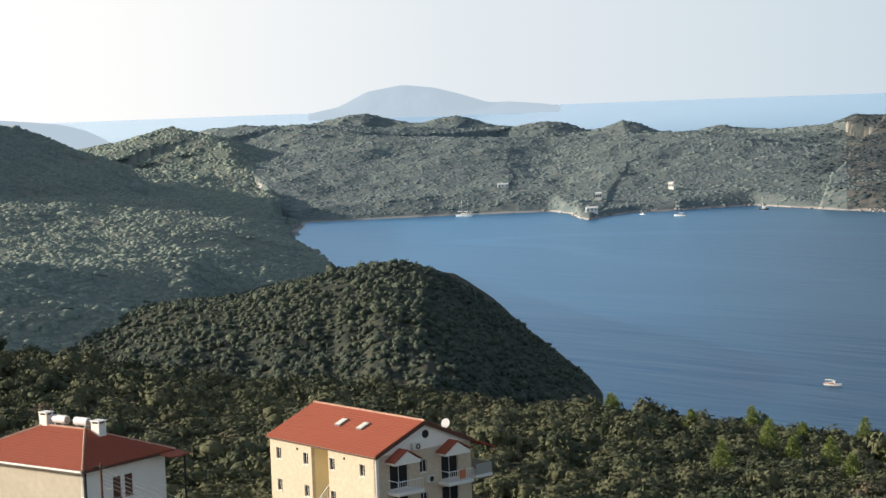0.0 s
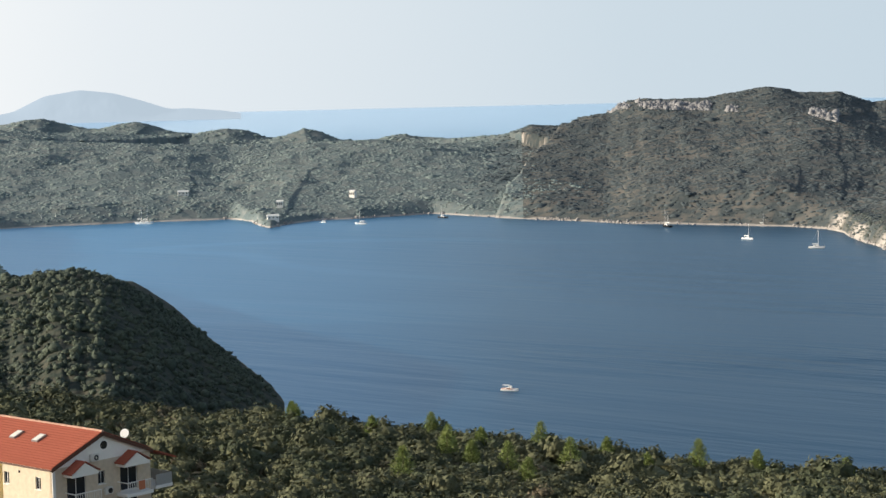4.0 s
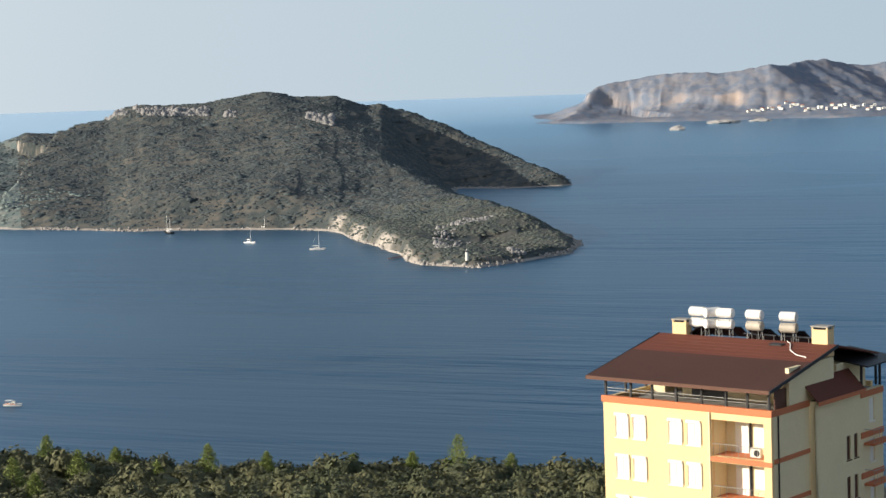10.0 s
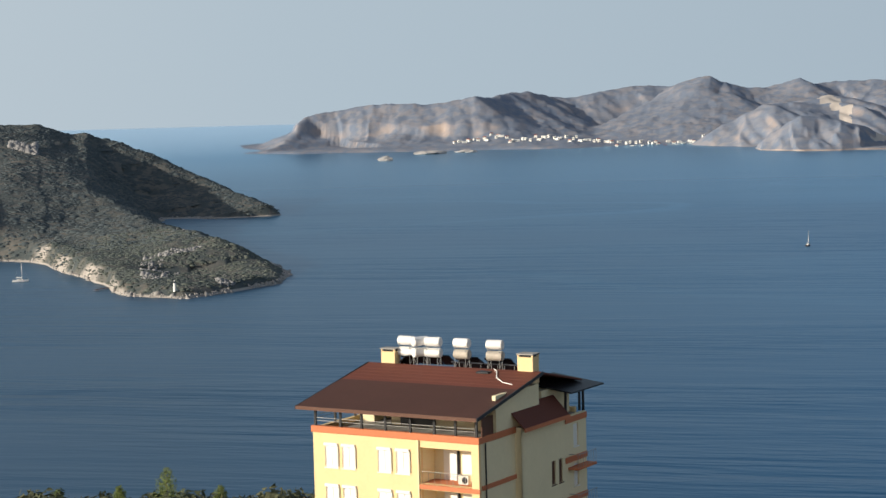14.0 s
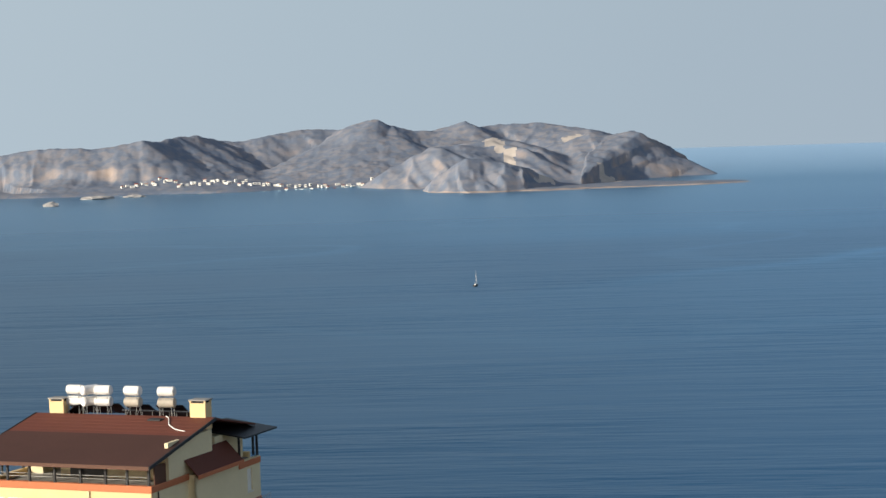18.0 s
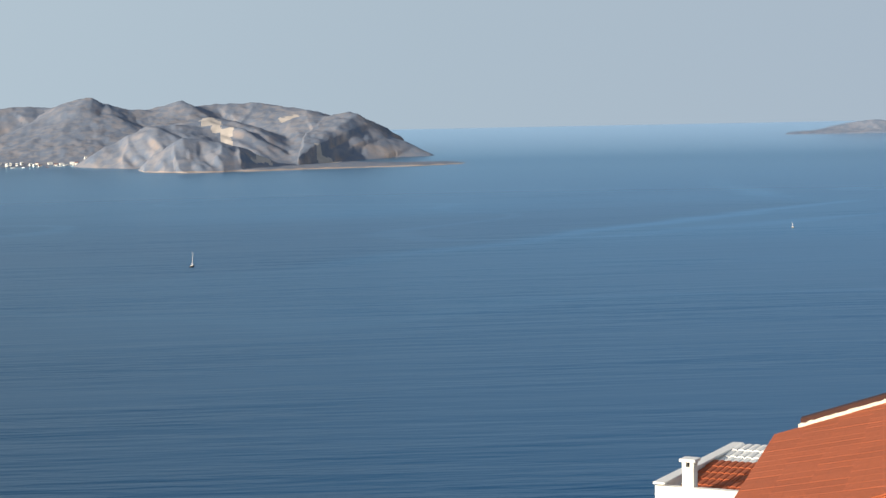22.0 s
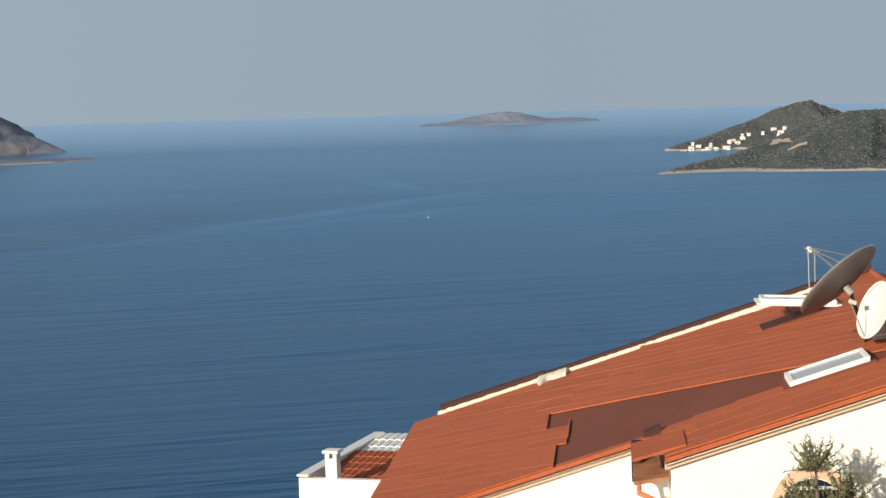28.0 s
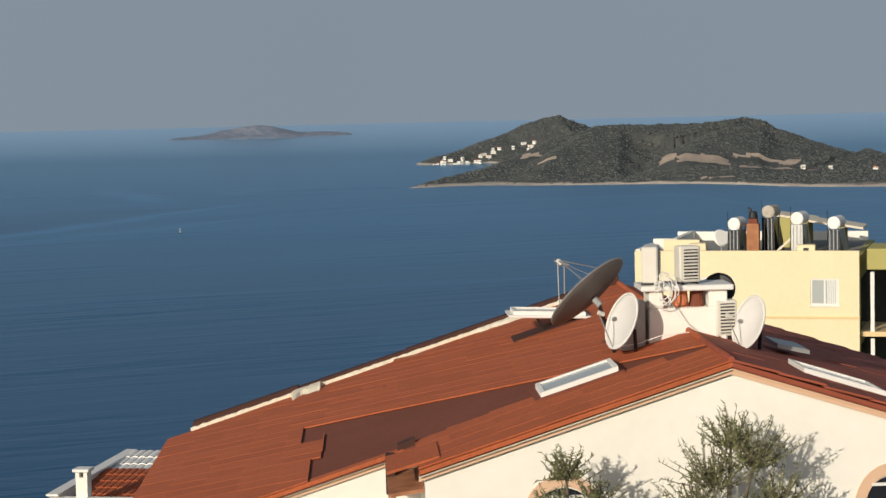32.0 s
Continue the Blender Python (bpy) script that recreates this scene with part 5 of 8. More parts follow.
        for q in range(9):
            x = B0 + 0.05 + (B1 - B0 - 0.1) * q / 8
            rod(bm, (x, 0.08, z - 2.15), (x, 0.08, z - 1.35), 0.012, 5)
        part("railing", bm, M_steel, b)
    part("downpipe", rd((B0 - 0.12, -0.07, 0.5), (B0 - 0.12, -0.07, TOP - 0.45), 0.05, 8), M_cream, t)
    part("downpipe", rd((W + 0.07, 0.8, 0.5), (W + 0.07, 0.8, TOP - 0.45), 0.05, 8), M_black, t)
    # roof terrace: floor, rear rooms, posts and rail
    part("terrace_floor", bx(0.3, W - 0.3, 0.3, D - 0.3, TOP - 0.6, TOP - 0.45), M_concrete, t)
    rooms = part("penthouse", bx(3.4, W - 1.6, 4.6, 9.4, TOP - 0.45, TOP + 1.9), M_cream, t)
    part("door_glass", bx(4.2, 7.0, 4.52, 4.597, TOP - 0.4, TOP + 1.3), M_dark, rooms)
    part("penthouse", bx(0.5, 1.6, 5.2, 9.0, TOP - 0.45, TOP + 2.2), M_cream, t)
    part("end_wall", bx(W - 0.28, W - 0.02, 2.4, 8.4, TOP - 0.1, TOP + 2.4), M_cream, t)
    part("wood_panel", bx(W - 0.3, W - 0.22, 0.9, 2.38, TOP - 0.1, TOP + 1.15), M_wood, t)
    for q, x in enumerate((0.15, 2.2, 3.9, 5.8, 7.75, 9.6, 11.2, W - 0.2)):
        part("post", bx(x - 0.07, x + 0.07, 0.06, 0.2, TOP + 0.02, TOP + 1.28), M_black, t)
    for y in (2.5, 5.0):
        part("post", bx(0.08, 0.22, y - 0.07, y + 0.07, TOP - 0.1, TOP + 1.6), M_black, t)
    for z in (0.35, 0.55):
        part("rail", rd((0.1, 0.12, TOP + z), (W - 0.1, 0.12, TOP + z), 0.022, 6), M_steel, t)
        part("rail", rd((0.12, 0.1, TOP + z + 0.15), (0.12, 6.0, TOP + z + 0.15), 0.022, 6), M_steel, t)
    # the large brown roof and its fall behind the ridge
    E, R = TOP + 1.27, TOP + 3.1
    bm = prism(bmesh.new(), [(-0.75, -0.8, E), (W + 0.35, -0.8, E), (W + 0.35, 8.3, R), (-0.75, 8.3, R)], (0, 0, 0.14))
    roof = part("roof", bm, M_brown, t)
    zm = E + (R - E) * 0.6
    # the lower part of the roof is a darker brown
    part("felt_strip", prism(bmesh.new(), [(-0.74, -0.79, E + 0.144), (W + 0.34, -0.79, E + 0.144), (W + 0.34, 4.66, zm + 0.144), (-0.74, 4.66, zm + 0.144)], (0, 0, 0.02)), M_felt, roof, "darker strip over the lower roof")
    part("eave_board", bx(-0.78, W + 0.38, -0.86, -0.803, E - 0.08, E + 0.16), M_wood, roof)
    for x in (-0.84, W + 0.355):
        part("verge_board", prism(bmesh.new(), [(x, -0.86, E - 0.08), (x + 0.085, -0.86, E - 0.08), (x + 0.085, 8.3, R - 0.05), (x, 8.3, R - 0.05)], (0, 0, 0.23)), M_black, roof)
    for k in range(14):
        y = -0.8 + 9.1 * (k + 1) / 15
        z = E + (R - E) * (k + 1) / 15 + 0.142
        part("felt_lap", prism(bmesh.new(), [(-0.75, y, z), (W + 0.35, y, z), (W + 0.35, y + 0.03, z + 0.006), (-0.75, y + 0.03, z + 0.006)], (0, 0, 0.012)), M_brown, roof)
    part("roof", prism(bmesh.new(), [(-0.5, 8.35, R), (W + 0.2, 8.35, R), (W + 0.2, D, R - 1.3), (-0.5, D, R - 1.3)], (0, 0, 0.12)), M_brown, t)
    # side roofs
    part("side_roof", prism(bmesh.new(), [(W + 0.95, 4.5, TOP - 0.15), (W + 0.95, 11.0, TOP - 0.15), (W - 0.3, 11.0, TOP + 1.15), (W - 0.3, 4.5, TOP + 1.15)], (0, 0, 0.1)), M_brown, t)
    part("side_roof_trim", bx(W + 0.955, W + 1.03, 4.5, 11.0, TOP - 0.3, TOP - 0.04), M_orange, t)
    can = part("canopy", prism(bmesh.new(), [(W - 2.6, 10.5, TOP + 2.0), (W + 1.4, 10.5, TOP + 1.45), (W + 1.4, D + 1.0, TOP + 1.45), (W - 2.6, D + 1.0, TOP + 2.0)], (0, 0, 0.1)), M_black, t)
    for x, y in ((W + 0.35, D - 0.2), (W + 0.35, 11.6), (W + 0.05, D - 0.2)):
        part("canopy_post", bx(x - 0.07, x + 0.07, y - 0.07, y + 0.07, TOP - 0.3, TOP + 1.5), M_black, can)
    part("penthouse", bx(W - 2.2, W - 0.4, 9.5, 13.6, TOP - 0.3, TOP + 1.7), M_cream, t)
    # rear corner balconies
    for k in range(3):
        z = TOP - 4.1 - 2.8 * k
        b = part("balcony", bx(W + 0.455, W + 1.25, 11.6, D, z, z + 0.16, bevel=0.02), M_orange, t)
        bm = bmesh.new()
        for q in range(8):
            rod(bm, (W + 1.22, 11.65 + 0.4 * q, z + 0.16), (W + 1.22, 11.65 + 0.4 * q, z + 1.1), 0.014, 5)
        rod(bm, (W + 1.22, 11.6, z + 1.1), (W + 1.22, D, z + 1.1), 0.025, 6)
        rod(bm, (W + 0.5, 11.65, z + 1.1), (W + 1.22, 11.65, z + 1.1), 0.025, 6)
        part("railing", bm, M_steel, b)
    # on the roof: chimneys and heaters
    ridge = lambda x, y, z: m @ Matrix.Translation((x, y, TOP + z))
    chimney(ridge(0.75, 8.9, 2.95), 1.15, 0.8, 1.3, M_yellow, "yellow rendered chimney on the brown roof")
    chimney(ridge(W - 0.9, 8.6, 2.95), 1.2, 0.9, 1.45, M_yellow, "yellow rendered chimney at the roof's end")
    for x, st, tl in ((1.9, False, 0), (3.05, False, 62), (4.15, False, 6), (6.5, True, 0), (9.15, True, 8)):
        solar_heater(ridge(x, 9.2, 2.75) @ Matrix.Rotation(radians(tl), 4, "Z"), "pair of stacked white water tanks on a steel rack" if not st else "stacked water tanks, one stained grey, on a rack", True, st)
    for k in range(5):
        tt = thing("solar_collector", ridge(6.0 + 1.35 * k, 10.1, 2.6), "dark tilted solar collector behind the ridge", "solar panel", "solar collectors")
        part("panel", prism(bmesh.new(), [(-0.6, -0.6, 0.75), (0.6, -0.6, 0.75), (0.6, 0.5, 0.0), (-0.6, 0.5, 0.0)], (0, 0.04, 0.08)), M_panel, tt)
        part("panel_leg", rd((0.4, -0.5, 0.75), (0.4, -0.5, -0.6), 0.02, 6), M_steel, tt)
        part("panel_leg", rd((-0.4, -0.5, 0.75), (-0.4, -0.5, -0.6), 0.02, 6), M_steel, tt)
    hose = thing("water_hose", ridge(9.6, 8.2, 3.25), "white water pipe lying over the roof", "pipe")
    bm = bmesh.new()
    pts = [(0, 0, 0), (0.5, -0.5, -0.06), (1.1, -1.6, -0.32), (2.0, -2.4, -0.48), (2.9, -2.7, -0.55)]
    for p, q in zip(pts, pts[1:]):
        rod(bm, p, q, 0.035, 6)
    part("pipe", bm, M_paint, hose)
    tr = thing("roof_hatch", ridge(9.2, 7.6, 2.96), "small dark open hatch in the brown roof", "roof hatch")
    part("lid", bx(-0.5, 0.5, -0.4, 0.3, 0.08, 0.2, bevel=0.02), M_black, tr)
    ac = thing("air_conditioner", m @ Matrix.Translation((B1 - 1.0, 0.75, TOP - 3.28)), "white air conditioner unit standing on the balcony", "air conditioner")
    part("casing", bx(-0.4, 0.4, -0.15, 0.15, 0, 0.6, bevel=0.03), M_plastic, ac)
    part("fan_grille", rd((0.1, -0.16, 0.3), (0.1, -0.152, 0.3), 0.22, 16), M_black, ac)
    return t


yellow_block()


# ---- the stone house ----
def stone_house():
    F = at(-2.27, 160.0)
    a, b = Vector((-0.637, 0.771, 0)), Vector((0.771, 0.637, 0))
    L, Wd, Z = 15.76, 10.53, 12.0
    # local x runs from the far end of the long wall to the front corner, y into the house
    O = F + a * L
    m = frame_from(O, -a, 69.5 - Z)
    t = thing("stone_house", m, "cream stone house with a red tiled gable roof", "house")
    along = lambda f: f * L
    wins = []
    for k in range(3):
        z = Z - 0.85 - 2.9 * k
        for f in (0.085, 0.35, 0.60, 0.875):
            wins.append((along(f) - 0.36, along(f) + 0.36, z - 1.05, z))
    rec = (along(0.405), along(0.565), 0.6, Z - 0.25)
    wall_with_holes("wall", L, 0, Z, 0.35, wins + [rec], M_stone, t, Matrix.Identity(4))
    for w in wins:
        window(t, Matrix.Identity(4), *w)
    for f in (0.27, 0.715):
        part("vent", bx(along(f) - 0.12, along(f) + 0.12, -0.02, 0.0, Z - 0.75, Z - 0.55), M_dark, t)
    # stair recess
    part("recess_wall", bx(rec[0], rec[1], 2.2, 2.4, 0, Z - 0.25), M_cream, t)
    part("recess_wall", bx(rec[0] - 0.2, rec[0], 0.35, 2.4, 0, Z - 0.25), M_cream, t)
    part("recess_wall", bx(rec[1], rec[1] + 0.2, 0.35, 2.4, 0, Z - 0.25), M_cream, t)
    stairs = part("stairs", bx(rec[0], rec[1], 1.4, 2.2, 5.6, 5.8), M_concrete, t)
    for k in range(14):
        x = rec[0] + 0.15 + k * 0.17
        part("step", bx(x, x + 0.19, 0.3, 1.4, 5.8 + 0.17 * k - 0.4, 5.8 + 0.17 * k), M_concrete, stairs)
    bm = bmesh.new()
    rod(bm, (rec[0], 0.15, 6.5), (rec[1], 0.15, 8.9), 0.05, 6)
    for k in range(7):
        x = rec[0] + 0.1 + k * 0.38
        rod(bm, (x, 0.15, 5.6 + 0.36 * k), (x, 0.15, 6.5 + 0.36 * k), 0.03, 6)
    part("stair_rail", bm, M_paint, stairs)
    # gable wall: local x of this wall runs into the house
    gm = Matrix.Translation((L, 0, 0)) @ Matrix.Rotation(radians(90), 4, "Z")
    doors = [(1.45, 3.45, 8.95, 11.2), (7.15, 9.05, 8.95, 11.2), (1.45, 3.45, 6.05, 8.3), (7.15, 9.05, 6.05, 8.3)]
    gw = [(4.75, 5.5, 9.95, 11.05), (4.75, 5.5, 7.05, 8.15)]
    wall_with_holes("wall", Wd, 0, Z, 0.35, doors + gw, M_stone, t, gm)
    for w in gw:
        window(t, gm, *w)
    for d in doors:
        dr = window(t, gm, d[0], d[1], d[2], d[3], name="balcony_door")
    part("gable", prism(bmesh.new(), [(L - 0.3, 0, Z), (L - 0.3, Wd, Z), (L - 0.3, Wd / 2, Z + 2.17)], (0.3, 0, 0)), M_white, t)
    part("gable", prism(bmesh.new(), [(0, 0, Z), (0, Wd, Z), (0, Wd / 2, Z + 2.17)], (0.3, 0, 0)), M_white, t)
    part("wall", bx(0, 0.35, 0.35, Wd, 0, Z), M_stone, t)
    part("wall", bx(0.35, L - 0.35, Wd - 0.35, Wd, 0, Z), M_stone, t)
    part("oculus", rd((L - 0.05, Wd / 2 + 0.2, Z + 1.25), (L + 0.04, Wd / 2 + 0.2, Z + 1.25), 0.36, 20), M_dark, t)
    part("corner_stone", bx(L - 0.02, L + 0.06, -0.06, 0.25, 0, Z - 0.05), M_paint, t)
    # porches with little gables, slabs and rails
    for y0, y1 in ((1.2, 3.8), (6.8, 9.4)):
        pc = part("porch_roof", prism(bmesh.new(), [(L + 0.01, y0 - 0.25, Z - 0.55), (L + 1.25, y0 - 0.25, Z - 0.55), (L + 1.25, (y0 + y1) / 2, Z + 0.35), (L + 0.01, (y0 + y1) / 2, Z + 0.35)], (0, 0, 0.1)), M_tile, t)
        part("porch_slope", prism(bmesh.new(), [(L + 0.01, y1 + 0.25, Z - 0.55), (L + 1.25, y1 + 0.25, Z - 0.55), (L + 1.25, (y0 + y1) / 2 + 0.01, Z + 0.35), (L + 0.01, (y0 + y1) / 2 + 0.01, Z + 0.35)], (0, 0, 0.1)), M_tile, pc)
        part("porch_gable", prism(bmesh.new(), [(L + 1.1, y0 - 0.1, Z - 0.6), (L + 1.1, y1 + 0.1, Z - 0.6), (L + 1.1, (y0 + y1) / 2, Z + 0.3)], (0.1, 0, 0)), M_white, pc)
        part("porch_beam", bx(L + 0.01, L + 1.2, y0 - 0.1, y1 + 0.1, Z - 0.8, Z - 0.605), M_white, pc)
        for z in (8.9, 6.0):
            bl = part("balcony", bx(L + 0.01, L + 1.5, y0 - 0.1, y1 + 0.2, z - 0.3, z, bevel=0.03), M_paint, t)
            bm = bmesh.new()
            for y in np.linspace(y0, y1 + 0.1, 12):
                rod(bm, (L + 1.42, float(y), z), (L + 1.42, float(y), z + 0.95), 0.025, 6)
            rod(bm, (L + 1.42, y0 - 0.05, z + 0.95), (L + 1.42, y1 + 0.15, z + 0.95), 0.045, 6)
            rod(bm, (L + 0.1, y0 - 0.05, z + 0.95), (L + 1.42, y0 - 0.05, z + 0.95), 0.045, 6)
            part("railing", bm, M_paint, bl)
    # roof: boards under rows of tiles
    ov, rise = 0.20, 2.2
    s = rise / (Wd / 2)
    for sgn in (0, 1):
        y_e, y_r = (-ov, Wd / 2) if sgn == 0 else (Wd + ov, Wd / 2)
        ze = Z - ov * s + 0.1
        part("roof_deck", prism(bmesh.new(), [(-ov, y_e, ze), (L + ov, y_e, ze), (L + ov, y_r, Z + rise + 0.1), (-ov, y_r, Z + rise + 0.1)], (0, 0, 0.1)), M_wood if sgn else M_tile, t)
    slope_len = math.hypot(Wd / 2 + ov, rise + ov * s)
    n_d, n_a = int(slope_len / 0.34), int((L + 2 * ov) / 0.25)
    top_z = Z + rise + 0.22
    tile_stuff(t, (-ov, Wd / 2, top_z), (1, 0, 0), (0, -1, -s), n_a, n_d, (L + 2 * ov) / n_a, slope_len / n_d, M_tile)
    tile_stuff(t, (-ov, Wd / 2, top_z), (1, 0, 0), (0, 1, -s), n_a, n_d, (L + 2 * ov) / n_a, slope_len / n_d, M_tile)
    for k in range(42):
        x = -ov + (L + 2 * ov) * (k + 0.5) / 42
        part("ridge_tile", rd((x - 0.2, Wd / 2, top_z + 0.02), (x + 0.2, Wd / 2, top_z + 0.045), 0.11, 8, 0.13), M_ridge, t)
    for x in (-ov - 0.05, L + ov):
        part("verge_board", prism(bmesh.new(), [(x, -ov, Z - ov * s - 0.12), (x + 0.05, -ov, Z - ov * s - 0.12), (x + 0.05, Wd / 2, Z + rise - 0.12), (x, Wd / 2, Z + rise - 0.12)], (0, 0, 0.32)), M_wood, t)
        part("verge_board", prism(bmesh.new(), [(x, Wd + ov, Z - ov * s - 0.12), (x + 0.05, Wd + ov, Z - ov * s - 0.12), (x + 0.05, Wd / 2 + 0.01, Z + rise - 0.12), (x, Wd / 2 + 0.01, Z + rise - 0.12)], (0, 0, 0.32)), M_wood, t)
    part("gutter", rd((-ov, -ov - 0.05, Z - ov * s + 0.02), (L + ov, -ov - 0.05, Z - ov * s + 0.02), 0.07, 8), M_wood, t)
    for fx in (0.44, 0.64):
        x, y = fx * L, Wd / 2 - 2.2
        z = Z + rise - 2.2 * s + 0.3
        rot = Matrix.Translation((x, y, z)) @ Matrix.Rotation(math.atan(s), 4, "X")
        sk = part("skylight", box(bmesh.new(), -0.4, 0.4, -0.55, 0.55, 0, 0.14, rot), M_steel, t, "pale metal-framed roof window")
        part("skylight_pane", box(bmesh.new(), -0.33, 0.33, -0.48, 0.48, 0.142, 0.16, rot), M_plastic, sk)
    # side wing roof, dish, air conditioner
    wg = part("wing_roof", prism(bmesh.new(), [(L - 5.5, Wd + 0.4, Z - 0.2), (L + 0.9, Wd + 0.4, Z - 0.2), (L + 0.9, Wd + 2.2, Z - 0.9), (L - 5.5, Wd + 2.2, Z - 0.9)], (0, 0, 0.14)), M_tile, t)
    bl = part("balcony", bx(L - 5.0, L + 0.6, Wd + 0.005, Wd + 2.0, 8.6, 8.9, bevel=0.03), M_paint, t)
    for q in range(4):
        part("glass_rail", bx(L - 4.9 + 1.38 * q, L - 3.6 + 1.38 * q, Wd + 1.93, Wd + 1.96, 8.9, 9.85), M_steel, bl)
    part("glass_rail", bx(L + 0.54, L + 0.57, Wd + 0.1, Wd + 1.9, 8.9, 9.85), M_steel, bl)
    part("foundation", bx(0.3, L - 0.3, 0.3, Wd - 0.3, -6, 0.02), M_concrete, t)
    ac = thing("air_conditioner", m @ Matrix.Translation((L + 0.2, Wd / 2 - 1.0, Z + 0.05)), "white air conditioner unit fixed under the gable", "air conditioner")
    part("casing", bx(-0.19, 0.15, -0.42, 0.42, 0, 0.62, bevel=0.03), M_plastic, ac)
    part("fan_grille", rd((0.155, 0.1, 0.31), (0.165, 0.1, 0.31), 0.24, 16), M_black, ac)
    part("fan_grille", rd((0.166, 0.1, 0.31), (0.17, 0.1, 0.31), 0.1, 12), M_plastic, ac)
    ac = thing("air_conditioner", m @ Matrix.Translation((L + 0.2, Wd / 2 + 0.4, 9.0)), "white air conditioner unit beside the balcony", "air conditioner")
    part("casing", bx(-0.19, 0.15, -0.42, 0.42, 0, 0.62, bevel=0.03), M_plastic, ac)
    part("fan_grille", rd((0.155, 0.1, 0.31), (0.165, 0.1, 0.31), 0.24, 16), M_black, ac)
    cl = thing("towel", m @ Matrix.Translation((L + 1.47, 8.3, 9.1)), "orange towel hung over the balcony railing", "towel")
    part("cloth", bx(0, 0.03, -0.35, 0.35, 0, 0.78, bevel=0.01), M_orange, cl)
    return t, m, L, Wd, Z


HOUSE, HOUSE_M, HL, HW, HZ = stone_house()


# ---- the hip-roofed house ----
def hip_house():
    F = at(-11.05, 140.0)
    a, b = Vector((-0.8, 0.6, 0)), Vector((0.6, 0.8, 0))
    L, Wd, Z = 13.0, 8.4, 6.0
    O = F + b * 0.6 + a * (L + 0.6)
    m = frame_from(O, -a, 73.5 - Z)
    t = thing("hip_roof_house", m, "white house with a red tiled hip roof", "house")
    I = Matrix.Identity(4)
    part("wall", bx(0, L, 0, 0.3, 0, Z), M_limewash, t)
    gm = Matrix.Translation((L, 0, 0)) @ Matrix.Rotation(radians(90), 4, "Z")
    wins = [(2.9, 3.75, 3.3, 4.9), (4.1, 4.95, 3.3, 4.9)]
    wall_with_holes("wall", Wd, 0, Z, 0.3, wins, M_white, t, gm)
    for w in wins:
        window(t, gm, *w, kind="wood", frame_mat=M_wood)
        part("surround", bx(L + 0.002, L + 0.03, w[0] - 0.12, w[0] - 0.01, w[2] - 0.1, w[3] + 0.1), M_paint, t)
    part("wall", bx(0, 0.3, 0.3, Wd, 0, Z), M_white, t)
    part("wall", bx(0.3, L - 0.3, Wd - 0.3, Wd, 0, Z), M_white, t)
    ov, rise = 0.6, 1.95
    h = Wd / 2 + ov
    x0, x1, y0, y1, yr = -ov, L + ov, -ov, Wd + ov, Wd / 2
    p = [(x0, y0, Z), (x1, y0, Z), (x1, y1, Z), (x0, y1, Z), (x0 + h, yr, Z + rise), (x1 - h, yr, Z + rise)]
    bm = bmesh.new()
    v = [bm.verts.new(q) for q in p]
    for f in ((0, 1, 5, 4), (1, 2, 5), (2, 3, 4, 5), (3, 0, 4), (3, 2, 1, 0)):
        bm.faces.new([v[i] for i in f])
    part("roof_deck", bm, M_tile, t)
    s = rise / h
    sl = math.hypot(h, rise)
    nd = int(sl / 0.34)
    tl = sl / nd
    span = x1 - x0
    na = int(span / 0.25)
    run = lambda d: d * h / sl
    tile_stuff(t, (x0, yr, Z + rise + 0.02), (1, 0, 0), (0, -h, -rise), na, nd, span / na, tl, M_tile, limit=lambda x, d: h - run(d) <= x <= span - (h - run(d)))
    nb = int((y1 - y0) / 0.25)
    tile_stuff(t, (x1 - h, y0, Z + rise + 0.02), (0, 1, 0), (h, 0, -rise), nb, nd, (y1 - y0) / nb, tl, M_tile, limit=lambda x, d: h - run(d) <= x <= (y1 - y0) - (h - run(d)))
    for q0, q1 in (((x1, y0, Z + 0.06), (x1 - h, yr, Z + rise + 0.06)), ((x0, y0, Z + 0.06), (x0 + h, yr, Z + rise + 0.06)), ((x1, y1, Z + 0.06), (x1 - h, yr, Z + rise + 0.06)), ((x0 + h, yr, Z + rise + 0.06), (x1 - h, yr, Z + rise + 0.06))):
        q0, q1 = Vector(q0), Vector(q1)
        n = max(3, int((q1 - q0).length / 0.38))
        for k in range(n):
            part("ridge_tile", rd(q0.lerp(q1, k / n), q0.lerp(q1, (k + 1.08) / n), 0.11, 7, 0.09), M_ridge, t)
    part("fascia", bx(x0, x1, y0 - 0.03, y0, Z - 0.16, Z + 0.03), M_paint, t)
    part("fascia", bx(x1, x1 + 0.03, y0, y1, Z - 0.16, Z + 0.03), M_wood, t)
    part("gutter", rd((x0, y0 - 0.1, Z - 0.04), (x1, y0 - 0.1, Z - 0.04), 0.07, 8), M_paint, t)
    part("downpipe", rd((L + 0.06, 0.2, 0.2), (L + 0.06, 0.2, Z - 0.1), 0.05, 8), M_black, t)
    part("porch_post", bx(x1 + 1.0, x1 + 1.12, y1 - 0.2, y1 - 0.08, 0, Z - 0.1), M_black, t)
    part("porch_roof", prism(bmesh.new(), [(L + 0.1, Wd - 1.2, Z - 0.02), (x1 + 1.3, Wd - 1.2, Z - 0.25), (x1 + 1.3, y1 + 0.2, Z - 0.25), (L + 0.1, y1 + 0.2, Z - 0.02)], (0, 0, 0.1)), M_tile, t)
    part("foundation", bx(0.3, L - 0.3, 0.3, Wd - 0.3, -6, 0.02), M_concrete, t)
    top = lambda x, y, z: m @ Matrix.Translation((x, y, Z + z))
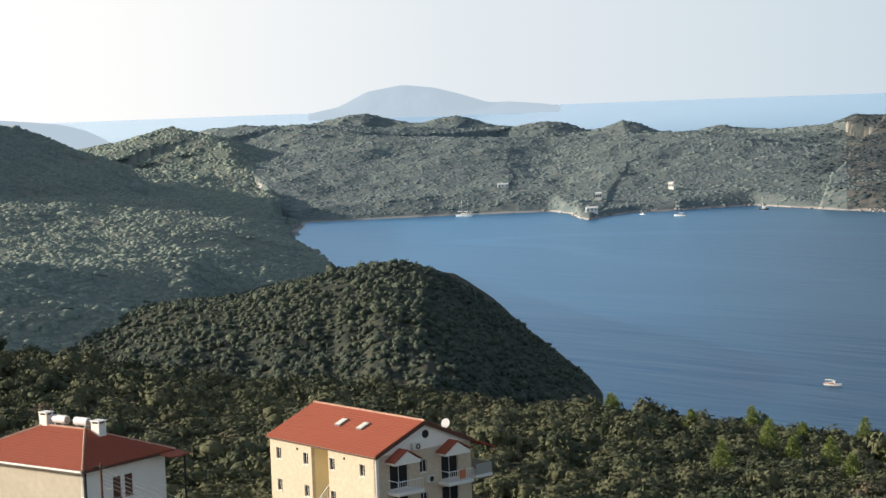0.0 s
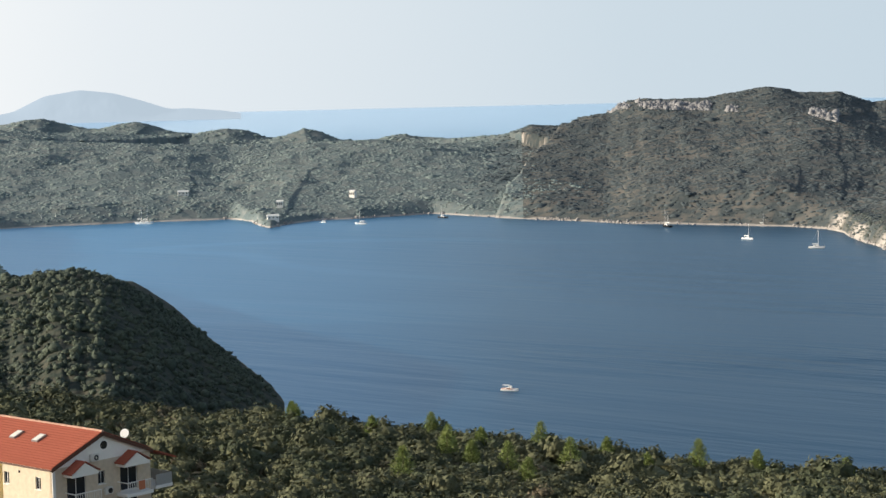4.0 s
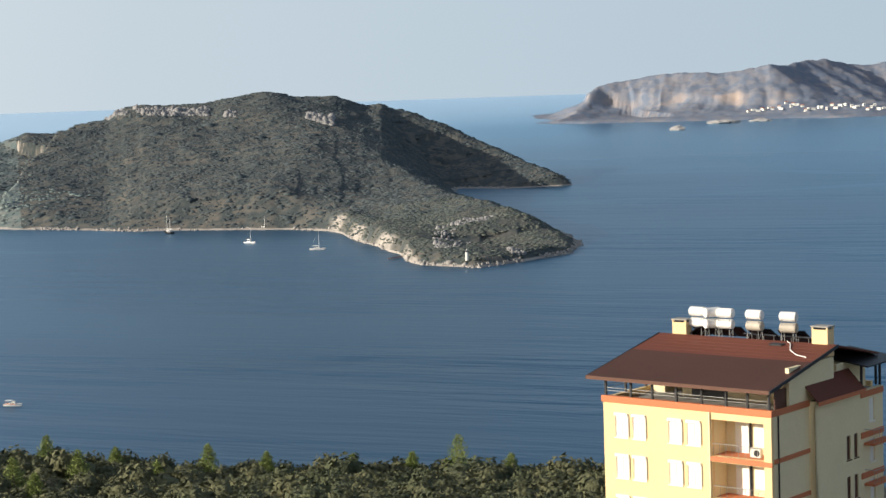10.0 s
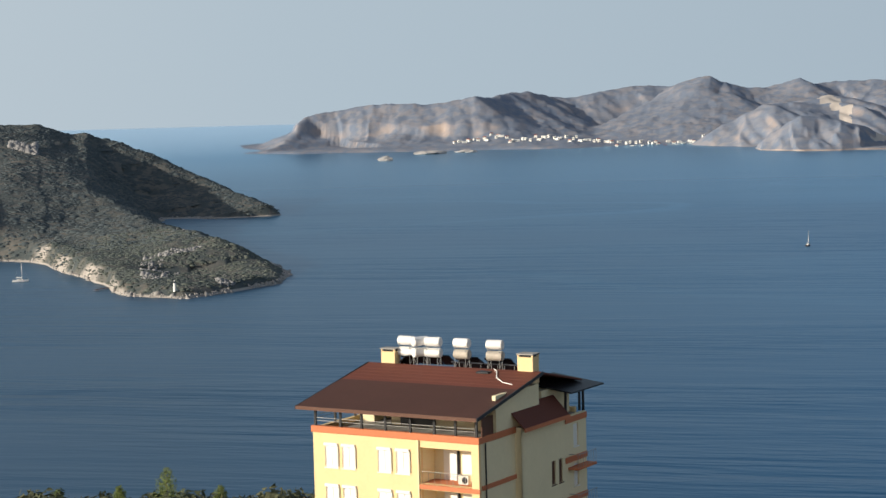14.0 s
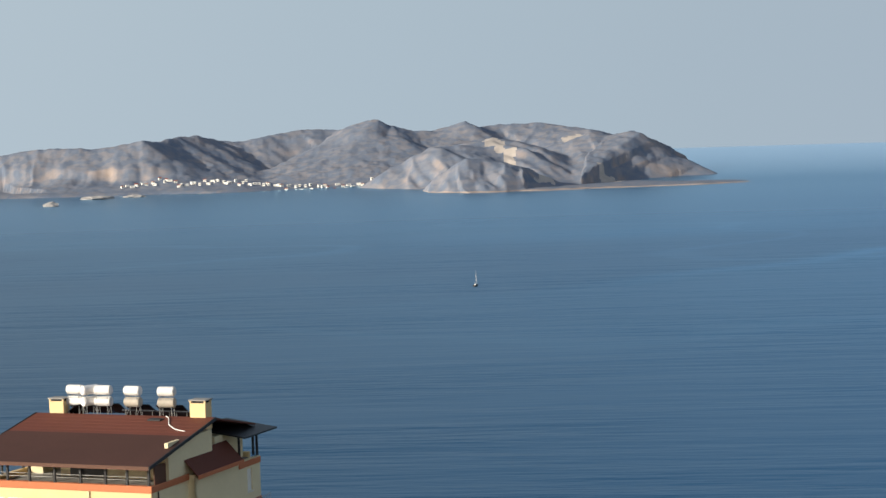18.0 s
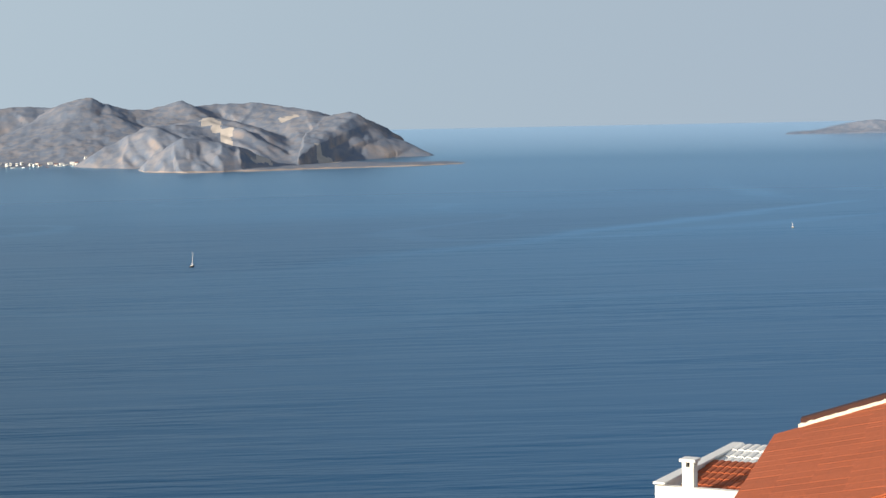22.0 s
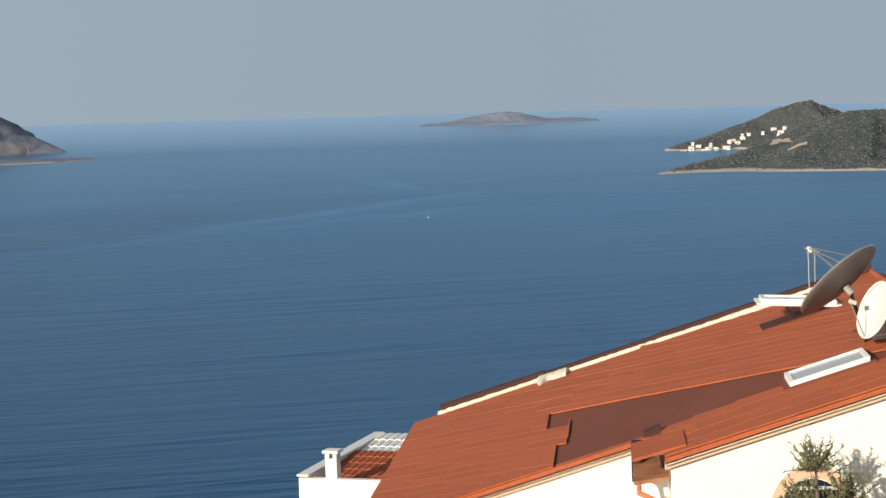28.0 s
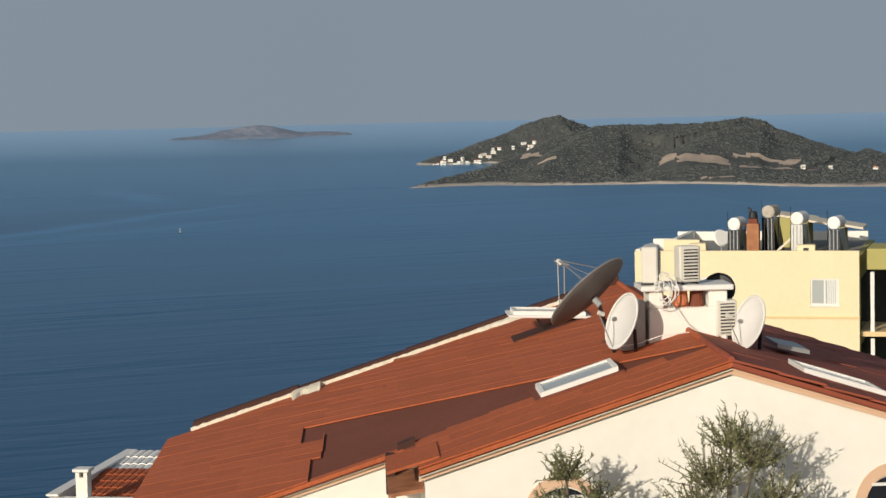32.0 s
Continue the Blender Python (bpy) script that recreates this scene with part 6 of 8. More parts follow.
    chimney(top(x0 + h + 0.1, yr + 0.2, rise - 0.1), 0.85, 0.7, 1.15, M_white, "white chimney at the end of the ridge", M_paint)
    chimney(top(x1 - h + 0.9, yr + 0.6, rise - 0.6), 0.9, 0.75, 1.3, M_white, "white chimney on the tiled hip", M_paint)
    for x in (x0 + h + 1.6, x0 + h + 4.0):
        t2 = thing("water_tank", top(x, yr + 0.35, rise + 0.1), "white water tank lying along the ridge", "water tank", "ridge water tanks")
        part("tank", bevelled(rd((-0.75, 0, 0.45), (0.75, 0, 0.45), 0.33, 18), 0.05, 2), M_tank, t2)
        part("cradle", bx(-0.5, -0.4, -0.2, 0.2, -0.15, 0.2), M_steel, t2)
        part("cradle", bx(0.4, 0.5, -0.2, 0.2, -0.15, 0.2), M_steel, t2)
        part("tank_end", rd((0.75, 0, 0.45), (0.78, 0, 0.45), 0.27, 16), M_rust, t2)
    c = thing("solar_collector", top(x0 + h + 2.9, yr + 0.9, rise - 0.15), "dark solar collector behind the ridge", "solar panel")
    part("panel", prism(bmesh.new(), [(-1.6, 0, 0.55), (1.6, 0, 0.55), (1.6, 1.4, -0.1), (-1.6, 1.4, -0.1)], (0, 0.04, 0.08)), M_panel, c)
    part("panel_frame", bx(-1.65, 1.65, -0.05, 0.0, 0.5, 0.62), M_steel, c)


hip_house()


def tube(bm, pts, r, n=6):
    """One bent round bar through the points."""
    pts = [Vector(p) for p in pts]
    rings = []
    for k, p in enumerate(pts):
        d = (pts[min(k + 1, len(pts) - 1)] - pts[max(k - 1, 0)]).normalized()
        a = d.orthogonal().normalized() if k == 0 else (a - d * a.dot(d)).normalized()
        b = d.cross(a)
        rings.append([bm.verts.new(p + (a * math.cos(6.2832 * q / n) + b * math.sin(6.2832 * q / n)) * r) for q in range(n)])
    for u, v in zip(rings, rings[1:]):
        for q in range(n):
            bm.faces.new((u[q], u[(q + 1) % n], v[(q + 1) % n], v[q]))
    bm.faces.new(rings[0][::-1])
    bm.faces.new(rings[-1])
    return bm


# ---- the orange-roofed house below the camera ----
def roof_house():
    A = Vector((30.36, 6.25, 95.82))
    m = frame_from(A, (0.923, 0.384), A.z)
    S = 0.3166
    t = thing("orange_roof_house", m, "white gabled house with weathered orange sheet roof", "house")
    X1, YL, YR, V = 13.6, 10.55, -9.0, 2.3
    # decks under the sheets
    left = [(0.02, 0, 0), (X1, 0, 0), (X1, YL, -S * YL), (V, YL, -S * YL), (V, 5.1, -S * 5.1), (0.02, 5.1, -S * 5.1)]
    part("roof_deck", prism(bmesh.new(), [(x, y, z - 0.14) for x, y, z in left], (0, 0, 0.1)), M_underlay, t, "brown roofing underlay laid bare")
    part("roof_deck", prism(bmesh.new(), [(x, y, z - 0.14) for x, y, z in [(0.02, 0, 0), (0.02, YR, S * YR), (X1, YR, S * YR), (X1, 0, 0)]], (0, 0, 0.1)), M_underlay, t)
    # sheets of the left slope in slanting courses, with a wedge torn away
    LEAN, TORN, ds, dy = 0.857, 2.14, 0.62, YL / 14
    low = lambda y: float(np.interp(y, [0, 0.2, 1.5, 3.0, 4.8, 5.4], [1.5, 1.7, 2.62, 2.95, 2.62, 2.4]))
    torn_end = lambda x: 7.22 if x > 6.2 else (6.76 if x > 4.4 else 6.97)
    rng = random.Random(4)

    def cut(poly, a, b, c):
        """The part of a flat outline where a x + b y >= c."""
        out = []
        for p, q in zip(poly, poly[1:] + poly[:1]):
            dp, dq = a * p[0] + b * p[1] - c, a * q[0] + b * q[1] - c
            if dp >= 0:
                out.append(p)
            if dp * dq < 0:
                k = dp / (dp - dq)
                out.append((p[0] + k * (q[0] - p[0]), p[1] + k * (q[1] - p[1])))
        return out

    def sheet_mesh(poly, s0, y0, slant, step):
        """A thin sheet over an outline, its lower edge proud of the next course."""
        bm = bmesh.new()
        lift = lambda x, y: -S * (y - y0) + 0.003 * (1 - (x - slant * y - s0) / step)
        prism(bm, [(x, y - y0, lift(x, y)) for x, y in poly], (0, 0, 0.028))
        bmesh.ops.recalc_face_normals(bm, faces=bm.faces[:])
        me = bpy.data.meshes.new("roof_sheet")
        bm.to_mesh(me)
        bm.free()
        me.materials.append(M_sheet)
        return me

    whole = sheet_mesh([(LEAN * 0, 0.0), (ds, 0.0), (ds + LEAN * dy, dy), (LEAN * dy, dy)], 0.0, 0.0, LEAN, ds)

    def lay(me, x, y):
        ob = new("roof_sheet", me)
        ob.parent = t
        ob.matrix_local = Matrix.Translation((x, y, -S * y - 0.03 + rng.uniform(0, 0.005)))

    for j in range(14):
        y0 = j * dy
        for k in range(-17, 20):
            s0 = TORN + k * ds
            full = [(s0 + LEAN * y0, y0), (s0 + ds + LEAN * y0, y0), (s0 + ds + LEAN * (y0 + dy), y0 + dy), (s0 + LEAN * (y0 + dy), y0 + dy)]
            edge = V if y0 > 4.6 else 0.02
            poly = cut(cut(full, 1, 0, edge), -1, 0, -X1)
            if k < 0:
                if len(poly) < 3 or y0 + dy < 6.7:
                    continue
                poly = cut(poly, 0, 1, torn_end(sum(p[0] for p in poly) / len(poly)))
            if len(poly) < 3:
                continue
            if poly == full:
                lay(whole, s0 + LEAN * y0, y0)
            else:
                lay(sheet_mesh([(x - s0 - LEAN * y0, y - y0) for x, y in poly], 0.0, 0.0, LEAN, ds), s0 + LEAN * y0, y0)
        # the strip along the near verge
        if y0 < 5.0:
            wide = low(y0 + dy / 2)
            for k in range(4):
                poly = cut([(0.02 + wide * k / 4, 0.0), (wide * (k + 1) / 4, 0.0), (wide * (k + 1) / 4, min(dy, 5.1 - y0)), (0.02 + wide * k / 4, min(dy, 5.1 - y0))], -1, LEAN, -(TORN + LEAN * y0))
                if len(poly) > 2:
                    lay(sheet_mesh(poly, wide * k / 4, 0.0, 0.0, wide / 4), 0.0, y0)
    # laps where thicker sheets begin, their shadow lines laid as dark strips
    for s0, ya, yb in ((5.25, 5.5, 7.3), (9.0, 1.6, 5.4)):
        part("sheet_edge", prism(bmesh.new(), [(s0 + LEAN * ya, ya, -S * ya), (s0 + LEAN * ya + 0.05, ya, -S * ya), (s0 + LEAN * yb + 0.05, yb, -S * yb), (s0 + LEAN * yb, yb, -S * yb)], (0, 0, 0.045)), M_underlay, t)
    # right slope sheets, in a darker red that carries the slope's shade
    ny2 = 12
    dy2 = -YR / ny2
    me2 = bpy.data.meshes.new("roof_sheet")
    bm = prism(bmesh.new(), [(0, 0, 0), (1.34, 0, 0), (1.34, -dy2 - 0.05, -S * (dy2 + 0.05) + 0.03), (0, -dy2 - 0.05, -S * (dy2 + 0.05) + 0.03)], (0, 0, 0.04))
    bmesh.ops.recalc_face_normals(bm, faces=bm.faces[:])
    bm.to_mesh(me2)
    bm.free()
    me2.materials.append(M_tile)
    for i in range(10):
        for j in range(ny2):
            ob = new("roof_sheet", me2)
            ob.parent = t
            ob.matrix_local = Matrix.Translation((i * 1.36, -j * dy2, -S * j * dy2 - 0.03 + rng.uniform(0, 0.015)))
    for k in range(26):
        x = 0.05 + 0.52 * k
        part("ridge_cap", rd((x, 0, 0.0), (x + 0.55, 0, 0.008), 0.055, 8, 0.062), M_sheet if k > 4 else M_tile, t)
    # far verge: dark flashing with foam squeezed out
    for a, b, h in ((0.0, 4.98, 0.12), (4.98, 7.5, 0.10), (7.5, 9.95, 0.14)):
        part("verge_flashing", prism(bmesh.new(), [(X1 - 0.05, a, -S * a), (X1 + 0.28, a, -S * a), (X1 + 0.28, b, -S * b), (X1 - 0.05, b, -S * b)], (0, 0, h + 0.05)), M_felt, t, "dark metal verge flashing")
    bm = bmesh.new()
    rng = random.Random(8)
    ring = []
    for k in range(161):
        y = 0.9 + 9.1 * k / 160
        n = noise.noise(Vector((y * 2.3, 0.4, 0))) + 0.5 * noise.noise(Vector((y * 7.1, 3.4, 0)))
        w = (0.13 if y < 3.4 else 0.05) * (0.45 + 1.9 * n)
        if 6.95 < y < 7.65:
            w = 0.55 + 0.5 * noise.noise(Vector((y * 4, 8, 0)))
        w = max(w, 0.012)
        h = 0.05 + 0.12 * min(w, 0.4) + 0.03 * noise.noise(Vector((y * 9, 1, 0)))
        x = X1 - 0.055
        ring.append([bm.verts.new(p) for p in ((x, y, -S * y - 0.02), (x, y, -S * y + h + 0.03), (x - w * 0.55, y, -S * y + h), (x - w, y, -S * y - 0.01))])
    for a, b in zip(ring, ring[1:]):
        for q in range(4):
            bm.faces.new((a[q], a[(q + 1) % 4], b[(q + 1) % 4], b[q]))
    bm.faces.new(ring[0])
    bm.faces.new(ring[-1])
    part("foam_filler", bm, M_foam, t, "pale building foam along the verge")
    # gable wall of the bay, annex wall and return
    DEEP = -9.0
    part("gable_wall", prism(bmesh.new(), [(0.22, 5.0, DEEP), (0.22, 5.0, -S * 5.0 - 0.2), (0.22, 0, -0.2), (0.22, YR + 0.6, S * (YR + 0.6) - 0.2), (0.22, YR + 0.6, DEEP)], (0.28, 0, 0)), M_white, t)
    part("annex_wall", prism(bmesh.new(), [(V + 0.2, 5.0, DEEP), (V + 0.2, 5.0, -S * 5.0 - 0.2), (V + 0.2, YL - 0.3, -S * (YL - 0.3) - 0.2), (V + 0.2, YL - 0.3, DEEP)], (0.28, 0, 0)), M_white, t)
    part("return_wall", bx(0.5, V + 0.2, 4.72, 5.0, DEEP, -S * 5.0 - 0.2), M_white, t)
    part("side_wall", bx(V + 0.48, X1 - 0.3, YL - 0.6, YL - 0.3, DEEP, -S * YL - 0.15), M_white, t)
    part("rear_wall", bx(X1 - 0.55, X1 - 0.3, YR + 0.6, YL - 0.6, DEEP, -S * YL - 0.2), M_white, t)
    # mouldings under the verge
    for x, y0, y1 in ((0.0, 0.0, 5.1), (V, 5.3, YL)):
        for k, (out, h0, h1, mt) in enumerate(((0.12, -0.25, -0.17, M_peach), (0.04, -0.17, -0.11, M_foam), (-0.03, -0.11, -0.035, M_sheet))):
            part("verge_moulding", prism(bmesh.new(), [(x + out, y0, -S * y0 + h0), (x + 0.24, y0, -S * y0 + h0), (x + 0.24, y1, -S * y1 + h0), (x + out, y1, -S * y1 + h0)], (0, 0, h1 - h0)), mt, t)
    for out, h0, h1, mt in ((0.12, -0.25, -0.17, M_peach), (0.04, -0.17, -0.11, M_peach), (-0.03, -0.11, -0.035, M_tile)):
        part("verge_moulding", prism(bmesh.new(), [(out, 0, h0), (0.24, 0, h0), (0.24, YR, S * YR + h0), (out, YR, S * YR + h0)], (0, 0, h1 - h0)), mt, t)
    # the step between bay and annex: flap of sheet, gutter and pipe
    zz = -S * 5.2
    part("loose_sheet", prism(bmesh.new(), [(0.3, 4.75, zz + 0.12), (1.7, 4.75, zz + 0.12), (1.7, 5.62, zz - 0.12), (0.3, 5.62, zz - 0.12)], (0, 0, 0.05)), M_sheet, t)
    part("soffit", prism(bmesh.new(), [(0.3, 5.02, zz - 0.42), (2.2, 5.02, zz - 0.42), (2.2, 5.6, zz - 0.5), (0.3, 5.6, zz - 0.5)], (0, 0, 0.06)), M_brick, t)
    part("gutter_box", bx(1.75, 2.25, 5.45, 5.62, zz - 0.75, zz - 0.1, bevel=0.02), M_felt, t)
    bm = bmesh.new()
    tube(bm, [(1.95, 5.5, zz - 0.7), (1.85, 5.5, zz - 0.95), (1.5, 5.05, zz - 1.1), (0.6, 5.06, zz - 1.12)], 0.05, 8)
    part("downpipe", bm, M_orange, t, "rust-red drain pipe")
    # a solid dark block stands in for the shaded gap
    part("dark_gap", prism(bmesh.new(), [(2.34, 5.1, zz - 0.1), (2.6, 5.1, zz - 0.1), (2.6, 5.1, zz + 0.12), (2.34, 5.1, zz + 0.12)], (0, 0.3, -0.12)), M_felt, t)
    # oval windows with peach surrounds
    for y, z in ((2.75, -2.55), (-2.72, -2.5)):
        bm = bmesh.new()
        ring = 28
        vs = []
        for r, xx in ((0.5, 0.19), (0.68, 0.19), (0.68, 0.225), (0.5, 0.225)):
            vs.append([bm.verts.new((xx, y + r * math.cos(6.2832 * k / ring), z + r * 1.05 * math.sin(6.2832 * k / ring))) for k in range(ring)])
        for a in range(4):
            for k in range(ring):
                bm.faces.new((vs[a][k], vs[a][(k + 1) % ring], vs[(a + 1) % 4][(k + 1) % ring], vs[(a + 1) % 4][k]))
        w = part("round_window", bm, M_peach, t, "round window with peach surround")
        part("pane", rd((0.208, y, z), (0.218, y, z), 0.5, 28), M_dark, w)
        part("window_bar", bx(0.17, 0.207, y - 0.48, y + 0.48, z - 0.05, z + 0.1), M_paint, w)
        part("window_bar", bx(0.18, 0.206, y - 0.03, y + 0.03, z - 0.48, z - 0.05), M_paint, w)
        part("window_rim", bx(0.17, 0.207, y - 0.4, y + 0.4, z + 0.33, z + 0.38), M_paint, w)
    # roof lights
    def roof_light(x0, x1, y0, y1, label, lift=0.0):
        ob = thing("roof_light", m, label, "skylight", "roof lights")
        s = S if y0 >= 0 else -S
        zt = lambda y: -s * y + lift * (y - y0) / (y1 - y0)
        bm = bmesh.new()
        for a, b, c, d in ((x0, x1, y0, y0 + 0.07), (x0, x1, y1 - 0.07, y1), (x0, x0 + 0.07, y0 + 0.07, y1 - 0.07), (x1 - 0.07, x1, y0 + 0.07, y1 - 0.07)):
            prism(bm, [(a, c, zt(c) - 0.02), (b, c, zt(c) - 0.02), (b, d, zt(d) - 0.02), (a, d, zt(d) - 0.02)], (0, 0, 0.15))
        part("kerb", bm, M_paint, ob)
        part("pane", prism(bmesh.new(), [(x0 + 0.07, y0 + 0.07, zt(y0 + 0.07)), (x1 - 0.07, y0 + 0.07, zt(y0 + 0.07)), (x1 - 0.07, y1 - 0.07, zt(y1 - 0.07)), (x0 + 0.07, y1 - 0.07, zt(y1 - 0.07))], (0, 0, 0.10)), M_glass, ob)
        part("flashing", prism(bmesh.new(), [(x0 - 0.1, y0 - 0.1, zt(y0 - 0.1)), (x1 + 0.1, y0 - 0.1, zt(y0 - 0.1)), (x1 + 0.1, y1 + 0.1, zt(y1 + 0.1)), (x0 - 0.1, y1 + 0.1, zt(y1 + 0.1))], (0, 0, 0.045)), M_underlay if not lift else M_paint, ob)
        if lift:
            part("opening", prism(bmesh.new(), [(x0, y0, -s * y0 - 0.02), (x1, y0, -s * y0 - 0.02), (x1, y1, -s * y1 - 0.02), (x0, y1, -s * y1 - 0.02)], (0, 0, 0.05)), M_felt, ob)
            for x in (x0 + 0.1, x1 - 0.1):
                part("prop", rd((x, y1 - 0.7, -s * (y1 - 0.7)), (x, y1 - 0.5, zt(y1 - 0.5)), 0.02, 6), M_black, ob)
    roof_light(2.25, 3.35, 1.55, 2.9, "long white-framed roof light on the orange roof")
    roof_light(10.0, 10.9, 1.2, 2.75, "white-framed roof light propped open on the orange roof", 0.55)
    roof_light(1.2, 2.4, -2.85, -1.45, "long white-framed roof light on the shaded slope")

    # the white chimney stack with its shelf
    st = thing("chimney_stack", m @ Matrix.Translation((4.1, 0, 0)), "low white rendered stack carrying a shelf on the ridge", "chimney")
    part("masonry", bx(0, 0.7, -0.72, 0.72, -0.5, 0.42, bevel=0.03), M_white, st)
    part("pier", bx(0, 0.7, -0.72, -0.38, 0.42, 0.74, bevel=0.02), M_white, st)
    part("pier", bx(0, 0.7, 0.45, 0.72, 0.42, 0.74, bevel=0.02), M_white, st)
    part("shelf", bx(-0.12, 0.85, -0.82, 0.88, 0.74, 0.84, bevel=0.02), M_paint, st)
    part("clay_pot", rd((0.3, 0.1, 0.42), (0.3, 0.1, 0.72), 0.16, 14, 0.13), M_orange, st)
    part("clay_pot", rd((0.3, -0.2, 0.42), (0.3, -0.2, 0.7), 0.14, 14, 0.12), M_underlay, st)
    part("flue_box", bx(0.05, 0.6, 0.78, 1.25, -0.35, 0.55, bevel=0.02), M_steel, st)

    def air_con(p, turn, label, w=0.4):
        ob = thing("air_conditioner", m @ Matrix.Translation(p) @ Matrix.Rotation(radians(turn), 4, "Z"), label, "air conditioner", "rooftop air conditioners")
        part("casing", bx(-0.15, 0.15, -w, w, 0, 0.66, bevel=0.025), M_plastic, ob)
        part("fan_recess", bx(-0.158, -0.151, -w * 0.75, w * 0.6, 0.05, 0.6), M_black, ob)
        for k in range(9):
            part("louvre", bx(-0.172, -0.16, -w * 0.78, w * 0.63, 0.07 + 0.06 * k, 0.10 + 0.06 * k), M_plastic, ob)
        part("foot", bx(-0.16, 0.16, -w * 0.8, -w * 0.65, -0.04, -0.001), M_black, ob)
        part("foot", bx(-0.16, 0.16, w * 0.65, w * 0.8, -0.04, -0.001), M_black, ob)
    air_con((4.5, 0.62, 0.885), 78, "air conditioner unit on the white shelf, seen end on")
    air_con((4.3, -0.02, 0.885), 12, "off-white air conditioner with louvred front on the shelf", 0.2)
    air_con((4.25, -0.68, -0.12), 10, "air conditioner unit standing on the shaded roof", 0.2)
    # cables in loops
    cb = thing("cable_loops", m @ Matrix.Translation((3.95, 0.5, 0.75)), "tangled white cables hanging from the shelf", "cable")
    for k in range(6):
        bm = bmesh.new()
        r2 = random.Random(40 + k)
        cy, cz, ry, rz, tw = r2.uniform(-0.12, 0.10), r2.uniform(-0.05, 0.10), r2.uniform(0.12, 0.25), r2.uniform(0.18, 0.36), r2.uniform(0, 6.28)
        pts = [Vector((-0.04 * k + 0.05 * math.sin(2 * q + tw), cy + ry * math.cos(q) + 0.03 * math.sin(3 * q + tw), cz + rz * math.sin(q) + 0.03 * math.cos(2 * q + tw))) for q in [6.2832 * j / 22 for j in range(20)]]
        tube(bm, pts, 0.010)
        part("loop", bm, M_paint, cb)
    bm = bmesh.new()
    pts = [(0, -0.1, -0.1), (-0.1, -0.35, -0.55), (-0.25, -0.55, -0.72), (-0.3, 0.1, -0.78), (-0.15, 0.45, -0.92), (0.1, 0.75, -1.0)]
    tube(bm, pts, 0.009)
    part("lead", bm, M_paint, cb)

    # dishes
    def dish(centre, facing, radius, foot, label, mat, rim_mat, depth=0.16):
        ob = thing("satellite_dish", m @ Matrix.Translation(foot), label, "satellite dish", "satellite dishes")
        c = Vector(centre) - Vector(foot)
        f = Vector(facing).normalized()
        rot = Matrix.Translation(c) @ f.to_track_quat("Z", "Y").to_matrix().to_4x4()
        bm = bmesh.new()
        seg, rings = 36, 6
        layers = []
        for off in (0.0, -0.025):
            grid = []
            for r in range(rings + 1):
                rr = radius * r / rings
                z = depth * radius * ((r / rings) ** 2 - 1) + off
                grid.append([bm.verts.new((rr * math.cos(6.2832 * k / seg), rr * math.sin(6.2832 * k / seg), z)) for k in range(seg)] if r else [bm.verts.new((0, 0, z))])
            layers.append(grid)
        for grid in layers:
            for k in range(seg):
                bm.faces.new((grid[0][0], grid[1][k], grid[1][(k + 1) % seg]))
                for r in range(1, rings):
                    bm.faces.new((grid[r][k], grid[r + 1][k], grid[r + 1][(k + 1) % seg], grid[r][(k + 1) % seg]))
        for k in range(seg):
            bm.faces.new((layers[0][-1][k], layers[0][-1][(k + 1) % seg], layers[1][-1][(k + 1) % seg], layers[1][-1][k]))
        bmesh.ops.transform(bm, matrix=rot, verts=bm.verts[:])
        d = part("reflector", bm, mat, ob, smooth=True)
        bm = bmesh.new()
        for k in range(seg):
            a0, a1 = 6.2832 * k / seg, 6.2832 * (k + 1) / seg
            rod(bm, rot @ Vector((radius * math.cos(a0), radius * math.sin(a0), 0)), rot @ Vector((radius * math.cos(a1), radius * math.sin(a1), 0)), 0.018, 5)
        part("rim", bm, rim_mat, d)
        back = c - f * (depth * radius + 0.05)
        part("bracket", rd(back, back - f * 0.18, 0.07, 10), M_steel, ob)
        part("mast", rd((0, 0, -0.25), back - f * 0.14, 0.035, 8), M_black, ob)
        feed = c + f * radius * 0.95
        for a in ((0.5, 2.6, 4.7) if radius > 0.6 else (4.7,)):
            part("feed_arm", rd(rot @ Vector((radius * 0.95 * math.cos(a), radius * 0.95 * math.sin(a), 0)), feed, 0.011, 5), M_steel, ob)
        part("feed_horn", rd(feed, feed - f * 0.12, 0.04, 10), M_plastic, ob)
        return ob
    dish((4.3, 1.83, 0.75), (0.38, 0.61, 0.69), 0.86, (4.55, 1.25, -0.36), "large dark satellite dish tilted to the sky", M_dish, M_steel)
    dish((3.6, 1.30, 0.27), (-0.30, 0.88, 0.36), 0.52, (3.85, 1.0, -0.3), "small white satellite dish on a black post", M_tank, M_paint)
    dish((3.7, -1.02, 0.17), (-0.30, 0.89, 0.33), 0.50, (3.95, -1.25, -0.4), "small white satellite dish on the shaded slope", M_tank, M_paint)
    dish((4.95, -0.72, 0.66), (-0.85, 0.35, 0.3), 0.30, (5.1, -0.75, -0.2), "small black satellite dish behind the stack", M_black, M_black)
    an = thing("tv_antenna", m @ Matrix.Translation((13.75, 1.25, -0.42)), "thin metal television antenna with two stays", "antenna")
    part("mast", rd((0, 0, -0.1), (0, 0, 0.92), 0.02, 6), M_steel, an)
    part("boom", rd((0, -0.12, 0.87), (0, 0.24, 0.98), 0.014, 6), M_steel, an)
    for k in range(5):
        part("element", rd((-0.2, -0.1 + 0.08 * k, 0.80 + 0.02 * k), (0.2, -0.1 + 0.08 * k, 0.96 + 0.02 * k), 0.007, 5), M_steel, an)
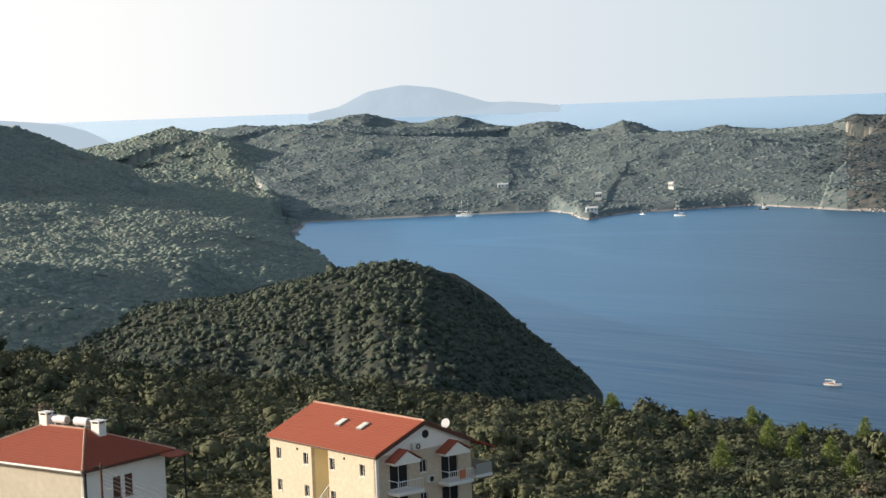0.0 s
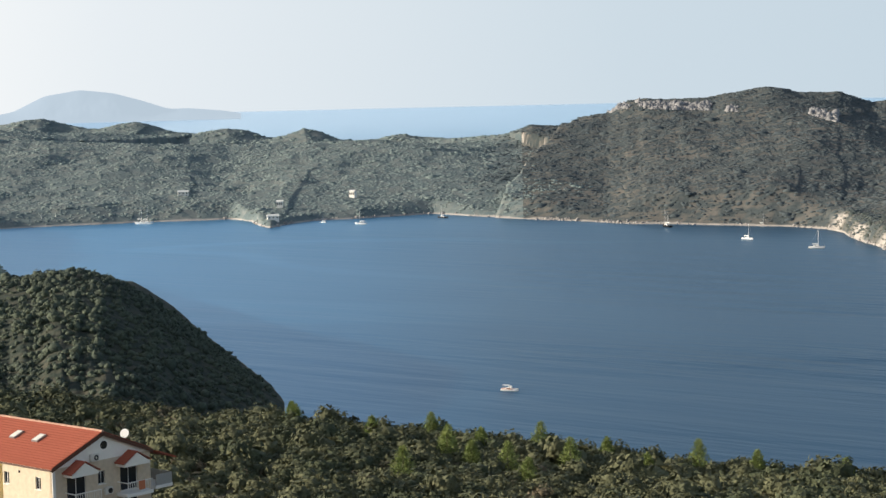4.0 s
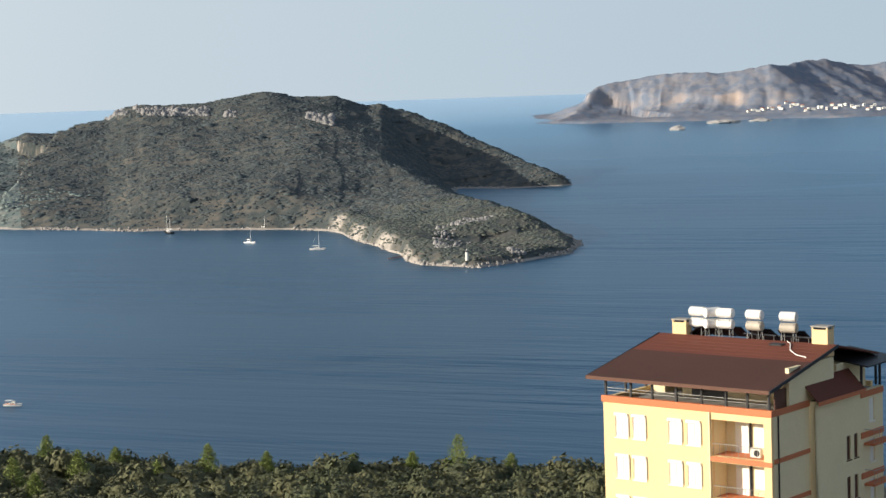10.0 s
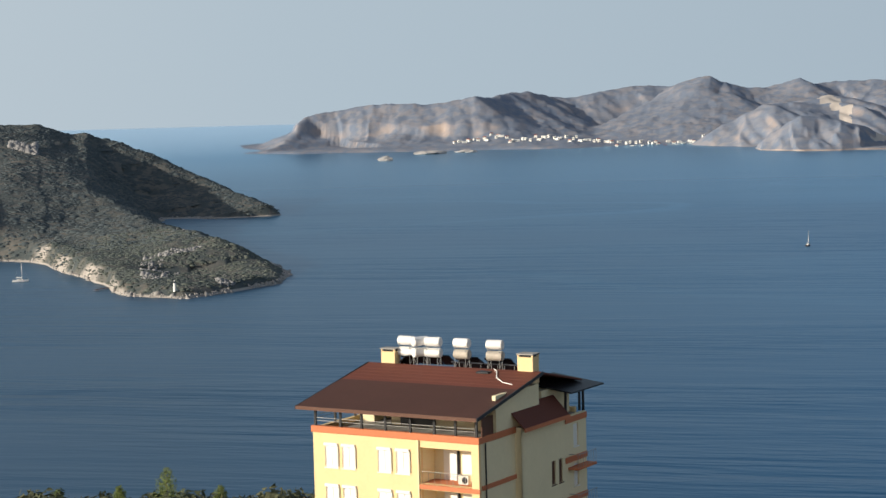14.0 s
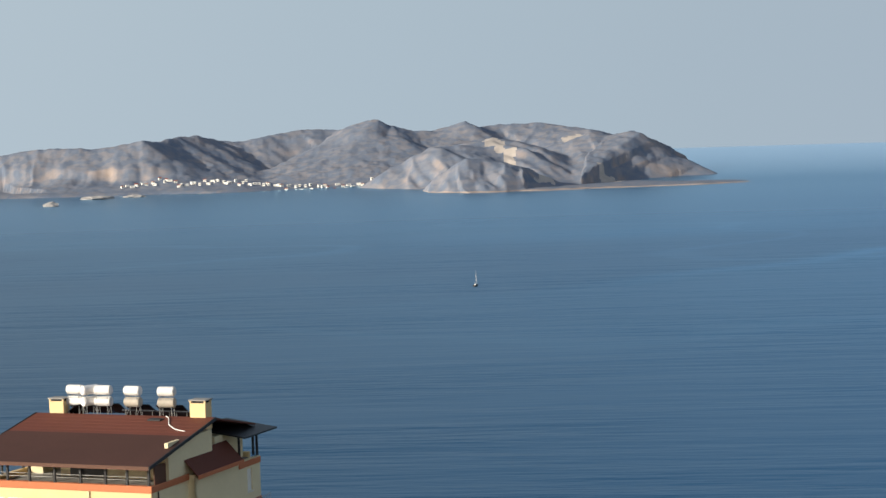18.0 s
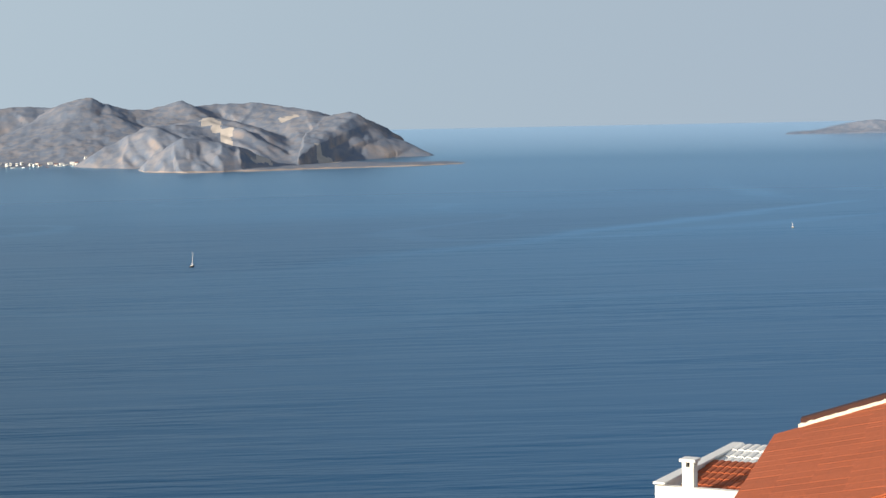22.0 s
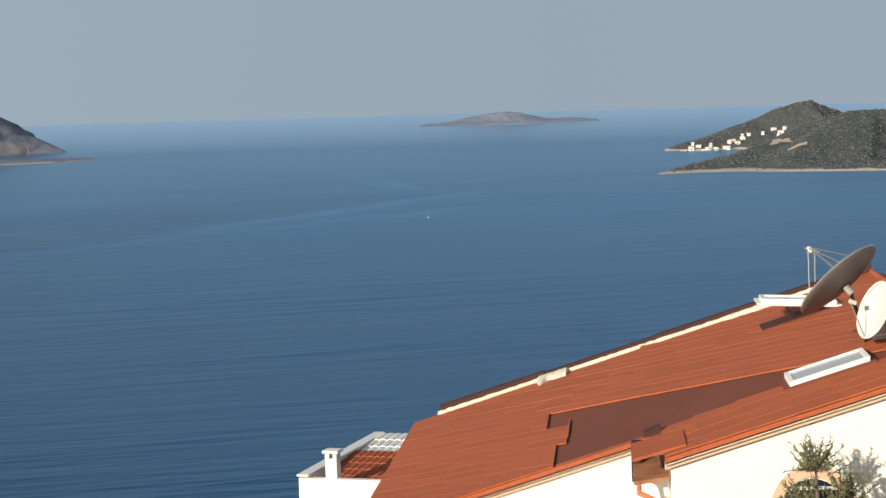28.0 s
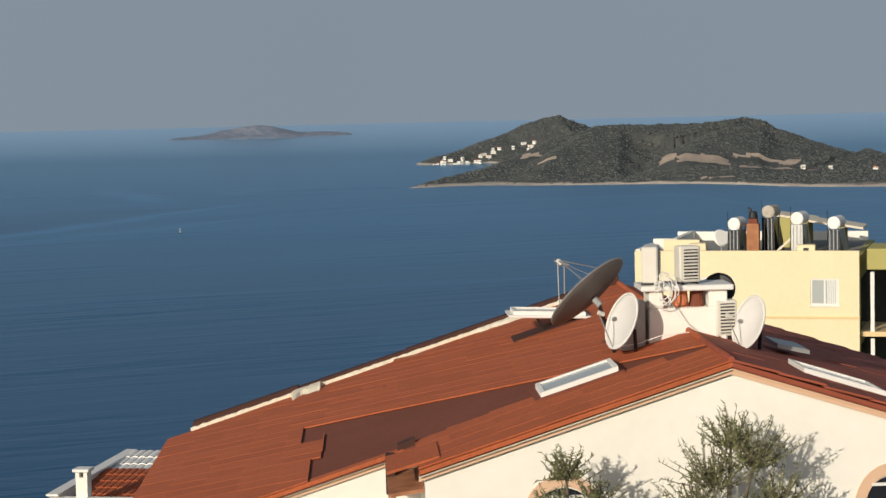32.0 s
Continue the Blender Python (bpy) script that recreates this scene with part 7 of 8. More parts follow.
    part("stay", rd((0, 0, 0.9), (-0.1, -0.75, 0.55), 0.009, 5), M_steel, an)
    part("stay", rd((0, 0, 0.9), (0.1, -0.6, 0.3), 0.009, 5), M_steel, an)
    pn = thing("solar_collector", m @ Matrix.Translation((4.6, -1.75, -0.55)), "small dark panel lying on the shaded slope", "solar panel")
    part("panel", prism(bmesh.new(), [(0, 0, 0.12), (1.2, 0, 0.12), (1.2, -0.6, -0.02), (0, -0.6, -0.02)], (0, 0, 0.08)), M_steel, pn)


roof_house()


# ---- olive tree before the gable ----
def olive_tree(base, spread, label, seed, lobes):
    t = thing("olive_tree", Matrix.Translation(base), label, "tree", "olive trees")
    rng = random.Random(seed)
    bm = bmesh.new()
    leaves_v, leaves_f = [], []
    rod(bm, (0, 0, -1.5), (0.1, 0.05, spread * 0.9), 0.16, 8, 0.09)
    for lx, ly, lz, lr in lobes:
        tip = Vector((lx, ly, lz))
        start = Vector((0.1, 0.05, spread * 0.5))
        rod(bm, start, tip, 0.06, 6, 0.02)
        for k in range(int(56 * lr / 0.6)):
            d = Vector((rng.gauss(0, 1), rng.gauss(0, 1), abs(rng.gauss(0, 0.9)) - 0.15)).normalized()
            root = tip + d * rng.uniform(0.0, 0.4) * lr
            end = root + (d + Vector((rng.gauss(0, 0.5), rng.gauss(0, 0.5), 0.9 + rng.gauss(0, 0.4)))).normalized() * lr * rng.uniform(0.35, 1.05)
            rod(bm, root, end, 0.008, 4, 0.004)
            n = 18
            for q in range(n):
                p = root.lerp(end, (q + 1) / n)
                o = Vector((rng.gauss(0, 1), rng.gauss(0, 1), rng.gauss(0.3, 1))).normalized()
                s = Vector((rng.gauss(0, 1), rng.gauss(0, 1), rng.gauss(0, 1))).cross(o).normalized()
                ln, wd = rng.uniform(0.06, 0.11), 0.013
                b = len(leaves_v)
                leaves_v += [p - s * wd, p + s * wd, p + o * ln]
                leaves_f.append((b, b + 1, b + 2))
    part("trunk", bm, M_bark, t)
    crown = array_mesh("crown", np.array([tuple(v) for v in leaves_v]), np.array(leaves_f), M_leaf)
    crown.parent = t


_g = frame_from((30.36, 6.25), (0.923, 0.384), 95.82)
olive_tree(_g @ Vector((-1.3, 0.35, -3.85)), 1.2, "grey-green olive tree against the white gable", 3,
           [(0.0, 0.2, 2.0, 0.75), (0.25, -0.35, 2.3, 0.8), (0.1, 0.5, 1.5, 0.7), (0.5, -0.7, 1.6, 0.7), (0.3, 0.0, 2.6, 0.55), (-0.2, -0.9, 1.2, 0.6)])
olive_tree(_g @ Vector((-1.2, 2.75, -3.55)), 1.0, "slender olive branches before the round window", 7,
           [(0.0, 0.1, 1.9, 0.55), (0.2, -0.3, 1.4, 0.5), (0.1, 0.35, 1.3, 0.45)])
olive_tree(_g @ Vector((-1.2, -2.3, -4.4)), 0.8, "low olive shoots beside the wall", 9, [(0.0, 0.1, 1.3, 0.45), (0.1, -0.3, 1.1, 0.4)])


# ---- the small white house ----
def white_house():
    o = at(57.81, 56.0)
    deep = (at(60.0, 62.2) - o).normalized()
    along = Vector((deep.y, -deep.x, 0))
    TOP = 89.0
    m = frame_from(o, along, TOP - 6)
    t = thing("white_house", m, "small white flat-walled house with terracotta tiles inside the parapet", "house")
    W, D = 6.0, 7.2
    part("wall", bx(0, W, 0, 0.25, 0, 5.95), M_white, t)
    part("wall", bx(0, 0.25, 0.25, D, 0, 6.0), M_white, t)
    part("wall", bx(0.25, W, D - 0.25, D, 0, 6.0), M_white, t)
    part("coping", bx(-0.05, 0.32, -0.05, D + 0.05, 6.0, 6.07, bevel=0.01), M_paint, t)
    part("roof_deck", prism(bmesh.new(), [(0.25, 0.25, 5.5), (W, 0.25, 5.5), (W, 4.4, 5.85), (0.25, 4.4, 5.85)], (0, 0, 0.06)), M_tile, t)
    tile_sheet(t, (0.25, 4.4, 5.93), (1, 0, 0), (0, -4.15, -0.35), 26, 6, 0.216, 0.7, M_sheet, name="roof_tile")
    part("roof_deck", prism(bmesh.new(), [(0.25, 4.42, 5.75), (W, 4.42, 5.75), (W, D - 0.25, 5.95), (0.25, D - 0.25, 5.95)], (0, 0, 0.06)), M_white, t)
    tile_sheet(t, (0.25, D - 0.27, 6.03), (1, 0, 0), (0, -2.5, -0.2), 22, 3, 0.255, 0.83, M_paint, name="whitewashed_tile", rise=0.06)
    chimney(m @ Matrix.Translation((0.98, 0.3, 5.4)), 0.36, 0.36, 1.35, M_white, "slim white square chimney with a flat cap", M_paint)
    part("foundation", bx(0.1, W, 0.3, D - 0.3, -5, 0.02), M_concrete, t)
    part("roof_window", bx(3.6, 4.6, 0.6, 1.2, 5.62, 5.8, bevel=0.02), M_dark, t)


white_house()


# ---- the pale yellow apartment house behind ----
def back_block():
    o = at(75.52, 88.0)
    m = frame_from(o, (0.07, -0.9976), 93.2 - 12)
    t = thing("apartment_house", m, "pale yellow apartment house with water heaters on its flat roof", "building")
    W, D, T = 10.1, 11.0, 12.0
    I = Matrix.Identity(4)
    wins = [(7.95, 9.2, T - 2.45, T - 1.25), (3.05, 4.5, T - 2.4, T - 1.2), (7.95, 9.2, T - 5.4, T - 4.2)]
    wall_with_holes("wall", W, 0, T, 0.28, wins, M_cream, t, I)
    for w in wins[:2]:
        ob = window(t, I, *w, kind="curtained", name="window", deep=0.08, t=0.075)
        for k in range(5):
            x = (w[0] + w[1]) / 2 + 0.12 + 0.09 * k
            part("curtain_fold", bx(x, x + 0.05, 0.066, 0.078, w[2] + 0.08, w[3] - 0.08), M_shutter, ob)
    ob = window(t, I, *wins[2], kind="shutter", name="window", deep=0.08)
    for k in range(3):
        part("lattice_bar", bx(wins[2][0] + 0.3 * (k + 1), wins[2][0] + 0.3 * (k + 1) + 0.05, 0.0, 0.03, wins[2][2], wins[2][3]), M_plastic, ob)
    part("ledge", bx(-0.02, W + 0.02, -0.05, 0.0, T - 3.05, T - 2.95), M_yellow, t)
    part("wall", bx(0, 0.28, 0.28, D, 0, T - 0.3), M_yellow, t)
    part("wall", bx(W - 0.28, W, 0.28, D, 0, T - 0.3), M_olive_wall, t)
    part("rear_wall", bx(0.28, W - 0.28, D - 0.3, D, 0, T + 0.15), M_white, t)
    part("parapet", prism(bmesh.new(), [(0, 0.28, T - 0.3), (0.2, 0.28, T - 0.3), (0.2, 4.2, T - 0.3), (0, 4.2, T - 0.3)], (0, 0, 0.35)), M_white, t)
    part("parapet", bx(0.9, 1.15, 5.2, D - 0.3, T - 0.3, T + 0.2), M_white, t)
    part("parapet", bx(0.0, 1.15, 5.0, 5.2, T - 0.3, T + 0.2), M_white, t)
    part("parapet", bx(0.9, 2.6, 2.6, 2.8, T - 0.3, T + 0.32), M_cream, t)
    part("roof_slab", bx(0.28, W - 0.28, 0.28, D - 0.3, T - 0.45, T - 0.3), M_concrete, t)
    for x0, x1, y0, h in ((7.0, 7.5, 4.0, 1.15), (8.6, 9.1, 4.5, 0.9), (5.9, 6.7, 6.0, 1.2)):
        part("roof_wall", bx(x0, x1, y0, y0 + 2.5, T - 0.3, T + h), M_olive_wall, t)
        part("wall_cap", prism(bmesh.new(), [(x0 - 0.1, y0 - 0.1, T + h), (x1 + 0.9, y0 - 0.1, T + h - 0.25), (x1 + 0.9, y0 + 2.6, T + h - 0.25), (x0 - 0.1, y0 + 2.6, T + h)], (0, 0, 0.1)), M_foam, t)
    # shaded side: blocks and balconies
    part("cornice_box", bx(W + 0.3, W + 1.6, 0.6, 4.0, T - 0.9, T + 0.05, bevel=0.03), M_olive_wall, t)
    for k, z in enumerate((T - 3.9, T - 6.9)):
        b = part("balcony", bx(W + 0.005, W + 1.35, 0.5, 4.5, z, z + 0.22, bevel=0.02), M_yellow, t)
        part("balcony_post", bx(W + 0.45, W + 0.62, 0.55, 0.75, z + 0.22, z + 2.9), M_paint, b)
        part("balcony_back", bx(W + 0.005, W + 0.05, 0.9, 4.2, z + 0.25, z + 2.6), M_dark, b)
    # the wing stands in shade, painted here as a dark render
    part("wing", bx(W + 0.01, W + 9, 4.6, D, 0, T - 1.0), M_wing_shade, t, "rendered wing, its shade put into a dark colour")
    part("wing_window", bx(W + 1.0, W + 2.2, 4.5, 4.598, T - 4.5, T - 1.5), M_dark, t)
    part("wing_window", bx(W + 2.6, W + 4.0, 4.5, 4.598, T - 6.5, T - 0.8), M_dark, t)
    top = lambda x, y, z=-0.3: m @ Matrix.Translation((x, y, T + z))
    for x, y, z, big, lab in ((4.55, 1.3, 0.05, False, "grey water tank seen end on over its collector"), (6.0, 2.2, 0.55, True, "stained water tank on a tall dark stand"), (7.4, 1.2, 0.3, False, "white water tank on a bright metal stand"),
                              (9.05, 1.0, 0.1, False, "grey water tank over tangled pipes"), (11.6, 6.0, -0.1, True, "two grey water tanks stacked on the wing roof")):
        ob = thing("solar_water_heater", top(x, y) @ Matrix.Rotation(radians(82), 4, "Z"), lab, "water heater", "end-on water heaters")
        zc = 1.42 + z
        part("tank", bevelled(rd((-0.62, 0, zc), (0.62, 0, zc), 0.29, 20), 0.04, 2), M_rust if big else M_tank, ob)
        if x > 11:
            part("tank", bevelled(rd((-0.62, 0, zc - 0.65), (0.62, 0, zc - 0.65), 0.28, 20), 0.04, 2), M_rust, ob)
        part("collector", prism(bmesh.new(), [(-0.5, -0.22, zc - 0.3), (0.5, -0.22, zc - 0.3), (1.6, -0.22, 0.05), (0.6, -0.22, 0.05)], (0, 0.44, 0)), M_panel if big else M_steel, ob)
        part("front_panel", bevelled(bx(-0.62, -0.55, -0.27, 0.27, 0.06, zc - 0.27), 0.01), M_steel if x == 7.4 else M_panel, ob)
        for k in range(3):
            part("panel_tube", rd((-0.635, -0.17 + 0.17 * k, 0.1), (-0.635, -0.17 + 0.17 * k, zc - 0.3), 0.02, 6), M_steel, ob)
        for xx in (-0.5, 0.5):
            for yy in (-0.25, 0.25):
                part("stand_post", rd((xx, yy, 0), (xx, yy, zc - 0.1), 0.02, 6), M_steel, ob)
            part("stand_brace", rd((xx, -0.25, 0.5), (xx, 0.25, zc - 0.35), 0.015, 5), M_steel, ob)
        part("pipe", rd((-0.55, 0.3, 0.0), (-0.55, 0.3, zc + 0.55), 0.014, 5), M_black, ob)
    ch = thing("chimney", top(5.35, 0.7, -0.3), "rust-streaked plastered chimney with a dark cowl", "chimney")
    part("shaft", bx(-0.28, 0.28, -0.25, 0.25, 0, 1.5, bevel=0.02), M_brick, ch)
    part("neck", bx(-0.2, 0.2, -0.18, 0.18, 1.5, 1.72), M_underlay, ch)
    part("cowl", bevelled(rd((0, 0, 1.72), (0, 0, 2.05), 0.22, 14, 0.18), 0.03), M_black, ch)
    part("cowl_tip", rd((-0.1, 0, 2.05), (-0.22, 0, 2.25), 0.08, 10, 0.03), M_black, ch)
    for x, y in ((2.7, 1.5), (7.75, 0.5)):
        v = thing("roof_vent", top(x, y), "small cream rendered vent box on the roof", "vent")
        part("vent_body", bx(-0.4, 0.4, -0.3, 0.3, 0, 0.55, bevel=0.02), M_cream, v)
        part("vent_mouth", bx(-0.12, 0.12, -0.33, -0.301, 0.28, 0.42), M_black, v)
    ds = thing("satellite_dish", top(3.7, 2.0), "small pale satellite dish on the flat roof", "satellite dish", "satellite dishes")
    part("reflector", rd((0, 0, 0.75), (0.05, -0.06, 0.78), 0.42, 20, 0.36), M_tank, ds)
    part("mast", rd((0, 0, 0), (0.02, 0.02, 0.72), 0.03, 6), M_steel, ds)
    bd = thing("plank", top(6.6, 0.9), "sawn plank leaning on the parapet", "plank")
    part("board", prism(bmesh.new(), [(-0.5, 0, 0.02), (-0.35, 0, 0.02), (0.55, 0, 0.85), (0.4, 0, 0.85)], (0, 0.05, 0)), M_foam, bd)
    part("foundation", bx(0.3, W + 8.8, 0.3, D - 0.3, -14, 0.02), M_concrete, t)


back_block()


# ---- boats ----
def hull(length, beam, depth, sheer=0.25):
    """A boat's hull: pointed bow, rising sheer, flat transom; bow towards +x, waterline at z = 0."""
    bm = bmesh.new()
    n = 10
    rows = []
    for i in range(n + 1):
        u = i / n
        w = beam / 2 * min(1, (1 - u) ** 0.55 * 1.25) * (0.85 + 0.15 * min(1, u * 4))
        top = depth + sheer * length * 0.12 * (2 * u - 0.7) ** 2 * (1 if u > 0.35 else 0.4)
        x = -length / 2 + length * u
        rows.append([bm.verts.new(p) for p in ((x, -w, top), (x - 0.02 * length * u, -w * 0.8, 0.1 * depth), (x - 0.06 * length * u, 0, -0.35 * depth), (x - 0.02 * length * u, w * 0.8, 0.1 * depth), (x, w, top))])
    for a, b in zip(rows, rows[1:]):
        for k in range(4):
            bm.faces.new((a[k], b[k], b[k + 1], a[k + 1]))
        bm.faces.new((a[4], b[4], b[0], a[0]))
    bm.faces.new(rows[0])
    return bm


def boat(kind, bearing, dist, heading, length, label, hull_mat, masts=1):
    z = float(sea_level(np.array(float(dist))))
    m = Matrix.Translation(at(bearing, dist, z)) @ Matrix.Rotation(radians(heading), 4, "Z")
    t = thing(kind, m, label, "boat", "anchored boats")
    L = length
    part("hull", hull(L, L * 0.27, L * 0.10), hull_mat, t)
    part("cabin", bx(-L * 0.22, L * 0.12, -L * 0.075, L * 0.075, L * 0.09, L * 0.17, bevel=L * 0.012), M_paint, t)
    part("cabin_window", bx(-L * 0.18, L * 0.08, -L * 0.0765, L * 0.0765, L * 0.12, L * 0.15), M_dark, t)
    if kind == "motor_boat":
        part("wheelhouse", bx(-L * 0.05, L * 0.12, -L * 0.07, L * 0.07, L * 0.17, L * 0.27, bevel=L * 0.012), M_paint, t)
        part("awning", bx(-L * 0.42, -L * 0.03, -L * 0.11, L * 0.11, L * 0.285, L * 0.30), M_paint, t)
        for x in (-L * 0.4, -L * 0.06):
            for y in (-L * 0.1, L * 0.1):
                part("awning_pole", rd((x, y, L * 0.1), (x, y, L * 0.285), 0.04, 5), M_steel, t)
        part("gunwale", bx(-L * 0.47, L * 0.2, -L * 0.136, -L * 0.13, L * 0.10, L * 0.125), M_orange, t)
        part("gunwale", bx(-L * 0.47, L * 0.2, L * 0.13, L * 0.136, L * 0.10, L * 0.125), M_orange, t)
        return t
    for k in range(masts):
        x = L * 0.08 if masts == 1 else L * (0.16 - 0.34 * k)
        h = L * (1.15 if masts == 1 else (0.95 - 0.12 * k))
        mast = part("mast", rd((x, 0, L * 0.08), (x, 0, h), 0.13, 6, 0.08), M_paint, t)
        part("boom", rd((x, 0, L * 0.24), (x - L * (0.4 if masts == 1 else 0.26), 0, L * 0.25), 0.12, 6), M_paint, mast)
        part("furled_sail", rd((x - L * 0.02, 0, L * 0.26), (x - L * (0.36 if masts == 1 else 0.23), 0, L * 0.265), 0.2, 8), M_tank, mast)
        part("stay", rd((x, 0, h), (L * 0.48, 0, L * 0.13), 0.03, 4), M_steel, mast)
        part("stay", rd((x, 0, h), (-L * 0.46, 0, L * 0.13), 0.03, 4), M_steel, mast)
    return t


boat("gulet", 0.70, 1545, -32, 16, "two-masted pale wooden gulet at anchor in the bay", M_tank, 2)
boat("motor_yacht", -2.27, 1570, 140, 9, "white motor yacht moored under the hill", M_paint, 1)
boat("motor_yacht", -1.9, 1575, -35, 8, "white motor yacht beside another near shore", M_paint, 1)
boat("sailing_yacht", 7.12, 1469, 150, 10, "white sailing yacht with bare mast at anchor", M_tank, 1)
boat("sailing_yacht", 9.57, 1520, 135, 9.5, "dark-hulled sailing yacht lying off the shore", M_black, 1)
boat("dinghy", 6.0, 1500, 145, 5, "small white dinghy near the beach", M_paint, 1)
boat("gulet", 16.27, 1375, 100, 13, "dark two-masted gulet close to the shore", M_black, 2)
boat("sailing_yacht", 18.66, 1256, -60, 9, "white sailing yacht seen bow on at anchor", M_tank, 1)
boat("sailing_yacht", 20.68, 1183, -32, 10, "white sailing yacht lying side on", M_tank, 1)
boat("sailing_yacht", 19.1, 1375, -50, 8, "small sailing yacht close under the hill", M_tank, 1)
boat("sailing_yacht", 44.05, 1300, 30, 9, "sailing yacht under way on open water", M_black, 1)
boat("sailing_yacht", 61.95, 1605, 60, 4, "distant dark sailing yacht on the open sea", M_black, 1)
boat("motor_boat", 11.5, 633, -36, 6.4, "white tour boat with orange gunwale and awning", M_paint)


# ---- houses on the far shores ----
def far_house(name, w, d, h, roof_mat, label):
    t = thing(name, Matrix.Identity(4), label, "house", "houses on the far shore")
    part("wall", bx(-w / 2, w / 2, -d / 2, d / 2, -2, h), M_white, t)
    bm = prism(bmesh.new(), [(-w / 2 - 0.3, -d / 2 - 0.3, h), (w / 2 + 0.3, -d / 2 - 0.3, h), (w / 2 + 0.3, 0, h + d * 0.22), (-w / 2 - 0.3, 0, h + d * 0.22)], (0, 0, 0.2))
    prism(bm, [(-w / 2 - 0.3, d / 2 + 0.3, h), (w / 2 + 0.3, d / 2 + 0.3, h), (w / 2 + 0.3, 0.01, h + d * 0.22), (-w / 2 - 0.3, 0.01, h + d * 0.22)], (0, 0, 0.2))
    part("roof", bm, roof_mat, t)
    for k in range(3):
        x = -w / 2 + w * (k + 0.5) / 3
        part("window", bx(x - 0.5, x + 0.5, -d / 2 - 0.05, -d / 2 - 0.005, h * 0.45, h * 0.8), M_dark, t)
    return t


KINDS = [far_house("shore_house", 6.5, 5, 4.2, M_tile, "white house with a red roof on the hillside"), far_house("shore_house", 5, 4.5, 5, M_paint, "tall white flat-fronted house by the shore"),
         far_house("shore_house", 9, 5, 3, M_paint, "long low white house near the water")]
rng = random.Random(12)


def place_house(k, hills, b, d, scale=1.0, first=[0, 0, 0]):
    p = at(b, d)
    z = float(hills.height(np.array([p.x]), np.array([p.y]))[0]) + float(sea_level(np.array(float(d))))
    m = Matrix.Translation((p.x, p.y, z)) @ Matrix.Rotation(radians(-b + rng.uniform(-35, 35)), 4, "Z")
    if not first[k]:
        first[k] = 1
        KINDS[k].matrix_world = m @ Matrix.Scale(scale, 4)
        return KINDS[k]
    return copy_thing(KINDS[k], m)


for i in range(38):
    b = 69.6 + 3.0 * rng.random() ** 1.2
    place_house(i % 3, CAPE_BACK, b, 3325 + 42 * (b - 69.6) - 60 * rng.random())
for i in range(64):
    b = 33.6 + 7.5 * (i + rng.random()) / 64
    place_house(rng.randrange(3), ISLE, b, 3990 + 75 * rng.random() - (20 if b > 38 else 0))
for b, d in ((1.86, 1644), (6.91, 1614), (4.72, 1560), (4.5, 1480)):
    place_house(rng.randrange(3), BAY, b, d)
for b, d in ((74.2, 3500), (80.5, 2420), (81.3, 2480), (82.6, 2500)):
    place_house(rng.randrange(3), CAPE, b, d)


# ---- lighthouse, jetty, islets ----
def lighthouse():
    p = at(25.15, 1043)
    z = float(BAY.height(np.array([p.x]), np.array([p.y]))[0])
    t = thing("lighthouse", Matrix.Translation((p.x, p.y, max(z, 0.5))), "small white light tower on the rocks", "lighthouse")
    part("tower", rd((0, 0, -1), (0, 0, 4.6), 1.0, 12, 0.7), M_paint, t)
    part("lantern", rd((0, 0, 4.6), (0, 0, 5.6), 0.45, 10), M_dark, t)
    part("dome", rd((0, 0, 5.6), (0, 0, 6.1), 0.55, 10, 0.05), M_paint, t)


lighthouse()
j = thing("jetty", frame_from(at(23.2, 1108), at(22.7, 1092) - at(23.2, 1108), 0), "thin wooden jetty on posts", "jetty")
part("deck", bx(0, 15, -0.8, 0.8, 0.8, 1.05), M_wood, j)
for k in range(6):
    part("pile", rd((0.5 + 2.8 * k, 0.6, -1), (0.5 + 2.8 * k, 0.6, 1.0), 0.14, 6), M_wood, j)

for b, d, w, h, lab in ((31.55, 3560, 26, 9, "small pale rock islet off the island"), (32.9, 3850, 70, 6, "low bleached skerry near the island"), (34.0, 3880, 45, 5, "low bleached skerry beside another")):
    bm = bmesh.new()
    bmesh.ops.create_icosphere(bm, subdivisions=3, radius=1)
    r2 = random.Random(int(b * 10))
    for v in bm.verts:
        s = 1 + 0.35 * noise.noise(v.co * 2.1 + Vector((b, 0, 0)))
        v.co = Vector((v.co.x * w * 0.5 * s, v.co.y * w * 0.35 * s, v.co.z * h * s))
    me = bpy.data.meshes.new("rock_islet")
    bm.to_mesh(me)
    bm.free()
    me.materials.append(M_skerry)
    ob = new("rock_islet", me)
    ob.matrix_world = Matrix.Translation(at(b, d, float(sea_level(np.array(float(d)))))) @ Matrix.Rotation(radians(-b), 4, "Z")
    tagged(ob, lab, "islet")


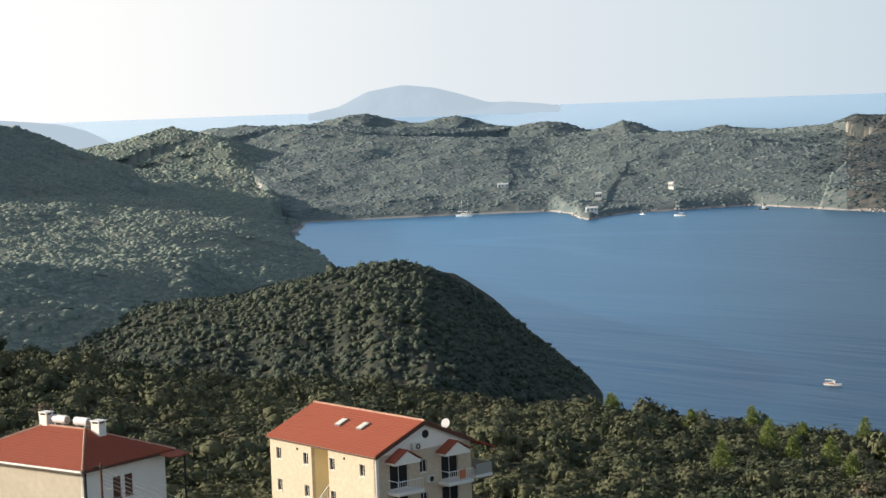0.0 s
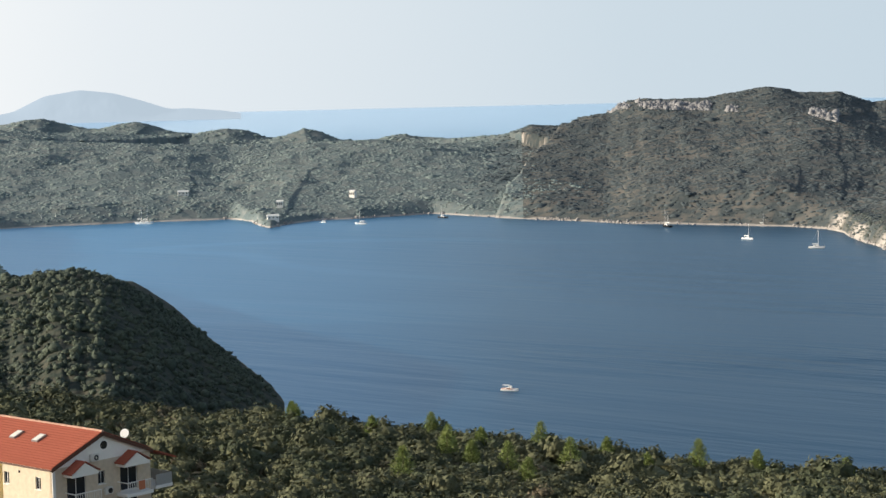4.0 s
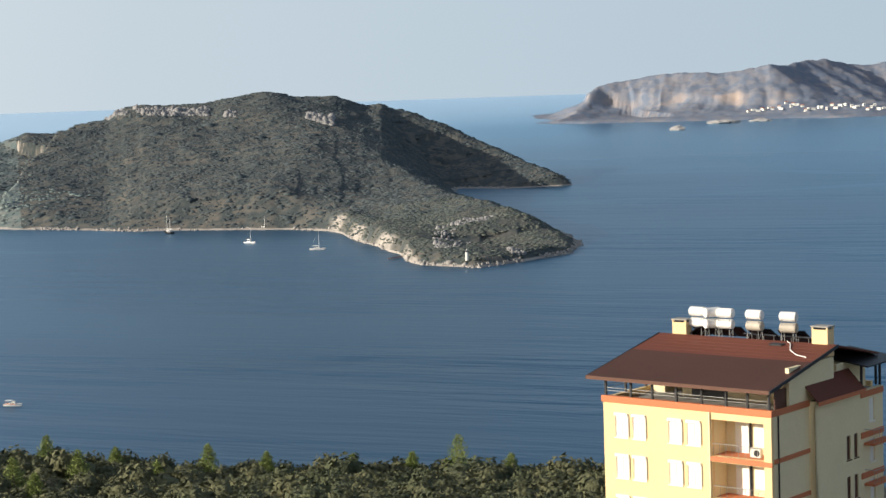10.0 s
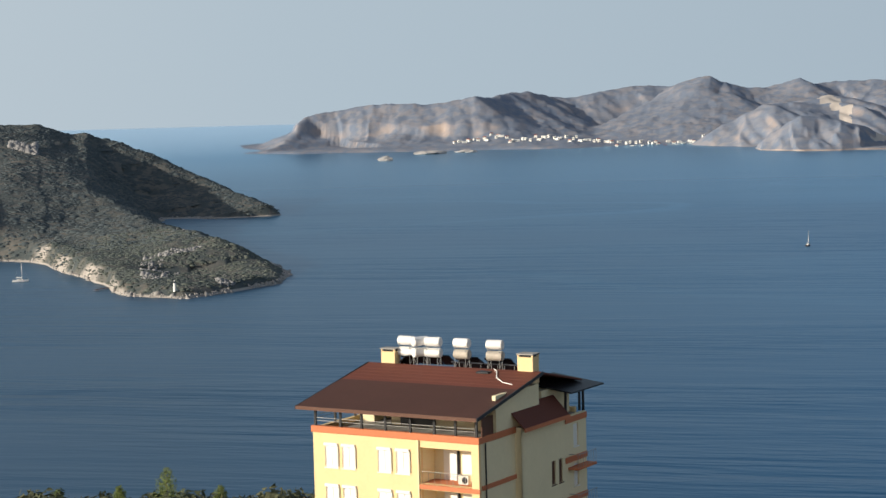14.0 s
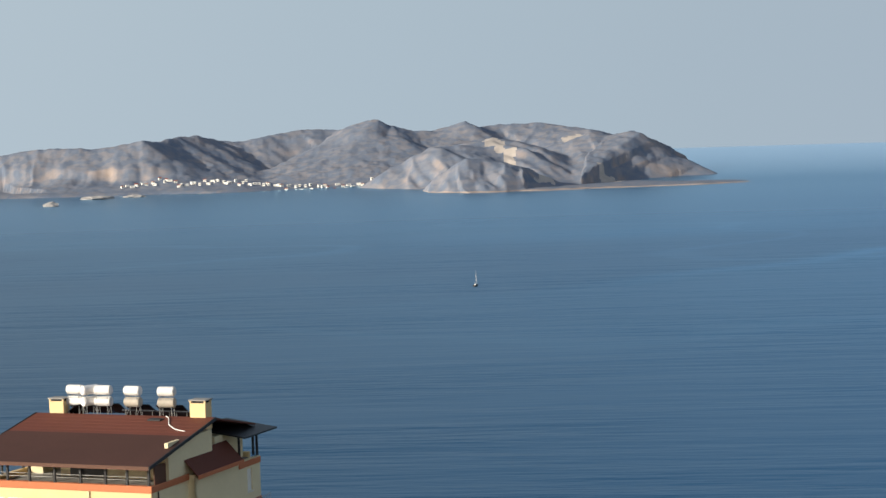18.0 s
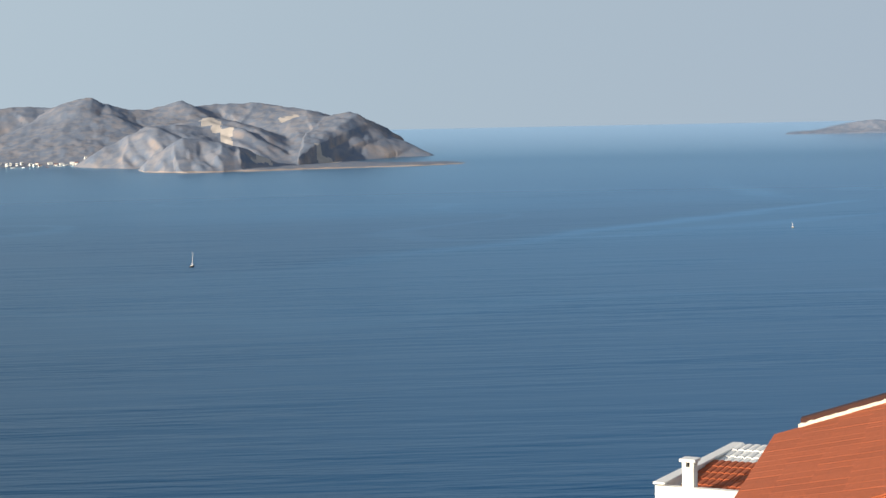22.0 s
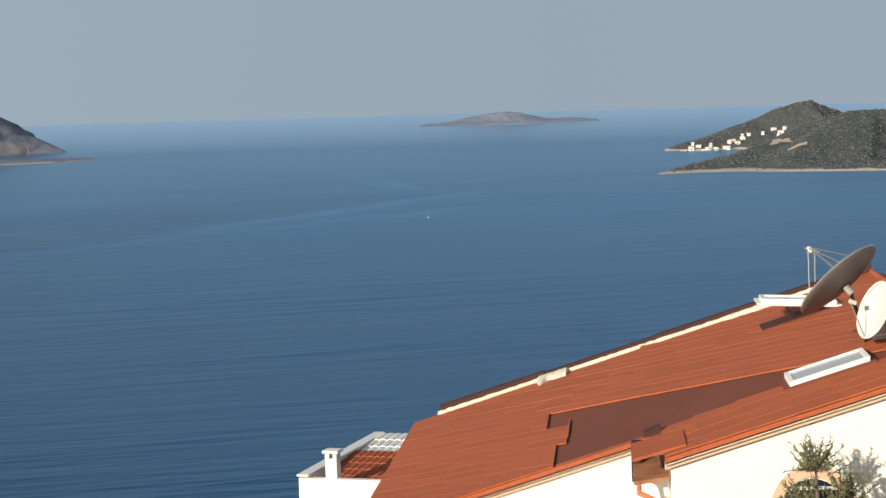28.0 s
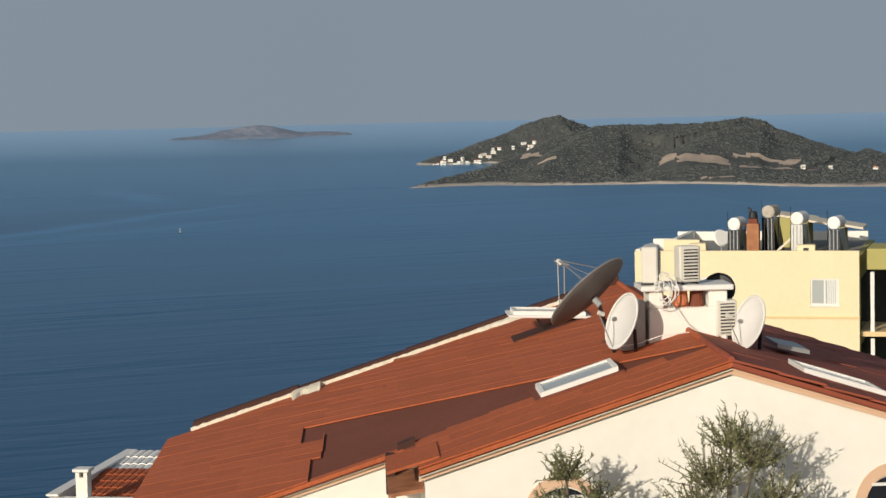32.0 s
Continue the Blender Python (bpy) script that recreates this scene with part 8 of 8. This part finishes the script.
# ---- young pines that stand over the bushes ----
def pine(h, seed):
    rng = np.random.default_rng(seed)
    t = thing("pine_tree", Matrix.Identity(4), "young bright green pine among the bushes", "tree", "young pines")
    bm = rod(bmesh.new(), (0, 0, -0.6), (0.05, 0, h * 0.92), 0.09, 7, 0.02)
    for k in range(14):
        u = 0.12 + 0.78 * k / 14
        a = 2.4 * k
        r = h * 0.34 * (1 - u) ** 0.8
        rod(bm, (0, 0, h * u), (r * math.cos(a), r * math.sin(a), h * u + r * 0.35), 0.03, 4, 0.01)
    part("trunk", bm, M_bark, t)
    n = 2000
    u = rng.beta(1.2, 1.5, n)
    a = rng.uniform(0, 6.283, n)
    r = h * 0.33 * (1 - u) ** 0.6 * np.sqrt(rng.uniform(0.03, 1, n)) * (1 + 0.45 * np.sin(4 * a + 21 * u))
    c = np.stack([r * np.cos(a), r * np.sin(a), h * (0.06 + 0.94 * u)], 1)
    d = np.stack([np.cos(a), np.sin(a), np.full(n, 0.9)], 1) + rng.normal(0, 0.75, (n, 3))
    d /= np.linalg.norm(d, axis=1)[:, None]
    s = np.cross(d, rng.normal(size=(n, 3)))
    s /= np.linalg.norm(s, axis=1)[:, None]
    ln = (0.34 * rng.uniform(0.6, 1.3, n))[:, None]
    v = np.stack([c - s * 0.045, c + s * 0.045, c + d * ln], 1).reshape(-1, 3)
    crown = array_mesh("crown", v, np.arange(3 * n).reshape(-1, 3), M_pine)
    crown.parent = t
    return t


PINES = [pine(4.3, 1), pine(3.5, 2), pine(5.8, 3)]
_used = [0, 0, 0]


def place_pine(k, b, d, s=1.0):
    p = at(b, d)
    z = float(slope_height(np.array([p.x]), np.array([p.y]))[0])
    m = Matrix.Translation((p.x, p.y, z)) @ Matrix.Rotation(b * 3.1, 4, "Z")
    if not _used[k]:
        _used[k] = 1
        PINES[k].matrix_world = m
    else:
        copy_thing(PINES[k], m)


for k, b, d in ((0, 12.4, 244), (0, 17.15, 240), (2, 24.7, 232), (1, 10.6, 238), (1, 14.4, 242), (1, 23.3, 234), (0, 9.55, 225), (0, 13.3, 226), (1, 5.0, 250), (0, 9.1, 248), (1, 10.3, 222), (0, 9.6, 232), (1, 4.9, 255),
                (1, 26.3, 230), (1, 18.9, 238), (0, 11.4, 214), (1, 7.3, 240), (1, 15.6, 220), (1, 12.0, 205), (0, 8.2, 205), (1, 21.5, 232)):
    place_pine(k, b, d)


# ---- pole and wires by the hip-roofed house ----
def pole_and_wires():
    p = at(-10.5, 128)
    z = float(slope_height(np.array([p.x]), np.array([p.y]))[0])
    t = thing("utility_pole", Matrix.Translation((p.x, p.y, z)), "dark wooden utility pole with slack wires", "utility pole")
    h = 76.3 - z
    part("pole", rd((0, 0, -0.5), (0, 0, h), 0.11, 8, 0.08), M_wood, t)
    part("insulator_bar", bx(-0.5, 0.5, -0.04, 0.04, h - 0.35, h - 0.25), M_black, t)
    part("lamp", bx(0.1, 0.75, -0.09, 0.09, h - 1.9, h - 1.75, bevel=0.03), M_plastic, t)
    far = at(1.0, 118, 70.5) - Vector((p.x, p.y, z))
    for k in range(5):
        bm = bmesh.new()
        a = Vector((0, 0, h - 0.25 - 0.28 * k))
        b = far + Vector((0, 0, -0.5 * k))
        pts = [a.lerp(b, q / 14) - Vector((0, 0, 1.2 * 4 * (q / 14) * (1 - q / 14))) for q in range(15)]
        tube(bm, pts, 0.018, 4)
        part("wire", bm, M_steel, t)


pole_and_wires()


def roof_dish():
    p = at(-0.10, 171.0, 100 - 171.0 * math.tan(radians(9.86)))
    t = thing("satellite_dish", Matrix.Translation(p), "round white satellite dish over the red roof", "satellite dish")
    part("reflector", rd((0, 0, 0), (-0.06, -0.10, 0.05), 0.36, 22, 0.44), M_tank, t)
    part("feed_arm", rd((0, -0.05, -0.35), (-0.25, -0.45, -0.1), 0.02, 6), M_steel, t)
    part("mast", rd((0.02, 0.04, 0), (0.02, 0.10, -1.6), 0.03, 6), M_steel, t)


roof_dish()


# ---- fallen walls and a bare patch in the valley ----
def stone_ruin(bearing, dist, turn, walls, label):
    p = at(bearing, dist)
    z = float(VALLEY.height(np.array([p.x]), np.array([p.y]))[0])
    t = thing("stone_ruin", Matrix.Translation((p.x, p.y, z)) @ Matrix.Rotation(radians(turn), 4, "Z"), label, "ruin", "ruins in the valley")
    for x, y, w, d, h in walls:
        part("wall", bx(x, x + w, y, y + d, -1.5, h, bevel=0.12), M_scar, t)
    return t


stone_ruin(-6.75, 606, 20, [(-4, 0, 8, 0.7, 1.7), (-4, 0.7, 0.7, 4, 1.2), (3.3, 0.7, 0.7, 3, 0.9)], "roofless ruin of pale stone walls")
stone_ruin(-6.7, 528, 25, [(-3, 0, 6, 0.7, 1.5), (-3, 0.7, 0.7, 3, 1.0)], "small pale stone hut without a roof")
